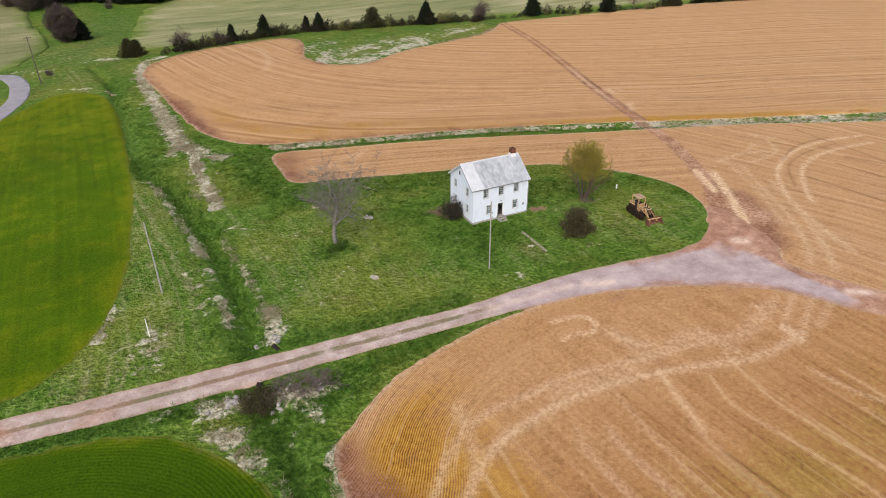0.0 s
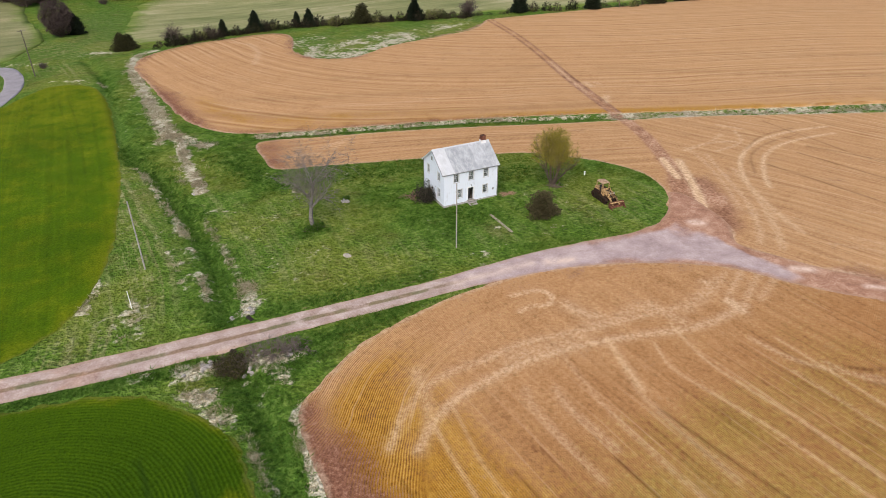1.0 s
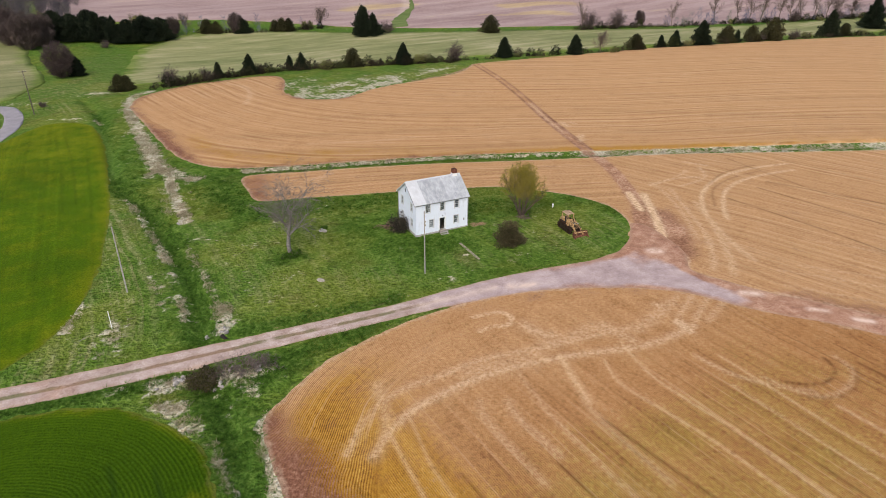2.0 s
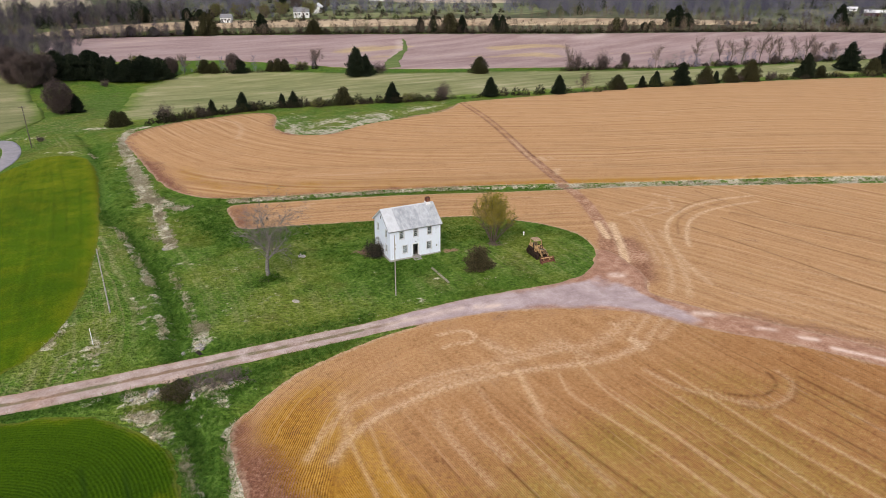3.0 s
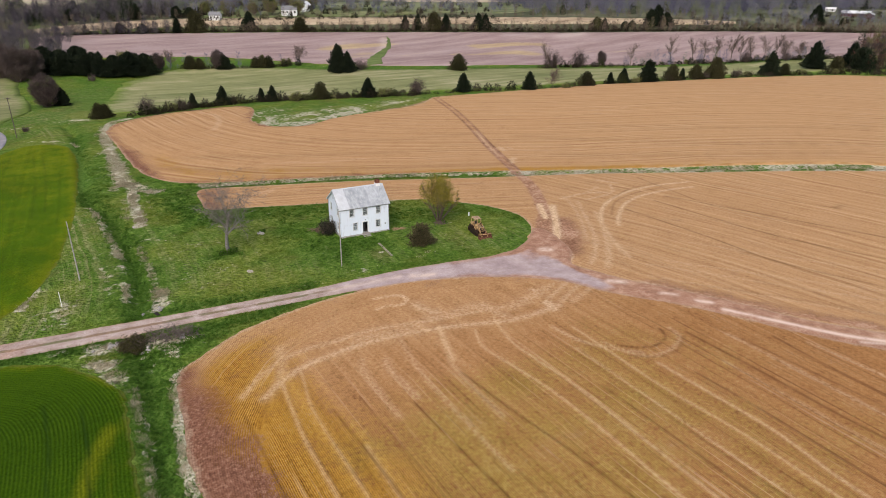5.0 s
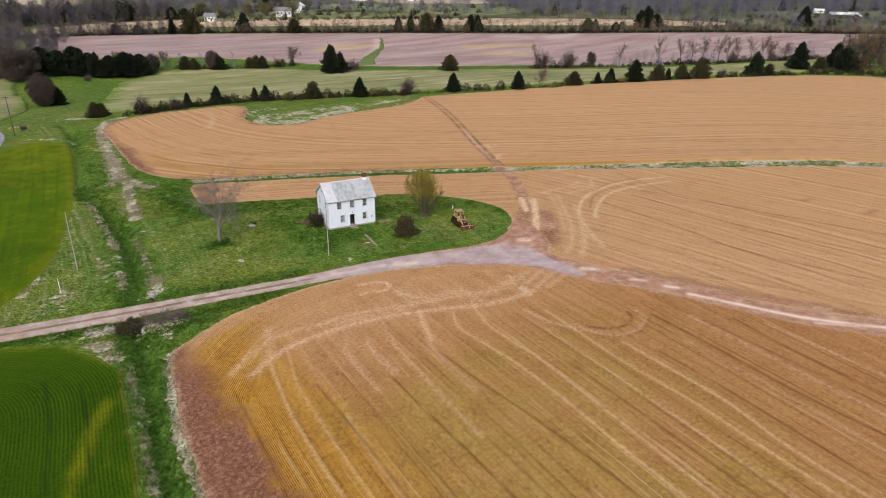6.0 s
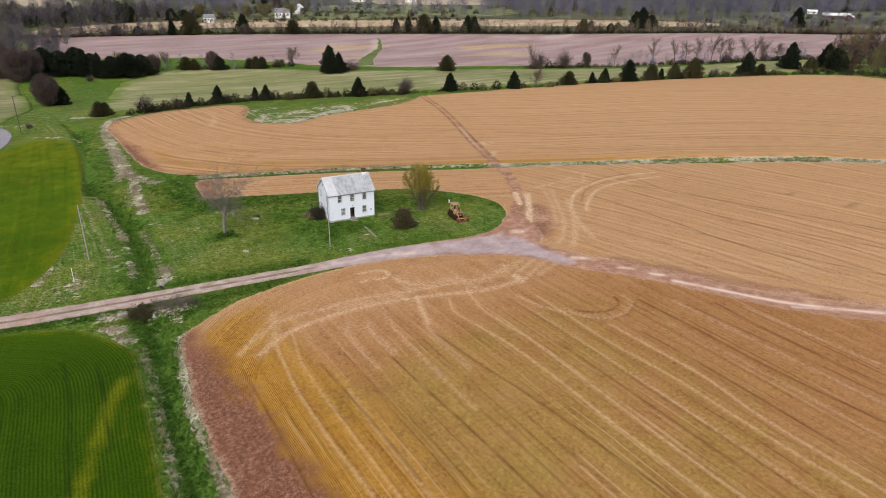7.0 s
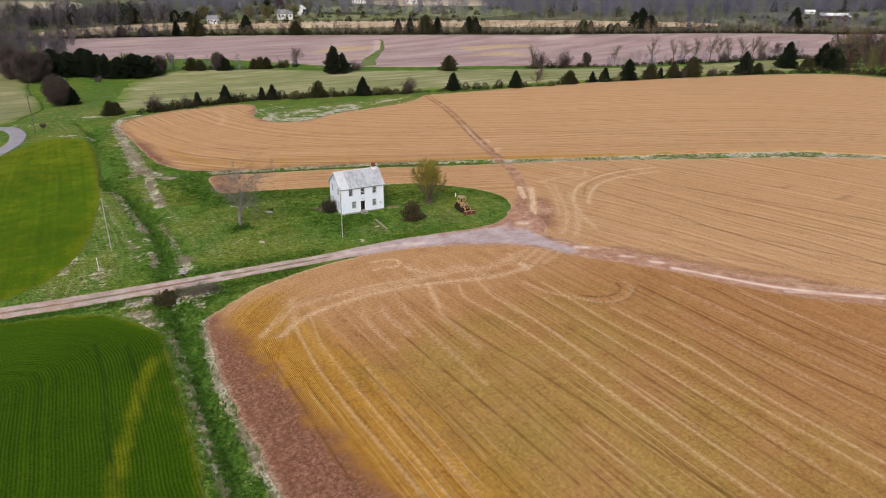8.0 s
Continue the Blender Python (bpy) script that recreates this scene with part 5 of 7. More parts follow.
# ============================================================ farmhouse
def wall_panel(length, low, high, thick, holes):
    """An upright wall along x with openings (x0, x1, z0, z1) right through it."""
    bm = bmesh.new()
    cx = sorted({0, length, *(v for h in holes for v in h[:2])})
    cz = sorted({low, high, *(v for h in holes for v in h[2:])})
    solid = lambda i, j: 0 <= i < len(cx) - 1 and 0 <= j < len(cz) - 1 and not any(h[0] - 1e-6 < (cx[i] + cx[i + 1]) / 2 < h[1] + 1e-6 and h[2] < (cz[j] + cz[j + 1]) / 2 < h[3] for h in holes)
    vs = {}

    def v(i, j, y):
        if (i, j, y) not in vs:
            vs[i, j, y] = bm.verts.new((cx[i], y, cz[j]))
        return vs[i, j, y]

    for i in range(len(cx) - 1):
        for j in range(len(cz) - 1):
            if not solid(i, j):
                continue
            bm.faces.new([v(i, j, 0), v(i + 1, j, 0), v(i + 1, j + 1, 0), v(i, j + 1, 0)])
            bm.faces.new([v(i, j, thick), v(i, j + 1, thick), v(i + 1, j + 1, thick), v(i + 1, j, thick)])
            for (di, dj), (a, b) in {(-1, 0): ((i, j + 1), (i, j)), (1, 0): ((i + 1, j), (i + 1, j + 1)), (0, -1): ((i, j), (i + 1, j)), (0, 1): ((i + 1, j + 1), (i, j + 1))}.items():
                if not solid(i + di, j + dj):
                    bm.faces.new([v(*a, 0), v(*a, thick), v(*b, thick), v(*b, 0)])
    return bm


def window(house, m, w, h, boarded=False):
    """A sash window: frame, sill, two sashes with glazing bars, panes. m: the centre of its opening, x along the wall, y into the house."""
    win = thing("window", "", "", Matrix.Identity(4))
    win.parent, win.matrix_local = house, m
    bm = bmesh.new()
    for a in ((-w / 2 - 0.09, -0.035, -h / 2, -w / 2 + 0.03, 0.12, h / 2), (w / 2 - 0.03, -0.035, -h / 2, w / 2 + 0.09, 0.12, h / 2), (-w / 2 - 0.09, -0.038, h / 2, w / 2 + 0.09, 0.12, h / 2 + 0.11)):
        box(bm, *a)
    part("frame", bm, FRAME_WOOD, win)
    bm = bmesh.new()
    box(bm, -w / 2 - 0.12, -0.08, -h / 2 - 0.07, w / 2 + 0.12, 0.1, -h / 2 - 0.002)
    part("sill", bm, FRAME_WOOD, win)
    for lo, hi, y in ((-h / 2, 0.02, 0.09), (0, h / 2, 0.05)):
        bm = bmesh.new()
        x0, x1 = -w / 2 + 0.03, w / 2 - 0.03
        for a in ((x0, y, lo, x0 + 0.04, y + 0.03, hi), (x1 - 0.04, y, lo, x1, y + 0.03, hi), (x0 + 0.04, y, lo, x1 - 0.04, y + 0.03, lo + 0.05), (x0 + 0.04, y, hi - 0.04, x1 - 0.04, y + 0.03, hi)):
            box(bm, *a)
        for k in (1, 2):
            c = x0 + (x1 - x0) * k / 3
            box(bm, c - 0.011, y + 0.004, lo + 0.05, c + 0.011, y + 0.026, hi - 0.04)
        c = (lo + hi) / 2
        box(bm, x0 + 0.04, y + 0.006, c - 0.011, x1 - 0.04, y + 0.024, c + 0.011)
        part("sash", bm, FRAME_WOOD, win)
        bm = bmesh.new()
        box(bm, x0 + 0.02, y + 0.012, lo + 0.02, x1 - 0.02, y + 0.018, hi - 0.02)
        part("pane", bm, GLASS, win).visible_shadow = False
    if boarded:
        bm = bmesh.new()
        box(bm, -w / 2 + 0.05, 0.16, -h / 2 + 0.02, w / 2 - 0.05, 0.18, h / 2 - 0.25)
        part("blind", bm, WHITE_WOOD, win, "drawn pale blind")
    return win


def farmhouse(m):
    L, W, H, F, TH, UP = 9.4, 7.3, 5.65, 0.35, 0.32, 2.62
    house = thing("farmhouse", "abandoned white two-storey farmhouse with weathered metal roof", "house", m)
    ww, wh = 0.82, 1.38
    zu, zl = 4.62, 1.92
    front = [(2.15, zu, 0), (4.75, zu, 0), (7.35, zu, 0), (2.75, zl, 1), (7.25, zl, 0)]
    door = (4.2, 5.2, 0.55, 2.62)
    holes = [(x - ww / 2, x + ww / 2, z - wh / 2, z + wh / 2) for x, z, _ in front] + [door]
    for name, length, hs, wm in (
        ("wall_front", L, holes, pose(0, 0, 0)),
        ("wall_back", L, [(x - ww / 2, x + ww / 2, z - wh / 2, z + wh / 2) for x in (2.2, 7.2) for z in (zu, zl)], pose(L, W, 0, 0, 0, 180)),
    ):
        bm = wall_panel(length, F, H, TH, hs)
        part(name, bm, WHITE_WALL, house).matrix_local = wm
    gx = (1.75, 5.55)
    for name, wm, far in (("wall_gable_west", pose(0, W, 0, 0, 0, -90), False), ("wall_gable_east", pose(L, 0, 0, 0, 0, 90), True)):
        hs = [] if far else [(x - ww / 2, x + ww / 2, z - wh / 2, z + wh / 2) for x in gx for z in (zu, zl)]
        bm = wall_panel(W - 2 * TH, F, H, TH, [(a - TH, b - TH, c, d) for a, b, c, d in hs])       # butts between the long walls
        part(name, bm, WHITE_WALL, house).matrix_local = wm @ pose(TH, 0.003, 0)
        bm = bmesh.new()
        if far:
            slab(bm, [(0, H), (W, H), (W / 2, H + UP)], 0.003, TH)
        else:
            a, b, c, d = 2.75, 3.25, H + 0.75, H + 1.45
            k = UP / (W / 2)
            slab(bm, [(0, H), (W, H), (W - (c - H) / k, c), ((c - H) / k, c)], 0.003, TH)
            slab(bm, [((c - H) / k, c), (a, c), (a, d), ((d - H) / k, d)], 0.003, TH)
            slab(bm, [(b, c), (W - (c - H) / k, c), (W - (d - H) / k, d), (b, d)], 0.003, TH)
            slab(bm, [((d - H) / k, d), (W - (d - H) / k, d), (W / 2, H + UP)], 0.003, TH)
        part("gable", bm, WHITE_WALL, house).matrix_local = wm
        if not far:
            for x in gx:
                for z in (zu, zl):
                    window(house, wm @ pose(x, 0, z), ww, wh)
            # solid dark panel in the attic opening, in place of the shade inside
            bm = bmesh.new()
            box(bm, 2.75, 0.06, H + 0.75, 3.25, 0.1, H + 1.45)
            part("attic_shutter", bm, DOOR_DARK, house, "dark panel for the shade inside the attic opening").matrix_local = wm
    for x, z, blind in front:
        window(house, pose(x, 0, z), ww, wh, bool(blind))
    # footing, floors
    bm = bmesh.new()
    box(bm, -0.05, -0.05, -0.7, L + 0.05, W + 0.05, F)
    part("footing", bm, FOOT_WALL, house, "exposed grey stone footing")
    for z in (F + 0.02, 2.95, H - 0.02):
        bm = bmesh.new()
        box(bm, TH + 0.005, TH + 0.005, z, L - TH - 0.005, W - TH - 0.005, z + 0.15)
        part("floor_boards", bm, DARK_IN, house)
    # front door, ajar
    dr = thing("front_door", "dark front door standing ajar", "", Matrix.Identity(4))
    dr.parent, dr.matrix_local = house, pose(0, 0, 0)
    bm = bmesh.new()
    for a in ((door[0] - 0.12, -0.04, door[2], door[0] + 0.02, 0.16, door[3]), (door[1] - 0.02, -0.04, door[2], door[1] + 0.12, 0.16, door[3]), (door[0] - 0.12, -0.043, door[3], door[1] + 0.12, 0.16, door[3] + 0.13)):
        box(bm, *a)
    part("door_frame", bm, WHITE_WOOD, dr)
    bm = bmesh.new()
    box(bm, 0, 0, 0, 0.92, 0.045, 2.0)
    for px in (0.1, 0.51):
        for z0, z1 in ((0.15, 0.85), (1.0, 1.85)):
            box(bm, px, -0.012, z0, px + 0.31, 0.0, z1)
    part("door_leaf", bm, DOOR_DARK, dr).matrix_local = pose(door[0] + 0.03, 0.2, door[2] + 0.03, 0, 0, 38)
    bm = bmesh.new()
    box(bm, door[0] + 0.02, -0.1, F + 0.05, door[1] - 0.02, 0.3, door[2])
    part("door_sill", bm, CONCRETE, dr)
    bm = bmesh.new()
    box(bm, door[0] + 0.02, 0.06, door[3] - 0.32, door[1] - 0.02, 0.1, door[3])
    part("transom", bm, GLASS, dr)
    # roof: two slopes of ribbed metal, the strip over one end newer
    k = math.hypot(UP, W / 2)
    over_e, over_g = 0.34, 0.3
    ang = math.degrees(math.atan2(UP, W / 2))
    for side in (0, 1):
        base = pose(L / 2, W / 2, H + UP + 0.16) @ pose(0, 0, 0, 0, 0, 180 * side) @ pose(0, 0, 0, ang, 0, 0)
        for name, x0, x1, mat, lab in (("roof_slope", -L / 2 + 1.75, L / 2 + over_g, ROOF_OLD, "grey stain-streaked metal roofing"), ("roof_strip", -L / 2 - over_g, -L / 2 + 1.75, ROOF_NEW, "brighter strip of metal roofing")):
            if side:
                x0, x1 = -x1, -x0
            bm = bmesh.new()
            box(bm, x0, -k - over_e, -0.05, x1, 0.02, 0.0)
            part(name, bm, mat, house, lab).matrix_local = base
            n = max(2, round((x1 - x0) / 0.61))
            for i in range(n + 1):
                bm = bmesh.new()
                c = x0 + (x1 - x0) * i / n
                box(bm, c - 0.02, -k - over_e, 0.0, c + 0.02, -0.02, 0.018)
                part("seam", bm, mat, house).matrix_local = base
        bm = bmesh.new()
        box(bm, -L / 2 - over_g, -k - over_e - 0.02, -0.21, L / 2 + over_g, -k - over_e + 0.02, -0.052)
        part("fascia", bm, GREY_TRIM, house, "grey weathered eaves board").matrix_local = base
        for sx in (-1, 1):
            bm = bmesh.new()
            c = sx * (L / 2 + over_g)
            box(bm, c - 0.02, -k - over_e + 0.03, -0.2, c + 0.02, -0.05, -0.052)
            part("bargeboard", bm, GREY_TRIM if sx < 0 else WHITE_WOOD, house).matrix_local = base
    bm = bmesh.new()
    slab(bm, [(-0.16, -0.10), (0, 0.03), (0.16, -0.10), (0.16, -0.06), (0, 0.07), (-0.16, -0.06)], -L / 2 - over_g, L / 2 + over_g)
    part("ridge_cap", bm, ROOF_NEW, house).matrix_local = pose(L / 2, W / 2, H + UP + 0.16, 0, 0, 90)
    # chimney of loose bricks
    ch = thing("chimney", "red brick chimney with white flashing", "", Matrix.Identity(4))
    ch.parent, ch.matrix_local = house, pose(L - 0.75, W / 2, H + UP - 0.35)
    bm = bmesh.new()
    box(bm, -0.40, -0.40, -0.3, 0.40, 0.40, 0.72)
    part("flashing", bm, WHITE_WOOD, ch, "white mortar flashing")
    brick = None
    for row in range(10):
        for s in range(4):
            for i in range(3):
                if brick is None:
                    bm = bmesh.new()
                    box(bm, -0.115, -0.05, 0, 0.115, 0.05, 0.064)
                    brick = part("brick", bm, BRICK, ch, bevel=0.005)
                    ob = brick
                else:
                    ob = new("brick", brick.data)
                    ob.parent = ch
                jog = 0.06 if row % 2 else -0.06
                ob.matrix_local = pose(0, 0, 0.72 + row * 0.075, 0, 0, 90 * s) @ pose(-0.24 + 0.245 * i + jog * 0.5, -0.31, 0, 0, 0, (row * 37 + i * 13) % 5 - 2)
    bm = bmesh.new()
    box(bm, -0.27, -0.27, 0.70, 0.27, 0.27, 1.36)
    part("flue", bm, STEEL_DARK, ch)
    # steps, downpipe, meter box
    for i in range(3):
        bm = bmesh.new()
        box(bm, door[0] - 0.2, -0.50 - 0.40 * i, 0.46 - 0.18 * i, door[1] + 0.2, -0.06 - 0.40 * i, 0.52 - 0.18 * i)
        box(bm, door[0] - 0.15, -0.46 - 0.40 * i, -0.3, door[0] - 0.08, -0.10 - 0.40 * i, 0.455 - 0.18 * i)
        box(bm, door[1] + 0.08, -0.46 - 0.40 * i, -0.3, door[1] + 0.15, -0.10 - 0.40 * i, 0.455 - 0.18 * i)
        part("step", bm, WOOD_GREY, house, "weathered wooden step", bevel=0.01)
    for x, y in ((-0.06, W - 0.06), (L + 0.06, -0.05)):
        bm = bmesh.new()
        rod(bm, (x, y, 0), (x, y, H - 0.1), 0.045)
        part("downpipe", bm, GREY_TRIM, house)
    bm = bmesh.new()
    box(bm, 8.55, -0.11, 1.5, 8.8, -0.002, 1.85)
    part("meter_box", bm, GREY_TRIM, house, bevel=0.02)
    bm = bmesh.new()
    rod(bm, (4.7, -0.02, 3.12), (4.7, -0.22, 3.05), 0.07, 0.1)
    part("porch_lamp", bm, GREY_TRIM, house)
    return house


HX, HY, HT = 48.45, 73.0, -5.0
farmhouse(pose(HX, HY, gz(52, 75) + 0.0, 0, 0, HT))

# concrete path from the steps
walkway = thing("garden_path", "sunken row of pale concrete path slabs", "path", pose(0, 0, 0))
for i in range(7):
    px, py = 53.1 - 0.1 * i, 66.6 - 0.95 * i
    bm = bmesh.new()
    box(bm, -0.22, -0.43, -0.1, 0.22, 0.43, 0.04)
    part("path_slab", bm, PATH_STONE, walkway, bevel=0.02).matrix_local = pose(px, py, gz(px, py), random.uniform(-2, 2), random.uniform(-2, 2), -4 + random.uniform(-3, 3))


# ============================================================ crawler loader
def crawler_loader(m):
    t = thing("crawler_loader", "rusty yellow crawler loader parked on the grass", "loader", m)
    for s in (-1, 1):
        tr = thing("track", "", "", Matrix.Identity(4))
        tr.parent, tr.matrix_local = t, pose(0, 0.86 * s, 0)
        bm = bmesh.new()
        out = []
        for c, r, a0, a1 in ((-1.45, 0.40, 90, 270), (1.1, 0.40, 270, 450)):
            out += [(c + r * math.cos(radians(a)), 0.42 + r * math.sin(radians(a))) for a in np.linspace(a0, a1, 9)]
        slab(bm, out, -0.19, 0.19)
        part("track_belt", bm, STEEL_DARK, tr)
        for i in range(26):
            u = i / 26 * (2 * 2.55 + 2 * math.pi * 0.40)
            if u < 2.55:
                p, a = (-1.45 + u, 0.83), 0
            elif u < 2.55 + math.pi * 0.4:
                q = (u - 2.55) / 0.4
                p, a = (1.1 + 0.41 * math.sin(q), 0.42 + 0.41 * math.cos(q)), q
            elif u < 5.1 + math.pi * 0.4:
                p, a = (1.1 - (u - 2.55 - math.pi * 0.4), 0.01), math.pi
            else:
                q = (u - 5.1 - math.pi * 0.4) / 0.4
                p, a = (-1.45 - 0.41 * math.sin(q), 0.42 - 0.41 * math.cos(q)), math.pi + q
            bm = bmesh.new()
            box(bm, -0.07, -0.22, -0.01, 0.07, 0.22, 0.025)
            box(bm, -0.015, -0.22, 0.025, 0.015, 0.22, 0.06)
            part("track_shoe", bm, RUST, tr).matrix_local = pose(p[0], 0, p[1], 0, math.degrees(a), 0)
        for c, r in ((-1.45, 0.33), (1.1, 0.33), (-0.6, 0.14), (-0.1, 0.14), (0.4, 0.14)):
            bm = bmesh.new()
            z = 0.42 if r > 0.2 else 0.24
            rod(bm, (c, -0.205 * 1.05, z), (c, 0.205 * 1.05, z), r, sides=16)
            part("track_wheel", bm, RUST, tr)
    bm = bmesh.new()
    box(bm, -1.75, -0.62, 0.45, 1.25, 0.62, 0.85)
    part("chassis", bm, RUST, t, bevel=0.03)
    bm = bmesh.new()
    box(bm, 0.05, -0.42, 0.85, 1.55, 0.42, 1.62)
    part("hood", bm, YELLOW, t, "faded yellow engine hood", bevel=0.06)
    # dark plates on the solid hood stand in for shaded openings
    for s in (-1, 1):
        bm = bmesh.new()
        box(bm, 0.25, 0.42 * s - 0.01, 0.92, 1.35, 0.42 * s + 0.01, 1.36)
        part("engine_side", bm, STEEL_DARK, t, "dark plate for the shade of an engine bay")
    for i in range(3):
        bm = bmesh.new()
        box(bm, 0.35 + 0.42 * i, -0.30, 1.62, 0.52 + 0.42 * i, 0.30, 1.64)
        part("hood_slot", bm, STEEL_DARK, t)
    bm = bmesh.new()
    box(bm, 1.56, -0.38, 0.9, 1.62, 0.38, 1.55)
    part("radiator_grille", bm, STEEL_DARK, t)
    for i in range(7):
        bm = bmesh.new()
        box(bm, 1.62, -0.37, 0.95 + 0.085 * i, 1.64, 0.37, 0.985 + 0.085 * i)
        part("grille_bar", bm, YELLOW, t)
    for x, h, r in ((0.95, 0.75, 0.05), (0.55, 0.45, 0.08)):
        bm = bmesh.new()
        rod(bm, (x, 0.15, 1.6), (x, 0.15, 1.6 + h), r)
        part("exhaust_stack", bm, RUST, t)
    bm = bmesh.new()
    box(bm, -1.8, -0.62, 0.85, -1.15, 0.62, 1.55)
    part("fuel_tank", bm, YELLOW, t, bevel=0.06)
    bm = bmesh.new()
    box(bm, -1.15, -0.95, 0.86, 0.05, 0.95, 0.96)
    part("platform", bm, STEEL_DARK, t)
    for s in (-1, 1):
        bm = bmesh.new()
        box(bm, -1.5, 0.66 * s - 0.0, 0.90, -0.2, 1.02 * s, 1.28) if s > 0 else box(bm, -1.5, -1.02, 0.90, -0.2, -0.66, 1.28)
        part("side_tank", bm, RUST, t, bevel=0.05)
    bm = bmesh.new()
    box(bm, -1.05, -0.28, 1.0, -0.5, 0.28, 1.3)
    box(bm, -1.12, -0.28, 1.28, -0.98, 0.28, 1.85)
    part("operator_seat", bm, RUBBER, t, bevel=0.05)
    bm = bmesh.new()
    box(bm, -0.12, -0.36, 0.95, 0.04, 0.36, 1.75)
    part("dashboard", bm, YELLOW, t, bevel=0.03)
    for y in (-0.2, 0.0, 0.2):
        bm = bmesh.new()
        rod(bm, (-0.28, y, 0.95), (-0.36, y, 1.6), 0.015)
        part("lever", bm, STEEL_DARK, t)
    for x in (-1.38, -0.12):
        for y in (-0.6, 0.6):
            bm = bmesh.new()
            box(bm, x - 0.05, y - 0.05, 0.9, x + 0.05, y + 0.05, 2.5)
            part("canopy_post", bm, YELLOW, t)
    bm = bmesh.new()
    box(bm, -1.45, -0.68, 2.5, -0.05, 0.68, 2.57)
    part("canopy_roof", bm, CANOPY, t, "sun-bleached tan canopy roof", bevel=0.03)
    for s in (-1, 1):
        bm = bmesh.new()
        slab(bm, [(0.1, 1.55), (0.35, 1.75), (1.9, 1.25), (2.75, 0.45), (2.6, 0.3), (1.75, 0.95), (0.2, 1.35)], 0.56 * s - 0.05, 0.56 * s + 0.05)
        part("lift_arm", bm, YELLOW, t)
        bm = bmesh.new()
        box(bm, 0.0, 0.56 * s - 0.09, 0.8, 0.4, 0.56 * s + 0.09, 1.8)
        part("arm_tower", bm, YELLOW, t, bevel=0.03)
        bm = bmesh.new()
        rod(bm, (0.55, 0.56 * s, 0.8), (1.6, 0.56 * s, 1.15), 0.06)
        rod(bm, (1.6, 0.56 * s, 1.15), (1.85, 0.56 * s, 1.22), 0.035)
        part("lift_ram", bm, STEEL_DARK, t)
        bm = bmesh.new()
        rod(bm, (1.3, 0.36 * s, 1.6), (2.1, 0.36 * s, 1.35), 0.055)
        rod(bm, (2.1, 0.36 * s, 1.35), (2.6, 0.36 * s, 0.85), 0.035)
        part("tilt_ram", bm, STEEL_DARK, t)
    bk = thing("bucket", "rust-red loader bucket with teeth", "", Matrix.Identity(4))
    bk.parent, bk.matrix_local = t, pose(2.55, 0, 0.05)
    shape = [(0.0, 0.95), (-0.12, 0.5), (0.0, 0.1), (0.22, 0.0), (1.05, 0.0), (1.05, 0.035), (0.25, 0.05), (0.05, 0.16), (-0.06, 0.5), (0.06, 0.94)]
    bm = bmesh.new()
    slab(bm, shape, -1.22, 1.22)
    part("bucket_shell", bm, BUCKET, bk)
    for s in (-1, 1):
        bm = bmesh.new()
        slab(bm, [(0.0, 0.93), (-0.1, 0.5), (0.02, 0.12), (0.24, 0.04), (0.98, 0.04), (0.5, 0.45), (0.2, 0.93)], 1.2 * s - 0.02, 1.2 * s + 0.02)
        part("bucket_side", bm, BUCKET, bk)
    for i in range(6):
        bm = bmesh.new()
        y = -1.1 + 0.44 * i
        slab(bm, [(0.95, 0.06), (0.95, -0.02), (1.32, -0.02), (1.28, 0.02)], y - 0.06, y + 0.06)
        part("tooth", bm, PALE_STONE, bk, "worn bright bucket tooth")
    bm = bmesh.new()
    box(bm, 0.0, -1.1, 0.80, 0.32, 1.1, 0.84)
    part("spill_guard", bm, YELLOW, bk, "worn yellow spill guard")
    for s in (-1, 1):
        bm = bmesh.new()
        rod(bm, (1.5, 0.3 * s, 1.72), (1.58, 0.3 * s, 1.72), 0.09)
        part("headlamp", bm, GREY_TRIM, t)
    return t


crawler_loader(pose(71.0, 61.36, gz(71.0, 61.4), 0, 0, -100) @ Matrix.Diagonal((1.18, 1.02, 1.08, 1)))


# ============================================================ plants
def tube_arrays(segs, sides=5):
    """Tapered branches: rows of start, end and their radii."""
    s = np.array([[*p, *q, a, b] for p, q, a, b in segs])
    p, q, a, b = s[:, :3], s[:, 3:6], s[:, 6], s[:, 7]
    d = q - p
    d /= np.linalg.norm(d, axis=1)[:, None] + 1e-9
    u = np.cross(d, np.where(np.abs(d[:, 2:]) > 0.9, [[1.0, 0, 0]], [[0, 0, 1.0]]))
    u /= np.linalg.norm(u, axis=1)[:, None] + 1e-9
    w = np.cross(d, u)
    an = np.arange(sides) * 2 * math.pi / sides
    off = np.cos(an)[None, :, None] * u[:, None] + np.sin(an)[None, :, None] * w[:, None]
    v = np.concatenate([p[:, None] + off * a[:, None, None], q[:, None] + off * b[:, None, None]], 1).reshape(-1, 3)
    i = np.arange(sides)
    quad = np.stack([i, (i + 1) % sides, (i + 1) % sides + sides, i + sides], 1)
    f = (np.arange(len(s))[:, None, None] * 2 * sides + quad[None]).reshape(-1, 4)
    return v, f


def sliver_arrays(p, q, w):
    """Thin upright-turned triangles from p to q, for twigs and blades."""
    d = q - p
    side = np.cross(d, np.random.RandomState(len(p)).normal(size=d.shape))
    side /= np.linalg.norm(side, axis=1)[:, None] + 1e-9
    w = np.broadcast_to(w, (len(p),))[:, None]
    v = np.stack([p - side * w, p + side * w, q], 1).reshape(-1, 3)
    return v, np.arange(len(v)).reshape(-1, 3)


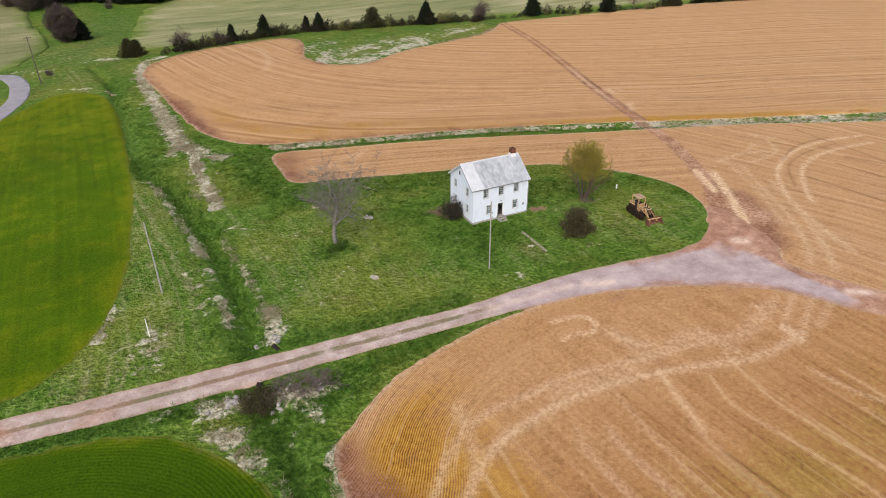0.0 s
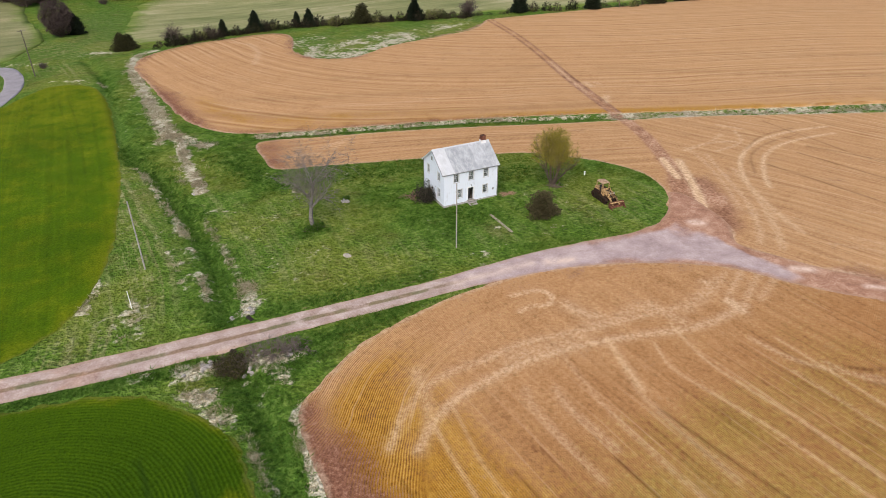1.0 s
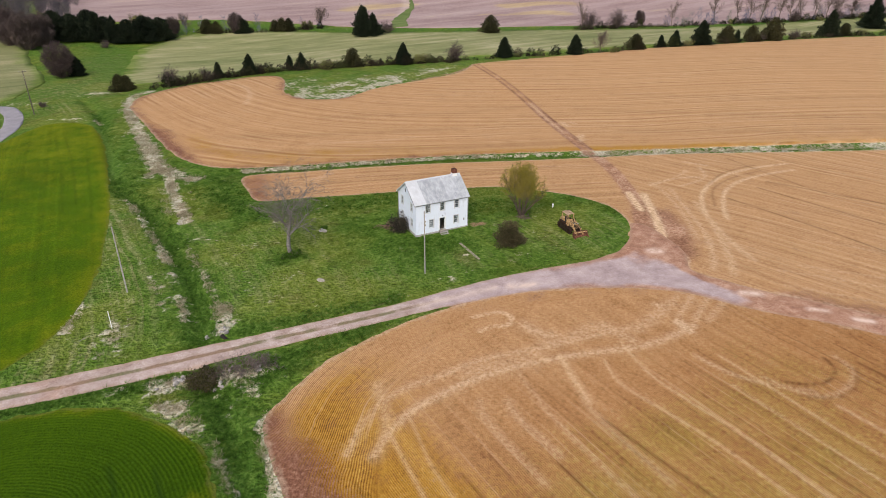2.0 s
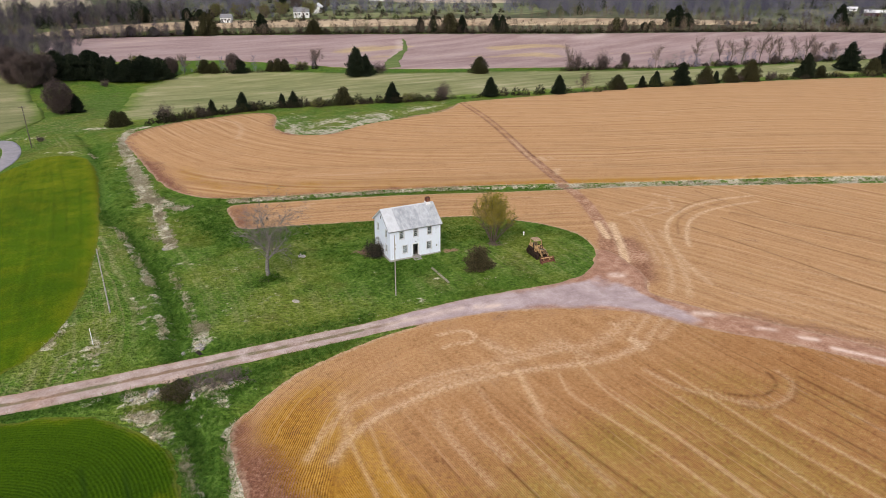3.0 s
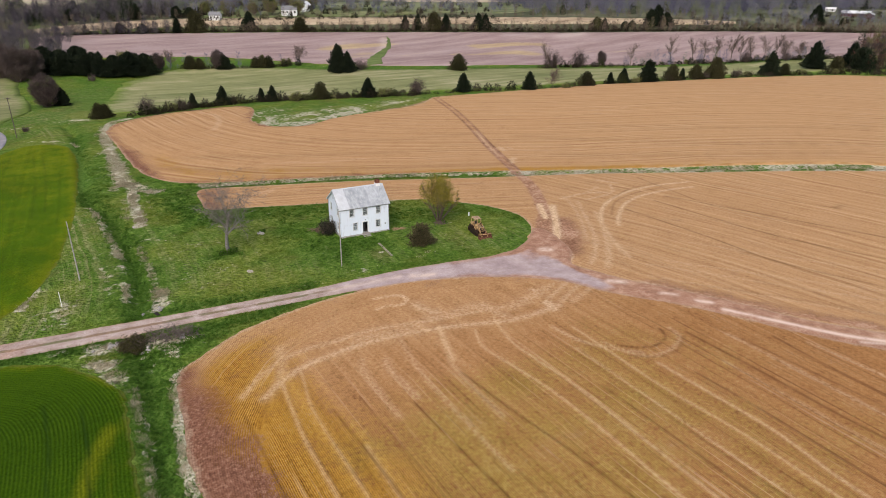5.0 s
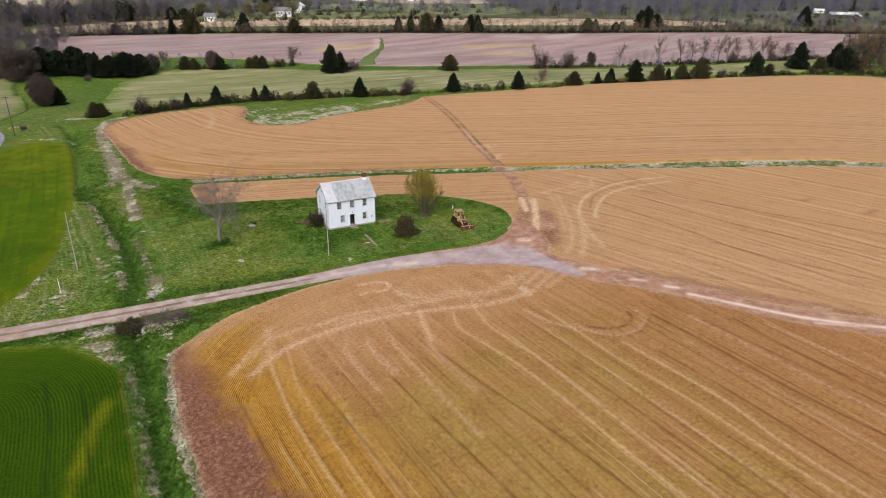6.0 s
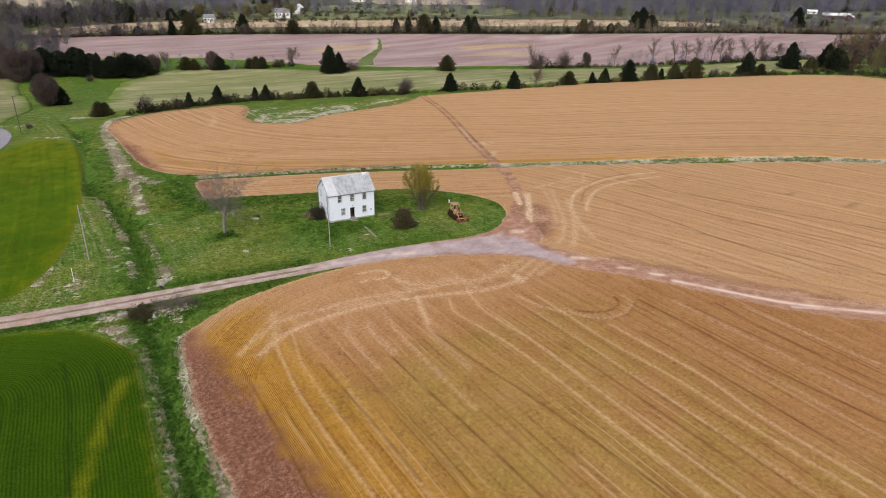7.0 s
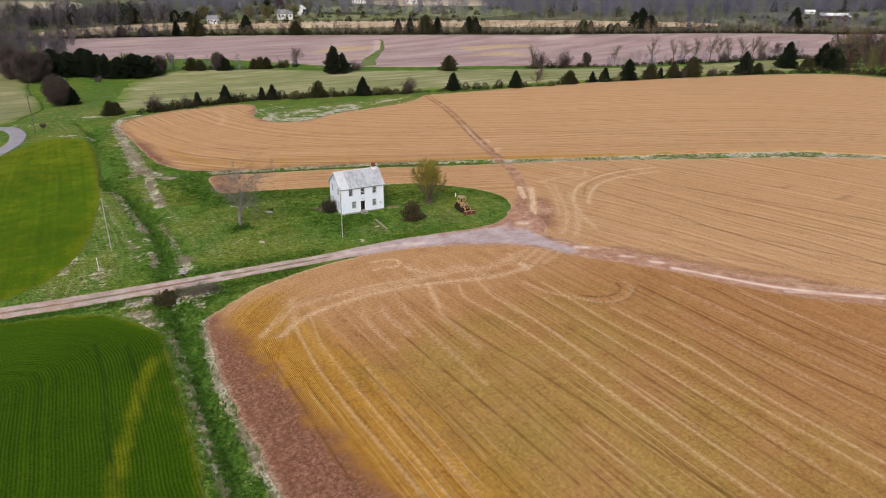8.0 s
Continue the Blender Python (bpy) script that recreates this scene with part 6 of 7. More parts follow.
def leaf_arrays(c, size, rng, out=None):
    """Small two-triangle leaves at places c."""
    n = len(c)
    a = rng.normal(size=(n, 3))
    a /= np.linalg.norm(a, axis=1)[:, None]
    b = np.cross(a, rng.normal(size=(n, 3)))
    b /= np.linalg.norm(b, axis=1)[:, None] + 1e-9
    s = (size * rng.uniform(0.6, 1.4, n))[:, None]
    v = np.stack([c - a * s, c + b * s * 0.55, c + a * s, c - b * s * 0.55], 1).reshape(-1, 3)
    return v, np.arange(len(v)).reshape(-1, 4)


def grow(rng, base, way, length, r, level, o, segs, twigs):
    """One branch and all that springs from it."""
    n = o["parts"][level]
    p, d = np.array(base, float), np.array(way, float)
    for i in range(n):
        d = d + rng.normal(0, o["wobble"], 3) + np.array([0, 0, o["rise"]])
        d /= np.linalg.norm(d)
        q = p + d * length / n
        if "inside" in o and level + i > 1 and not o["inside"](q):
            break
        ra, rb = r * (1 - 0.7 * i / n), r * (1 - 0.7 * (i + 1) / n)
        segs.append((p, q, ra, rb))
        if i >= o["clear"][level]:
            for _ in range(o["kids"][level]):
                s = rng.uniform()
                az, sp = rng.uniform(0, 2 * math.pi), radians(rng.uniform(*o["spread"]))
                u = np.cross(d, [0.3, 0.5, 0.81])
                u /= np.linalg.norm(u)
                w = np.cross(d, u)
                e = d * math.cos(sp) + (u * math.cos(az) + w * math.sin(az)) * math.sin(sp)
                c = p + (q - p) * s
                ln = length * rng.uniform(*o["shrink"])
                if level + 1 < o["levels"]:
                    grow(rng, c, e, ln, rb * 0.62, level + 1, o, segs, twigs)
                else:
                    tip = c + (e + np.array([0, 0, 0.15])) * ln
                    twigs.append((c, tip))
                    for _k in range(o.get("sprays", 2)):
                        f = c + (tip - c) * rng.uniform(0.2, 0.9)
                        twigs.append((f, f + (e + rng.normal(0, 0.55, 3)) * ln * 0.6))
        p = q
    twigs.append((p, p + d * length * 0.35))


def branch_tree(name, label, seed, o, stems, height, bark, twig, twig_w, leaf=None, leaves=0, leaf_size=0.1, category="tree", low=0.0, sides=3, dome=None):
    """A tree or shrub: trunk and limbs, fine twigs, and leaves along the outer twigs."""
    rng = np.random.RandomState(seed)
    stem_segs, twigs = [], []
    if dome:
        r, zc, rz = dome
        inside = lambda p: (p[0] ** 2 + p[1] ** 2) / r ** 2 + (p[2] - zc) ** 2 / rz ** 2 < rng.uniform(0.8, 1.1) or (p[2] < zc and math.hypot(p[0], p[1]) < 0.2 * r + 0.6 * r * p[2] / zc)
        o = dict(o, inside=inside)
    for k in range(stems):
        segs = []
        stem_segs.append(segs)
        az = 2 * math.pi * (k + rng.uniform(-0.3, 0.3)) / stems
        lean = o["lean"] * rng.uniform(*o.get("splay", (0.4, 1.1))) if stems > 1 else o["lean"] * 0.3
        way = np.array([math.cos(az) * math.sin(lean), math.sin(az) * math.sin(lean), math.cos(lean)])
        grow(rng, (0.25 * math.cos(az) * (stems > 1), 0.25 * math.sin(az) * (stems > 1), -0.15), way, height * (0.62 if stems == 1 else rng.uniform(0.6, 0.8)), o["girth"], 0, o, segs, twigs)
    if dome:
        twigs = [s for s in twigs if inside(s[1])]
    t = thing(name, label, category, Matrix.Identity(4))
    if 3 < stems < 12:      # a low thicket, its stems too thin to tell apart
        stem_segs = [sum(stem_segs, [])]
    for segs in stem_segs:
        v, f = tube_arrays(segs, sides)
        joined("trunk" if stems == 1 else "stem", mesh_of(name + "_wood", v, f, bark, True), t)
    tw = np.array(twigs)
    v, f = sliver_arrays(tw[:, 0], tw[:, 1], twig_w)
    joined("crown" if leaf is None else "twig_spray", mesh_of(name + "_twigs", v, f, twig), t)
    if leaf is not None:
        pick = rng.randint(0, len(tw), leaves)
        c = tw[pick, 0] + (tw[pick, 1] - tw[pick, 0]) * rng.uniform(0.3, 1.05, (leaves, 1)) + rng.normal(0, 0.12, (leaves, 3))
        c = c[c[:, 2] > low * height]
        v, f = leaf_arrays(c, leaf_size, rng)
        joined("crown", mesh_of(name + "_leaves", v, f, leaf), t)
    return t


def juniper_crown(seed, h, r, n, mat, shape=0.8, low=0.03, spray=0.045):
    """A dense evergreen crown: many small sprays about a cone with lobes and gaps."""
    rng = np.random.RandomState(seed)
    u = 1 - np.sqrt(rng.uniform(0, 1, n))
    u = np.clip(low + u * (1 - low), 0, 0.995)
    az = rng.uniform(0, 2 * math.pi, n)
    lobe = 1 + 0.26 * np.sin(3 * az + 7 * u + seed) + 0.18 * np.sin(5 * az - 13 * u + 2 * seed) + 0.16 * np.sin(27 * u + 2 * az + seed)
    prof = np.minimum(1, (u - low) * 9 + 0.55) * (1 - u) ** shape
    rad = r * prof * lobe * np.clip(rng.uniform(0.35, 1.08, n), 0, 1.05)
    c = np.stack([rad * np.cos(az), rad * np.sin(az), u * h], 1)
    outw = np.stack([np.cos(az), np.sin(az), 0.9 + 0 * az], 1) + rng.normal(0, 0.45, (n, 3))
    outw /= np.linalg.norm(outw, axis=1)[:, None]
    ln = h * spray * rng.uniform(0.5, 1.6, n)
    v1, f1 = sliver_arrays(c, c + outw * ln[:, None], ln * 0.30)
    outw2 = outw + rng.normal(0, 0.6, (n, 3))
    v2, f2 = sliver_arrays(c, c + outw2 * ln[:, None] * 0.9, ln * 0.28)
    return mesh_of("juniper_crown", np.concatenate([v1, v2]), np.concatenate([f1, f2 + len(v1)]), mat)


def juniper(seed, h, r, mat, n=6500, shape=0.8, label="dark green juniper tree in the hedgerow", name="juniper", category="tree"):
    t = thing(name, label, category, Matrix.Identity(4))
    bm = bmesh.new()
    rod(bm, (0, 0, -0.3), (0, 0, h * 0.8), 0.03 * h, 0.01, 7)
    part("trunk", bm, BARK_BROWN, t)
    joined("crown", juniper_crown(seed, h, r, n, mat, shape), t)
    return t


def at(x, y, turn=0.0, s=1.0, sz=None, sink=0.0):
    return pose(x, y, gz(x, y) - sink, 0, 0, turn) @ Matrix.Diagonal((s, s, sz or s, 1))


# ---- trees of the yard
o = dict(levels=3, parts=(6, 4, 3), kids=(2, 2, 2), clear=(2, 0, 0), spread=(30, 66), shrink=(0.42, 0.72), wobble=0.13, rise=0.06, lean=0.05, girth=0.25, sprays=10)
bare = branch_tree("bare_tree", "bare grey tree with spreading limbs in the yard", 17, o, 1, 10.2, BARK_YARD, TWIG_YARD, 0.011, sides=5)
bare.matrix_world = at(29.2, 79.6, 40, 1.6, 1.2)
o = dict(levels=3, parts=(6, 3, 2), kids=(3, 3, 3), clear=(2, 0, 0), spread=(14, 42), shrink=(0.20, 0.38), wobble=0.07, rise=0.03, lean=0.60, splay=(0.05, 1.15), girth=0.095, sprays=2)
gold = branch_tree("willow_tree", "multi-stemmed tree with sparse golden spring leaves", 23, o, 19, 13.2, BARK_BROWN, TWIG_GOLD, 0.007, LEAF_GOLD, 62000, 0.047, low=0.38, sides=4, dome=(4.4, 6.2, 4.9))
gold.matrix_world = at(68.2, 70.9, 0, 1.0, 0.90)
o = dict(levels=3, parts=(3, 3, 2), kids=(3, 3, 3), clear=(0, 0, 0), spread=(20, 60), shrink=(0.4, 0.75), wobble=0.2, rise=0.02, lean=0.9, girth=0.06, sprays=3)
juniper(79, 4.1, 2.5, SHRUB_BRONZE, 9000, 0.34, "dense dark bronze-green shrub below the tree", "yard_shrub", "shrub").matrix_world = at(59.4, 62.4, 20, 0.84, 0.98)
o2 = dict(o, lean=1.0)
bush = branch_tree("house_shrub", "dark tangled shrub against the gable wall", 37, o2, 9, 3.2, BARK_BROWN, TWIG_DARK, 0.014, JUNIPER, 4600, 0.12, "shrub")
bush.matrix_world = at(47.5, 76.9, 30, 0.60, 0.78)
bush = branch_tree("back_shrub", "bare reddish shrub behind the farmhouse", 39, o2, 8, 3.0, BARK_BROWN, TWIG_PURPLE, 0.02, None, 0, 0.1, "shrub")
bush.matrix_world = at(59.6, 82.5, 30, 1.0)
bush = branch_tree("road_shrub", "olive shrub beside the culvert", 41, o2, 10, 1.9, BARK_BROWN, TWIG_BROWN, 0.010, LEAF_DARK, 9000, 0.085, "shrub")
bush.matrix_world = at(9.7, 53.2, 10, 1.0, 1.05)
bush = branch_tree("bramble_patch", "low grey bramble thicket beside the road", 43, dict(o2, lean=1.2, kids=(2, 2, 2)), 7, 1.9, BARK_BROWN, TWIG_GREY, 0.012, None, 0, 0.1, "shrub")
bush.matrix_world = at(14.4, 52.6, 10, 1.15, 1.0)
copy_thing(bush, at(12.4, 53.3, 120, 0.9, 0.85))
copy_thing(bush, at(16.6, 52.4, 220, 0.9, 0.85))
bush = branch_tree("weed_clump", "low leafy weeds round the tree foot", 45, dict(o2, lean=1.2, kids=(2, 2, 2)), 7, 1.0, BARK_BROWN, TWIG_BROWN, 0.012, BLADE_LUSH, 2400, 0.10, "weeds")
bush.matrix_world = at(28.2, 77.6, 0, 1.0)
for x, y, s in ((29.9, 78.2, 0.8), (68.6, 69.7, 0.6), (37.2, 84.9, 0.6)):
    copy_thing(bush, at(x, y, x * 40, s))



def brush_pile(label, seed, n, r, h, mat, m):
    """A heap of cut branches, each stick a piece of its own."""
    t = thing("brush_pile", label, "brush pile", m)
    rng = np.random.RandomState(seed)
    for i in range(n):
        a, tilt, ln = rng.uniform(0, 360), rng.uniform(-22, 22), r * rng.uniform(0.7, 1.5)
        bm = bmesh.new()
        rod(bm, (-ln / 2, 0, 0), (ln * 0.1, rng.uniform(-0.12, 0.12), 0), 0.045 * rng.uniform(0.6, 1.3), 0.03, 5)
        rod(bm, (ln * 0.1, 0, 0), (ln / 2, rng.uniform(-0.3, 0.3), rng.uniform(-0.1, 0.2)), 0.03, 0.01, 5)
        part("branch", bm, mat, t).matrix_local = pose(rng.normal(0, r * 0.3), rng.normal(0, r * 0.3), 0.08 + h * rng.uniform(0, 1) * math.exp(-i / n), 0, tilt, a)
    return t


brush_pile("grey heap of cut branches at the tree foot", 91, 34, 1.7, 0.4, BARK_BROWN, at(67.9, 69.8))
brush_pile("russet heap of dead branches beside the shrub", 92, 34, 2.0, 0.8, RUSSET, at(46.4, 78.9))

# ---- hedgerow: junipers built a few times, then repeated
BIG = juniper(19, 9.5, 4.4, JUNIPER, 12000, 0.46, "broad dark evergreen in a clump")
KINDS = [juniper(3, 7.0, 2.5, JUNIPER), juniper(5, 6.0, 1.6, JUNIPER, 5000, 0.7), juniper(8, 5.2, 2.8, JUNIPER_BROWN, 6500, 0.5, "round bronze-green evergreen shrub in the hedgerow"), juniper(13, 8.5, 3.3, JUNIPER, 8000, 0.66)]
o = dict(levels=3, parts=(3, 3, 2), kids=(3, 2, 2), clear=(0, 0, 0), spread=(22, 55), shrink=(0.4, 0.7), wobble=0.15, rise=0.04, lean=0.7, girth=0.09, sprays=2)
SCRUB = branch_tree("hedge_shrub", "leafless grey-brown shrub in the hedgerow", 51, o, 7, 5.0, BARK_BROWN, TWIG_PURPLE, 0.028, None, 0, 0.1, "shrub")
SCRUB2 = branch_tree("hedge_bush", "olive budding bush in the hedgerow", 53, dict(o, lean=0.9, kids=(2, 2, 2)), 6, 3.6, BARK_BROWN, TWIG_BROWN, 0.025, LEAF_OLIVE, 2600, 0.11, "shrub")
o = dict(levels=3, parts=(6, 3, 2), kids=(3, 3, 3), clear=(2, 0, 0), spread=(18, 44), shrink=(0.26, 0.48), wobble=0.08, rise=0.05, lean=0.25, girth=0.2, sprays=4)
TALL = branch_tree("slender_tree", "tall slender leafless tree", 57, o, 1, 15.0, BARK_BROWN, TWIG_BROWN, 0.018)
TALL2 = branch_tree("field_tree", "gnarled leafless tree with wide crown", 59, dict(o, spread=(30, 65), shrink=(0.4, 0.62), clear=(1, 0, 0), parts=(4, 3, 3), kids=(3, 3, 3)), 1, 10.0, BARK_BROWN, TWIG_BROWN, 0.022)
o = dict(levels=3, parts=(4, 3, 3), kids=(4, 3, 3), clear=(1, 0, 0), spread=(25, 60), shrink=(0.38, 0.6), wobble=0.12, rise=0.05, lean=0.35, girth=0.22, sprays=6)
ROUND = branch_tree("budding_tree", "round purplish budding tree", 61, dict(o, clear=(0, 0, 0)), 3, 11.0, BARK_BROWN, TWIG_PURPLE, 0.032, dome=(4.0, 5.0, 5.4))
ROUND2 = branch_tree("spring_tree", "round tree in fresh yellow-green leaf", 63, o, 3, 10.0, BARK_BROWN, TWIG_BROWN, 0.04, LEAF_OLIVE, 7000, 0.20)
# kind, x, y, size
HEDGEROW = [
    (SCRUB, 37.8, 219.5, 1.15), (KINDS[1], 54.4, 224.5, 1.0), (SCRUB2, 46, 221, 0.9), (SCRUB, 49.5, 222.5, 0.75), (KINDS[0], 65.6, 226, 1.05),
    (SCRUB2, 72, 226.5, 0.8), (KINDS[1], 80.9, 227.5, 0.95), (KINDS[0], 84.5, 225, 0.85), (SCRUB2, 91.9, 220, 1.1), (KINDS[2], 102.6, 220, 1.25),
    (SCRUB2, 97, 222, 0.8), (SCRUB2, 107.5, 218.5, 0.75), (KINDS[1], 112.5, 216.5, 0.5), (KINDS[0], 120.2, 213, 1.15), (SCRUB2, 126, 210.5, 1.3),
    (SCRUB, 138.9, 206.5, 1.15), (KINDS[3], 158.1, 201, 0.9), (SCRUB2, 163, 199, 0.45), (KINDS[3], 182.5, 188, 0.92), (TALL2, 191, 183, 0.95),
    (SCRUB2, 196, 181, 0.8), (KINDS[2], 207.2, 180.5, 0.95), (KINDS[1], 218.2, 177.5, 0.95), (KINDS[0], 223.5, 175, 0.95), (KINDS[3], 234.2, 171, 1.25),
]
HEDGEROW_END = [
    (SCRUB2, 228, 172, 0.9), (KINDS[2], 246.3, 168.5, 1.0), (KINDS[1], 251, 167, 0.9), (KINDS[2], 258.1, 165.5, 0.9), (KINDS[2], 267.5, 162.5, 1.25),
    (SCRUB, 262, 164, 0.6), (SCRUB2, 287.7, 160, 1.0), (SCRUB, 281, 161, 0.7), (KINDS[0], 301.8, 158.5, 1.6), (SCRUB2, 317.3, 153, 1.0),
    (KINDS[2], 309, 156, 0.8), (KINDS[3], 348.7, 165.7, 1.7), (SCRUB2, 334.8, 147, 0.9), (KINDS[2], 341, 150, 1.1),
]
PASTURE_LINE = [
    (KINDS[3], 146, 305, 1.75), (KINDS[0], 151, 304, 1.7), (SCRUB, 160, 307.5, 1.1), (KINDS[2], 204.9, 278, 1.35), (TALL, 253.3, 262.8, 1.25),
    (SCRUB, 258, 262, 1.6), (TALL2, 136, 336, 1.3), (SCRUB2, 128, 338, 1.4), (KINDS[2], 115, 337, 0.95), (KINDS[2], 118, 335.5, 0.9),
    (KINDS[2], 111.5, 338, 0.8), (ROUND, 92.4, 341, 1.15), (BIG, 95, 339.5, 0.85), (KINDS[2], 78.9, 345.5, 1.1), (KINDS[2], 83, 344, 0.9),
    (TALL2, 70, 352, 1.1), (SCRUB, 274.7, 259, 1.6), (ROUND, 295.3, 263, 0.75), (TALL, 302.3, 246, 0.9), (TALL, 322.8, 234.8, 1.1),
    (TALL, 335.5, 230.8, 0.95), (TALL, 338.8, 226, 1.1), (TALL, 342.1, 221, 1.2), (TALL, 346.9, 213, 1.25), (TALL, 349, 208, 1.1),
]
PASTURE_LINE_END = [
    (TALL, 356.6, 208, 1.05), (TALL, 364.8, 205.4, 1.0), (TALL2, 376, 200, 1.3), (TALL, 371, 202, 1.0), (SCRUB2, 330, 229, 0.9),
    (SCRUB, 352, 207, 1.0), (SCRUB2, 362, 200, 0.9), (SCRUB, 372, 196, 1.0), (SCRUB2, 385, 190, 1.2), (TALL2, 384, 196, 1.2),
]
MEADOW_CLUMP = [
    (ROUND, 0.6, 330, 1.6), (BIG, 12, 350, 1.7), (BIG, 19, 353, 1.4), (BIG, 26.5, 352, 1.6), (BIG, 8, 343, 1.35),
    (KINDS[3], 35, 337, 1.4), (BIG, 41, 336, 1.55), (BIG, 48, 336, 1.7), (BIG, 55.3, 337, 1.5), (ROUND2, 46, 345, 1.1),
    (ROUND, 63, 347, 0.9), (BIG, 4, 355, 1.35), (BIG, 33, 351, 1.25), (BIG, 20, 344, 1.5), (KINDS[3], 29, 341, 1.6),
    (BIG, 52, 344, 1.2), (ROUND, -6, 340, 1.1), (ROUND, -7, 352, 1.6), (SCRUB, 30, 326, 0.6), (ROUND, 8.4, 264.5, 1.3),
    (KINDS[3], 13.6, 265.4, 0.95), (SCRUB, 0.2, 209, 0.34), (ROUND, 6.5, 335, 1.4), (BIG, 5, 345, 1.5), (KINDS[2], 22.3, 219.1, 0.75), (KINDS[2], 24.5, 219.5, 0.65), (SCRUB, 0, 350, 1.4),
]
FIELD_TOP = [
    (BIG, 63.4, 487, 1.0), (BIG, 77.1, 480, 0.95), (KINDS[3], 145.1, 462, 1.7), (KINDS[1], 245.8, 415, 1.9), (KINDS[1], 252.3, 408, 2.1),
    (KINDS[2], 262.4, 402, 1.9), (KINDS[0], 270, 398, 1.6), (KINDS[3], 291, 387, 1.5), (KINDS[3], 296, 385, 1.4), (KINDS[2], 371.5, 349, 1.5),
    (KINDS[0], 376, 346, 1.3), (BIG, 392, 341, 0.8), (BIG, 398, 340, 0.8), (KINDS[3], 414, 337, 1.7), (KINDS[3], 420, 336, 2.0),
    (BIG, 427, 333, 1.3), (KINDS[3], 530, 277, 1.9), (KINDS[1], 98, 472, 1.8), (KINDS[2], 110, 468, 2.0), (KINDS[2], 175, 440, 1.6),
]
VILLAGE_TREES = [
    (BIG, 365, 151, 1.6), (KINDS[3], 367, 157, 1.7),
    (ROUND2, 168, 524, 1.0), (ROUND2, 182, 522, 1.1), (ROUND2, 150, 536, 1.0), (ROUND2, 134, 545, 1.0), (ROUND2, 225, 545, 0.9),
    (KINDS[3], 190, 548, 1.6), (BIG, 112, 541, 1.15), (BIG, 121, 538, 1.2), (BIG, 129, 544, 1.0), (BIG, 62, 556, 1.1),
    (BIG, 40, 566, 1.2), (KINDS[3], 84, 549, 1.5), (ROUND2, 200, 512, 1.1), (TALL2, 160, 552, 1.4), (ROUND, 205, 560, 1.2),
]
PLANTED = HEDGEROW + HEDGEROW_END + PASTURE_LINE + PASTURE_LINE_END + MEADOW_CLUMP + FIELD_TOP + VILLAGE_TREES
seen = set()
for i, (k, x, y, s) in enumerate(PLANTED):
    turn = (i * 67) % 360
    sz = s * (0.9 + 0.2 * ((i * 31) % 10) / 10)
    if k.name in seen:
        copy_thing(k, at(x, y, turn, s, sz, 0.1))
    else:
        seen.add(k.name)
        k.matrix_world = at(x, y, turn, s, sz, 0.1)


# ============================================================ poles and posts
def utility_pole(m, h, r, arm, wood, label):
    t = thing("utility_pole", label, "pole", m)
    bm = bmesh.new()
    rod(bm, (0, 0, -0.8), (0, 0, h), r, r * 0.68, 10)
    part("shaft", bm, wood, t)
    for z in ((h - 0.3,) if arm else ()):
        bm = bmesh.new()
        box(bm, -arm / 2, -0.17, z - 0.06, arm / 2, -0.07, z + 0.06)
        part("crossarm", bm, wood, t)
        for x in (-arm / 2 + 0.1, arm / 2 - 0.1, 0.25):
            bm = bmesh.new()
            rod(bm, (x, -0.12, z + 0.06), (x, -0.12, z + 0.25), 0.04)
            part("insulator", bm, GREY_TRIM, t)
    for z, w in ((h - 1.5, 0.28), (h - 2.1, 0.22)):
        bm = bmesh.new()
        rod(bm, (0, -r * 0.6, z), (0, -r - w, z + 0.05), 0.03)
        part("bracket", bm, GREY_TRIM, t)
        bm = bmesh.new()
        rod(bm, (0, -r - w, z - 0.05), (0, -r - w, z + 0.2), 0.05)
        part("insulator", bm, PALE_STONE, t)
    return t


utility_pole(pose(43.35, 61.15, gz(43.3, 61.1)), 9.9, 0.10, 0, WOOD_GREY, "weathered grey utility pole before the farmhouse")
utility_pole(pose(5.25, 80.2, gz(5.2, 80.2)), 10.3, 0.12, 0, WOOD_GREY, "silvered wooden utility pole beside the ditch")
utility_pole(pose(-2.15, 200.5, gz(-2.1, 200.5)), 12.0, 0.16, 1.8, WOOD_DARK, "dark utility pole near the lane")
post = thing("marker_post", "slim white marker post in rough grass", "post", pose(2.15, 71.2, gz(2.1, 71.2)))
bm = bmesh.new()
rod(bm, (0, 0, -0.3), (0, 0, 2.55), 0.055, 0.05)
part("shaft", bm, WHITE_WOOD, post)
bm = bmesh.new()
rod(bm, (0, 0, 2.55), (0, 0, 2.62), 0.065, 0.04)
part("cap", bm, WHITE_WOOD, post)
post = thing("well_pipe", "short white capped well pipe on the lawn", "pipe", pose(75.2, 70.8, gz(75.2, 70.8)))
bm = bmesh.new()
rod(bm, (0, 0, -0.2), (0, 0, 0.55), 0.13, sides=12)
part("casing", bm, WHITE_WOOD, post)
bm = bmesh.new()
rod(bm, (0, 0, 0.55), (0, 0, 0.66), 0.16, 0.13, 12)
part("cap", bm, WHITE_WOOD, post)


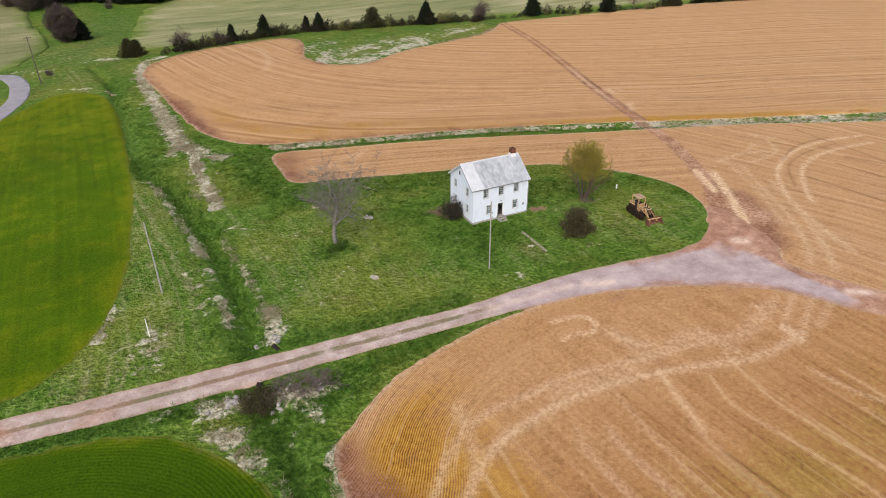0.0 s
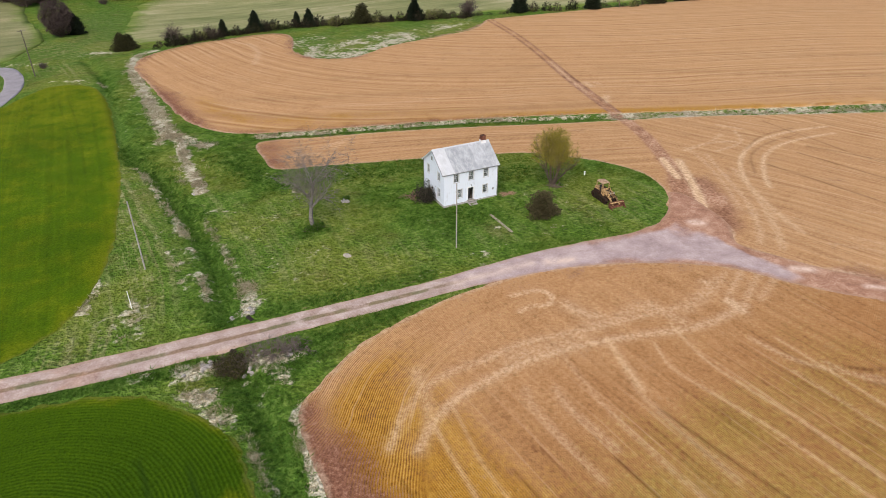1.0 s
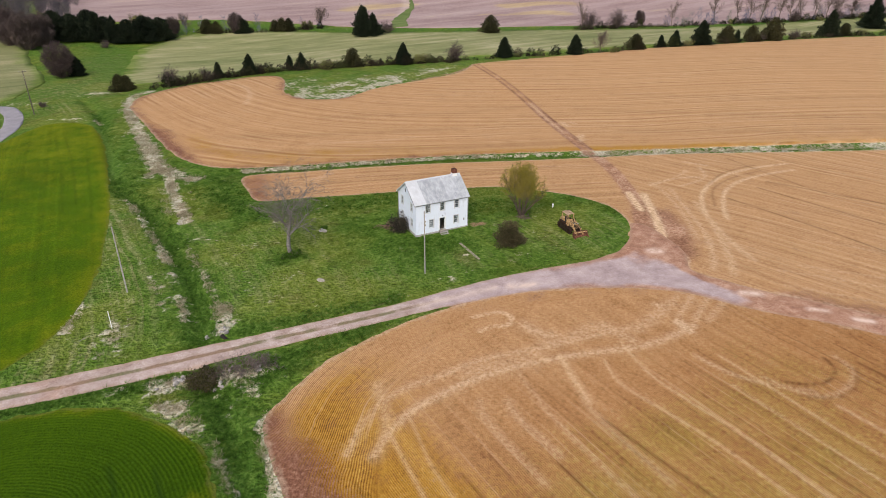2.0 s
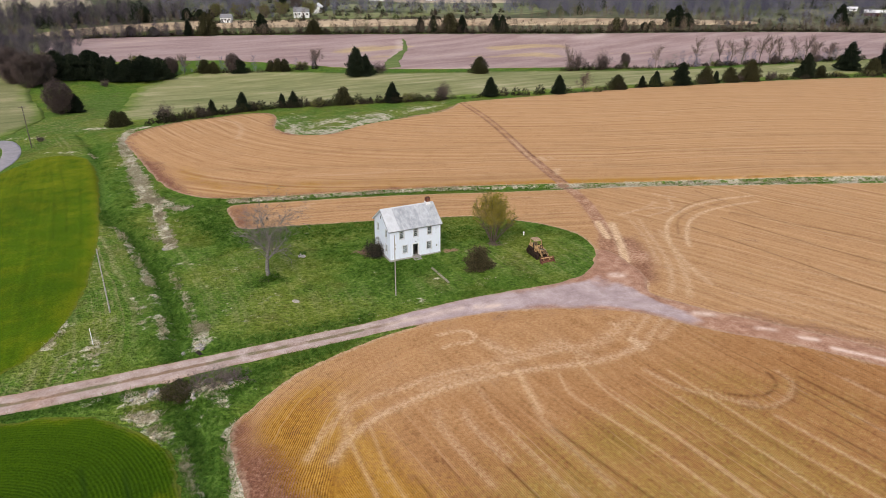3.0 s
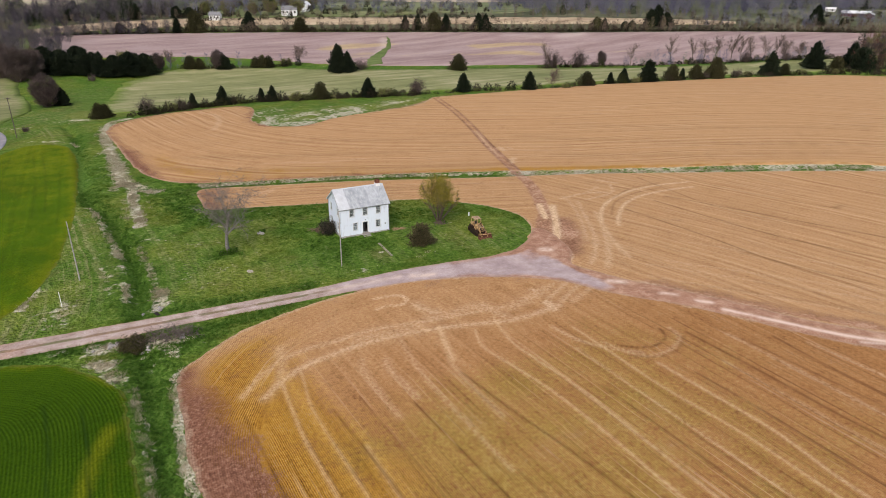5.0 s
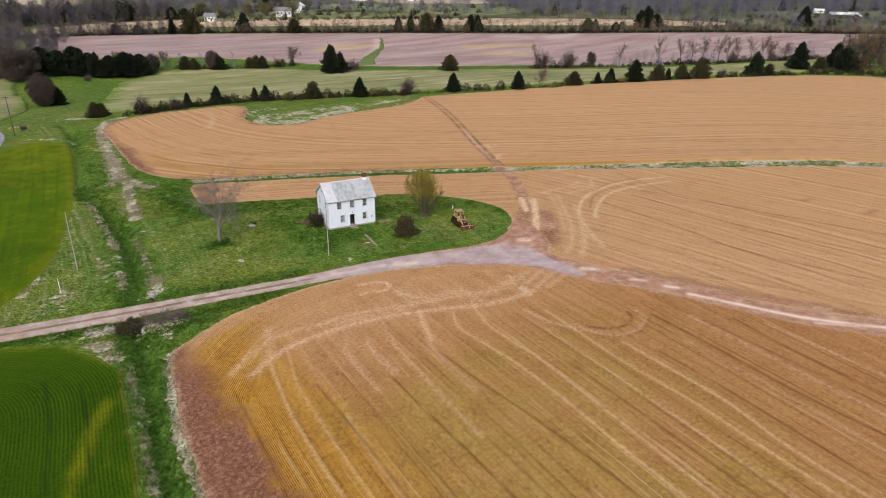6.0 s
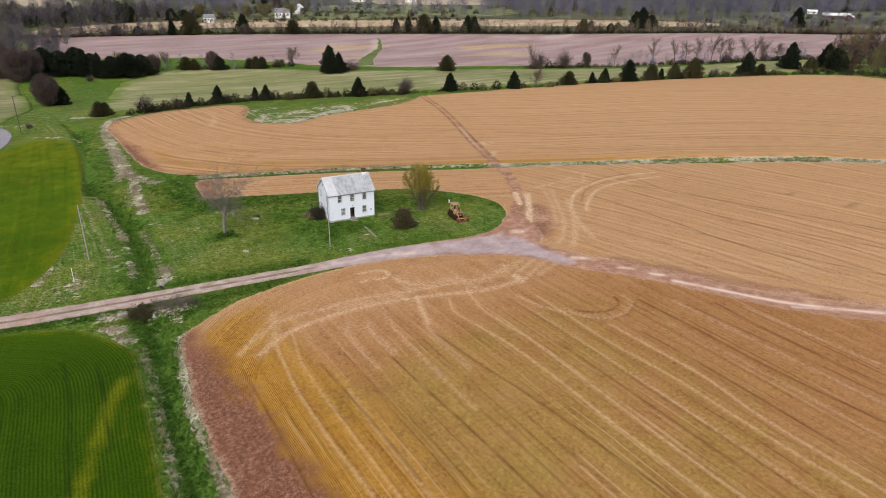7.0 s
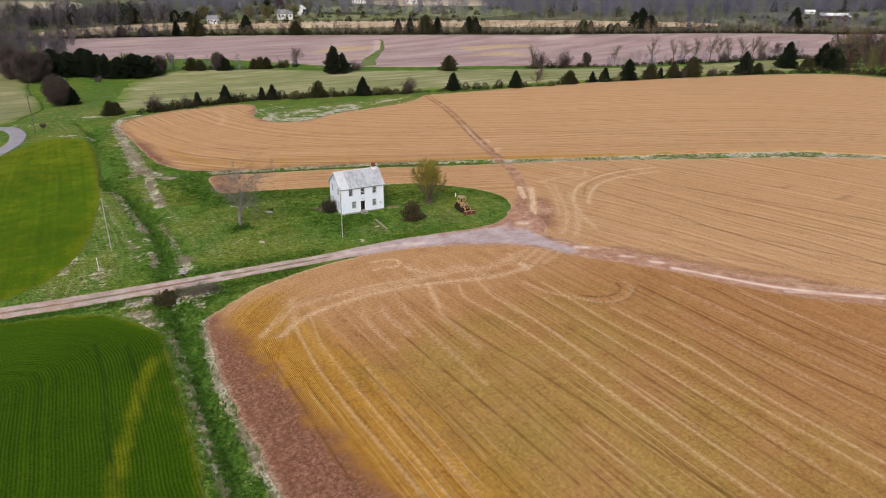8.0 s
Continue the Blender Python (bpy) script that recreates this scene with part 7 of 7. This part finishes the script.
# ============================================================ stones
def stone(seed, r, mat, flat=0.7):
    rng = np.random.RandomState(seed)
    bm = bmesh.new()
    bmesh.ops.create_icosphere(bm, subdivisions=2, radius=r)
    k = rng.uniform(0.7, 1.25, 3)
    for v in bm.verts:
        n = noise.noise(v.co / r * 1.4 + Vector((seed * 3.1, 0, 0)))
        v.co = Vector((v.co.x * k[0], v.co.y * k[1], v.co.z * flat * k[2])) * (1 + 0.28 * n)
    return bm


PILES = [(7.3, 54.8, 16, 1.5, 0.34), (15.9, 52.2, 8, 1.4, 0.26), (12.6, 53.6, 5, 0.7, 0.26), (14.3, 62.3, 8, 0.9, 0.30), (36.3, 84.4, 6, 0.8, 0.26), (10.9, 51.6, 5, 1.0, 0.25), (16.4, 100.5, 5, 0.8, 0.22), (12.2, 62.9, 5, 0.6, 0.28)]
for k, (cx, cy, n, spread, r) in enumerate(PILES):
    rng = np.random.RandomState(70 + k)
    for i in range(n):
        x, y = cx + rng.normal(0, spread * 0.55), cy + rng.normal(0, spread * 0.4)
        rr = r * rng.uniform(0.5, 1.3)
        ob = part("field_stone", stone(k * 20 + i, rr, ROCK), ROCK, smooth=False)
        ob.matrix_world = pose(x, y, gz(x, y) + rr * 0.2, rng.uniform(-20, 20), rng.uniform(-20, 20), rng.uniform(0, 360))
        tagged(ob, "grey weathered field stone in rough grass", "stone", "stone pile")
for x, y, r, lab in ((29.75, 67.9, 0.62, "pale flat stone lying in the lawn"), (36.7, 83.9, 0.65, "pale stone slab beside a weed clump")):
    ob = part("flat_stone", stone(int(x * 7), r, PALE_STONE, 0.28), PALE_STONE)
    ob.matrix_world = pose(x, y, gz(x, y) + 0.06, 0, 0, 20)
    tagged(ob, lab, "stone")
for x, y, a in ((14.0, 60.9, 12), (10.6, 56.2, 12)):
    cv = thing("culvert_pipe", "dark culvert pipe end under the road", "pipe", pose(x, y, gz(x, y) - 0.26, 0, 0, a))
    bm = bmesh.new()
    o_r = [bm.verts.new((0.38 * math.cos(t), -0.6, 0.38 * math.sin(t))) for t in np.arange(16) * math.pi / 8]
    o_b = [bm.verts.new((0.38 * math.cos(t), 0.6, 0.38 * math.sin(t))) for t in np.arange(16) * math.pi / 8]
    i_r = [bm.verts.new((0.31 * math.cos(t), -0.6, 0.31 * math.sin(t))) for t in np.arange(16) * math.pi / 8]
    i_b = [bm.verts.new((0.31 * math.cos(t), 0.6, 0.31 * math.sin(t))) for t in np.arange(16) * math.pi / 8]
    for i in range(16):
        j = (i + 1) % 16
        for f in ((o_r[i], o_r[j], o_b[j], o_b[i]), (i_r[j], i_r[i], i_b[i], i_b[j]), (o_r[j], o_r[i], i_r[i], i_r[j]), (o_b[i], o_b[j], i_b[j], i_b[i])):
            bm.faces.new(f)
    part("pipe_wall", bm, STEEL_DARK, cv)


# ============================================================ far buildings
def far_house(m, name, label, L, W, H, UP, wall, roof, n):
    t = thing(name, label, "house" if "house" in name else "barn", m)
    bm = bmesh.new()
    box(bm, -L / 2, -W / 2, -1, L / 2, W / 2, H)
    slab(bm, [(-W / 2, H), (W / 2, H), (0, H + UP)], -L / 2, L / 2)
    ob = part("wall", bm, wall, t)
    for v in ob.data.vertices[8:]:
        v.co = Vector((v.co.y, v.co.x, v.co.z))
    k, a = math.hypot(W / 2, UP), math.degrees(math.atan2(UP, W / 2))
    for s in (0, 1):
        bm = bmesh.new()
        box(bm, -L / 2 - 0.4, -k - 0.5, -0.1, L / 2 + 0.4, 0.05, 0.1)
        part("roof_slope", bm, roof, t).matrix_local = pose(0, 0, H + UP + 0.15, 0, 0, 180 * s) @ pose(0, 0, 0, a, 0, 0)
    for i in range(n):
        x = -L / 2 + L * (i + 0.5) / n
        bm = bmesh.new()
        box(bm, x - 0.55, -W / 2 - 0.06, H * 0.42, x + 0.55, -W / 2 + 0.02, H * 0.78)
        part("window", bm, DOOR_DARK, t)
    bm = bmesh.new()
    box(bm, L * 0.12, -W / 2 - 0.07, 0, L * 0.12 + 1.1, -W / 2 + 0.02, 2.1)
    part("door", bm, DOOR_DARK, t)
    return t


RED_WALL = plain("red_boards", (0.065, 0.022, 0.02), (0.13, 0.045, 0.038), 0.85)
GREY_ROOF = plain("grey_shingles", (0.13, 0.13, 0.14), (0.26, 0.26, 0.27), 0.9)
PALE_ROOF = plain("pale_metal_roof", (0.62, 0.63, 0.65), (0.82, 0.83, 0.84), 0.5)
RED_ROOF = plain("red_metal_roof", (0.30, 0.05, 0.045), (0.45, 0.10, 0.085), 0.6)
for name, lab, x, y, turn, L, W, H, UP, wm, rm, n in (
    ("far_house", "white distant house with grey shingle roof", 193.0, 512, -25, 12, 8, 4.6, 2.6, WHITE_WOOD, GREY_ROOF, 4), ("far_house", "white gabled house beside another house", 213, 530, 50, 9, 7, 4.8, 2.6, WHITE_WOOD, PALE_ROOF, 3),
    ("far_house", "small white house among budding trees", 135.5, 517, -30, 8, 6, 3.6, 2.2, WHITE_WOOD, GREY_ROOF, 3), ("far_house", "grey roofed long house on the hill", 312, 622, -28, 15, 8, 4.0, 2.5, WHITE_WOOD, GREY_ROOF, 5),
    ("far_barn", "small barn with red metal roof", 357, 592, -28, 11, 8, 3.6, 2.4, WHITE_WOOD, RED_ROOF, 3), ("far_barn", "long red barn with pale metal roof", 607, 290, -62, 21, 7, 2.4, 1.8, RED_WALL, PALE_ROOF, 8),
    ("far_barn", "pale roofed farm shed among trees", 624, 322, -62, 8, 5, 1.8, 1.2, WHITE_WOOD, PALE_ROOF, 3), ("far_barn", "low red barn wing with pale roof", 604, 277, 20, 8, 7, 2.8, 1.8, RED_WALL, PALE_ROOF, 3),
):
    far_house(pose(x, y, gz(x, y) + 0.2, 0, 0, turn), name, lab, L, W, H, UP, wm, rm, n)


# ============================================================ far woods and hedges
def wood_template(seed, h, spread, n, trunk, w, reach=0.13):
    """A leafless tree of thin slivers for the distance."""
    rng = np.random.RandomState(seed)
    u = rng.uniform(0.12, 0.98, n)
    az = rng.uniform(0, 2 * math.pi, n)
    crown = spread * np.sin(np.clip(u, 0, 1) * math.pi * 0.86 + 0.25)
    c = np.stack([np.cos(az) * crown * rng.uniform(0.0, 0.75, n), np.sin(az) * crown * rng.uniform(0.0, 0.75, n), u * h], 1)
    d = np.stack([np.cos(az), np.sin(az), rng.uniform(0.5, 1.6, n)], 1)
    e = c + d * (h * reach * rng.uniform(0.5, 1.3, n))[:, None]
    c0 = np.concatenate([[[0, 0, -0.5], [0.05, 0.03, 0]], c])
    e0 = np.concatenate([[[0, 0, h * 0.9], [0.2, -0.2, h * 0.8]], e])
    ww = np.concatenate([[trunk, trunk], w * rng.uniform(0.5, 1.5, n)])
    v, _ = sliver_arrays(c0, e0, ww)
    return v


def clump_template(seed, h, r, n, size=0.12):
    rng = np.random.RandomState(seed)
    u, az = 1 - np.sqrt(rng.uniform(0, 1, n)), rng.uniform(0, 2 * math.pi, n)
    rad = r * (1 - u) ** 0.6 * rng.uniform(0.4, 1.1, n) * np.minimum(1, u * 6 + 0.5)
    c = np.stack([rad * np.cos(az), rad * np.sin(az), u * h], 1)
    d = np.stack([np.cos(az), np.sin(az), 0.9 + 0 * az], 1) + rng.normal(0, 0.5, (n, 3))
    v, _ = sliver_arrays(c, c + d * h * size, h * size * 0.42)
    return v


def forest(name, label, spots, temps, mat, seed, lo=0.7, hi=1.25, kind="stuff"):
    """Many far plants as one mesh; each keeps its own tint."""
    rng = np.random.RandomState(seed)
    vs, tint = [], []
    z = ground(spots[:, 0], spots[:, 1])
    for (x, y), g in zip(spots, z):
        v = temps[rng.randint(len(temps))]
        a, s = rng.uniform(0, 2 * math.pi), rng.uniform(lo, hi)
        q = np.stack([(v[:, 0] * math.cos(a) - v[:, 1] * math.sin(a)) * s + x, (v[:, 0] * math.sin(a) + v[:, 1] * math.cos(a)) * s + y, v[:, 2] * s * rng.uniform(0.85, 1.2) + g], 1)
        vs.append(q)
        tint.append(np.full(len(q), rng.uniform()))
    v = np.concatenate(vs)
    me = mesh_of(name, v, np.arange(len(v)).reshape(-1, 3), mat)
    note(me, "tint", np.concatenate(tint))
    return tagged(new(name, me), label, "woodland", kind=kind)


def scatter(ring, gap, seed):
    ring = np.array(ring, float)
    rng = np.random.RandomState(seed)
    lo, hi = ring.min(0), ring.max(0)
    n = int((hi - lo).prod() / gap ** 2)
    p = lo + rng.uniform(size=(n, 2)) * (hi - lo)
    return p[depth_in(ring, p[:, 0], p[:, 1]) > 0]


def along(line, gap, wide, seed):
    rng = np.random.RandomState(seed)
    line = spline(line, n=8)
    seg = np.linalg.norm(np.diff(line, axis=0), axis=1)
    t = np.concatenate([[0], np.cumsum(seg)])
    s = np.arange(0, t[-1], gap) + rng.uniform(-gap / 2, gap / 2, int(np.ceil(t[-1] / gap)))
    p = np.stack([np.interp(s, t, line[:, 0]), np.interp(s, t, line[:, 1])], 1)
    return p + rng.normal(0, wide, p.shape)


def wood_material(name, *stops):
    g = Graph(name)
    f = g.math("ADD", g.attr("tint"), g.math("MULTIPLY", g.math("SUBTRACT", g.island(), 0.5), 0.25))
    return g.done(g.ramp(f, *stops), 0.95, spec=0.05)


# bare twigs with the blue of distance haze mixed into their colour
WOODS = wood_material("hazed_leafless_woods", (0.0, (0.102, 0.104, 0.152)), (0.35, (0.158, 0.154, 0.210)), (0.65, (0.195, 0.184, 0.228)), (0.86, (0.160, 0.162, 0.160)), (0.98, (0.20, 0.220, 0.135)))
# darker copy of the woods, its shade put into the colour
WOODS_D = wood_material("shaded_woods", (0.0, (0.048, 0.042, 0.053)), (0.4, (0.086, 0.075, 0.088)), (0.8, (0.124, 0.108, 0.115)), (1.0, (0.125, 0.13, 0.075)))
HEDGE_TAN = wood_material("tan_hedge", (0.0, (0.055, 0.042, 0.034)), (0.4, (0.12, 0.092, 0.072)), (0.8, (0.20, 0.155, 0.12)), (1.0, (0.13, 0.13, 0.05)))
WOODS_B = wood_material("budding_woods", (0.0, (0.038, 0.032, 0.036)), (0.3, (0.064, 0.052, 0.054)), (0.50, (0.135, 0.062, 0.042)), (0.72, (0.075, 0.062, 0.048)), (0.88, (0.13, 0.125, 0.040)), (1.0, (0.15, 0.155, 0.045)))
EVER = wood_material("far_evergreens", (0.0, (0.012, 0.018, 0.010)), (0.6, (0.024, 0.034, 0.018)), (1.0, (0.045, 0.05, 0.03)))
BRUSH = wood_material("hedge_brush", (0.0, (0.020, 0.022, 0.012)), (0.4, (0.034, 0.030, 0.020)), (0.75, (0.070, 0.056, 0.040)), (1.0, (0.050, 0.062, 0.020)))
TREES = [wood_template(s, h, sp, 150, 0.15, 0.14, 0.15) for s, h, sp in ((1, 15, 4.5), (2, 17, 4.0), (3, 13, 5.0), (4, 16, 5.5), (5, 12, 4.2))]
SMALL = [wood_template(s, h, sp, 150, 0.06, 0.05, 0.16) for s, h, sp in ((11, 6, 2.2), (12, 8, 2.2), (13, 5, 2.6), (14, 9, 2.4))]
CONES = [clump_template(s, h, r, 620, 0.042) for s, h, r in ((21, 9, 3.2), (22, 12, 4.0), (23, 7, 3.2))]
LOWS = [clump_template(s, h, r, 240, 0.11) for s, h, r in ((31, 2.2, 1.9), (32, 3.0, 2.0), (33, 1.7, 2.2))]
far_right = [(372, 414), (430, 393), (500, 366), (560, 332), (600, 345), (660, 300), (860, 300), (900, 560), (640, 700), (470, 640), (400, 520)]
far_left = [(-60, 520), (20, 546), (108, 546), (128, 600), (130, 640), (60, 632), (10, 612), (-80, 600), (-160, 590)]
near_left = [(-60, 372), (-10, 378), (4, 420), (12, 470), (2, 510), (-80, 480)]
mid_far = [(118, 600), (190, 590), (240, 606), (340, 645), (480, 680), (300, 860), (120, 800)]
right_wood = [(357, 152), (362, 122), (376, 60), (420, -20), (520, 20), (520, 150), (470, 200), (415, 185), (385, 165)]
forest("far_woodland", "haze-grey leafless woodland on the far hillside", np.concatenate([scatter(far_right, 8.0, 1), scatter(mid_far, 11, 3), along([(222, 530), (278, 494), (330, 464), (366, 443), (400, 456), (442, 508)], 6.0, 3.0, 36), scatter([(90, 545), (150, 525), (175, 545), (150, 590), (95, 600)], 12, 37)]), TREES, WOODS, 4)
forest("far_copse", "thin haze-grey copses round the distant farms", np.concatenate([scatter([(440, 312), (540, 247), (600, 222), (700, 240), (690, 285), (630, 275), (570, 318), (480, 362)], 9.0, 51), scatter([(100, 548), (330, 446), (420, 470), (300, 566), (130, 604)], 15, 52), scatter([(395, 400), (480, 340), (560, 330), (500, 372), (430, 398)], 9, 53)]), TREES + SMALL, WOODS, 54, 0.35, 0.75)
forest("farm_thickets", "olive thickets and hedges on the far slope", np.concatenate([scatter([(90, 550), (330, 446), (430, 478), (300, 580), (120, 620)], 13, 55), along([(120, 520), (200, 488), (260, 462), (330, 424)], 5.0, 2.0, 56), scatter([(440, 312), (540, 247), (620, 222), (690, 285), (570, 318), (480, 362)], 14, 57)]), LOWS, BRUSH, 58, 0.7, 1.7)
forest("hill_woodland", "low grey woodland beyond the far meadow", scatter(far_left, 7.5, 2), TREES, WOODS_D, 44, 0.35, 0.65)
forest("leafless_wood", "brown leafless wood behind the meadow", scatter(near_left, 8, 5), TREES, WOODS_D, 6, 0.4, 0.75)
forest("edge_wood", "purplish leafless trees behind the evergreens", np.concatenate([scatter([(-48, 364), (4, 362), (16, 372), (20, 420), (14, 505), (-60, 505)], 7.5, 61), along([(14, 372), (20, 400), (22, 440), (30, 476)], 4.0, 2.5, 62), along([(16, 492), (50, 483), (93, 471)], 2.2, 2.0, 67)]), TREES, WOODS_D, 63, 0.42, 0.72)
forest("slope_wood", "dense purplish wood above the tan strip", scatter([(-12, 560), (40, 539), (98, 543), (128, 562), (110, 600), (20, 640), (-20, 640)], 6.5, 65), TREES, WOODS_D, 66, 0.45, 0.85)
forest("budding_wood", "russet budding wood at the field end", scatter(right_wood, 6.5, 7), TREES, WOODS_B, 8, 0.5, 0.8)
forest("evergreen_belt", "dark scattered evergreens of the far woods", np.concatenate([scatter(far_right, 34, 9), scatter(far_left, 21, 10), scatter(mid_far, 30, 12), scatter(right_wood, 26, 13), scatter(near_left, 26, 14), scatter([(60, 545), (110, 545), (120, 600), (60, 620)], 12, 15), scatter([(2, 548), (50, 556), (60, 612), (5, 625)], 13, 16)]), CONES, EVER, 11, 0.6, 1.3)
top_line = [(-10, 500), (16, 497), (93, 475), (202, 429), (353, 352), (464, 287), (535, 240), (580, 215)]
forest("far_hedge", "thin leafless hedge along the ploughed field", np.concatenate([along(top_line, 1.05, 1.4, 21), along([(27, 541), (106, 538), (227, 485), (393, 398), (485, 329)], 4.0, 2.5, 22)]), SMALL, HEDGE_TAN, 23, 0.6, 1.1)
forest("hedge_brush", "low brush along the hedgerows", np.concatenate([
    along([(33, 216), (46, 220), (62, 225), (84, 225), (100, 221), (118, 214), (140, 206.5), (165, 198), (190, 185), (215, 178.5), (240, 170), (268, 162.5), (300, 156), (330, 148), (350, 136)], 3.0, 1.1, 24), along([(33, 216), (46, 220), (62, 225), (84, 225), (100, 221), (118, 214), (140, 206.5)], 1.3, 1.2, 35),
    along(top_line, 1.0, 1.2, 25), along([(76, 347), (92, 342), (118, 336), (136, 335)], 2.0, 1.0, 26), along([(250, 264), (275, 259), (300, 247), (325, 233), (345, 214), (375, 198), (400, 186)], 1.6, 1.6, 27),
    along([(0, 345), (20, 352), (40, 336), (60, 338)], 1.6, 1.5, 28), along([(352, 150), (358, 125), (368, 90), (384, 50)], 1.2, 1.6, 29)]), LOWS, BRUSH, 30, 0.5, 1.3)
forest("hedge_saplings", "leafless saplings in the hedgerows", np.concatenate([along([(300, 248), (325, 234), (345, 216), (375, 200), (405, 188)], 2.6, 2.2, 32), along([(66, 349), (100, 343), (136, 336)], 4.5, 1.5, 33)]), SMALL, WOODS, 34, 0.4, 0.95)


# ============================================================ grass, weeds and straw as standing blades
def tufts(name, label, p, h, wide, blades, w, mat, seed, size=None, flat=(0.2, 0.9)):
    """Clumps of blades on the ground at places p."""
    rng = np.random.RandomState(seed)
    z = ground(p[:, 0], p[:, 1])
    s = rng.uniform(0.6, 1.4, len(p)) * (1 if size is None else size)
    c = np.repeat(np.column_stack([p, z - 0.02]), blades, 0)
    s = np.repeat(s, blades)
    n = len(c)
    az = rng.uniform(0, 2 * math.pi, n)
    rad = wide * s * np.sqrt(rng.uniform(0, 1, n))
    base = c + np.stack([np.cos(az) * rad, np.sin(az) * rad, np.zeros(n)], 1)
    az2 = az + rng.normal(0, 0.7, n)
    lean = rng.uniform(*flat, n)
    tip = base + np.stack([np.cos(az2) * lean, np.sin(az2) * lean, np.ones(n)], 1) * (h * s * rng.uniform(0.6, 1.2, n))[:, None]
    v, f = sliver_arrays(base, tip, w * s)
    me = mesh_of(name, v, f, mat)
    return tagged(new(name, me), label, "grass", kind="stuff")


rng = np.random.RandomState(99)
P = np.column_stack([rng.uniform(-16, 84, 212000), rng.uniform(2, 132, 212000)])
D = along([(84, 101.5), (98, 94.5), (120, 82.5), (145, 67), (172, 50), (190, 35), (215, 12)], 0.04, 0.8, 77)
P = np.concatenate([P, D, scatter([(13, 130), (30, 128), (22, 160), (20, 205), (10, 215)], 0.35, 78)])
free = np.ones(len(P), bool)
for ring, gap in ((LOWER, 0.1), (MIDDLE, 0.1), (UPPER, 0.1), (WHEAT_A, 0.1), (WHEAT_B, 0.1), (ROAD, 0.15)):
    free &= depth_in(ring, P[:, 0], P[:, 1]) < -gap
free &= strokes(P[:, 0], P[:, 1], SEAMS) < 0.35
P = P[free]
house_in = np.linalg.inv(np.array(pose(HX, HY, 0, 0, 0, HT)))
q = np.column_stack([P, np.zeros(len(P)), np.ones(len(P))]) @ house_in.T
P = P[~((q[:, 0] > -0.1) & (q[:, 0] < 9.5) & (q[:, 1] > -0.15) & (q[:, 1] < 7.45)) & ~((q[:, 0] > 3.8) & (q[:, 0] < 5.6) & (q[:, 1] > -1.4) & (q[:, 1] < 0)) & (line_gap(np.array([(53.1, 66.9), (52.4, 60.4)]), P[:, 0], P[:, 1]) > 0.22)]
dry, lush = strokes(P[:, 0], P[:, 1], DRY), strokes(P[:, 0], P[:, 1], LUSH)
pick = rng.uniform(size=len(P))
patch = smooth_noise(P[:, 0], P[:, 1], 1.1, 41) * 0.55 + smooth_noise(P[:, 0], P[:, 1], 4.0, 42) * 0.45
is_dry = pick < np.clip(np.clip(1.5 * dry - 0.5, 0, 1) * 4.0 * (patch - 0.42), 0, 0.8)
drain_side = (P[:, 0] > 99) & (line_gap(DRAIN, P[:, 0], P[:, 1]) < 8)
is_dry |= drain_side & (pick < 0.40 * (patch > 0.42))
is_lush = ~is_dry & ~drain_side & (rng.uniform(size=len(P)) < lush * 0.75)
is_lawn = ~is_dry & ~is_lush & ~(drain_side & (pick < 0.85)) & (rng.uniform(size=len(P)) < 0.75 * patch - 0.22 - 1.2 * strokes(P[:, 0], P[:, 1], MOWN))
tufts("rough_grass", "clumpy green grass of the yard", P[is_lawn], 0.17, 0.24, 7, 0.034, BLADE, 1, 0.35 + 1.2 * patch[is_lawn], (0.8, 2.2))
tufts("ditch_growth", "lush dark growth along the ditches", P[is_lush], 0.24, 0.26, 7, 0.045, BLADE_LUSH, 2, None, (0.6, 2.0))
tufts("dry_grass", "bleached dead grass tussocks", P[is_dry], 0.30, 0.26, 14, 0.020, BLADE_DRY, 3, None, (0.3, 1.5))
# tall bleached tussocks standing in the drain and along the field ditch
tall = np.concatenate([D[::5], along([(34, 121.5), (60, 112.8), (76, 107), (88, 101), (97, 96.3)], 0.45, 0.45, 80), along([(26, 208), (21, 190), (20, 174), (19, 151), (20, 138), (19.8, 124), (17.8, 113.6), (16.6, 101)], 0.22, 1.2, 81)])
clear = np.ones(len(tall), bool)
for ring in (MIDDLE, UPPER, ROAD):
    clear &= depth_in(ring, tall[:, 0], tall[:, 1]) < -0.3
clear &= (line_gap(TRACK, tall[:, 0], tall[:, 1]) > 2.2) & (smooth_noise(tall[:, 0], tall[:, 1], 2.5, 90) > 0.53)
tufts("tall_dry_grass", "tall bleached grass tussocks in the ditches", tall[clear], 0.62, 0.34, 14, 0.022, BLADE_DRY, 5, None, (0.15, 0.9))
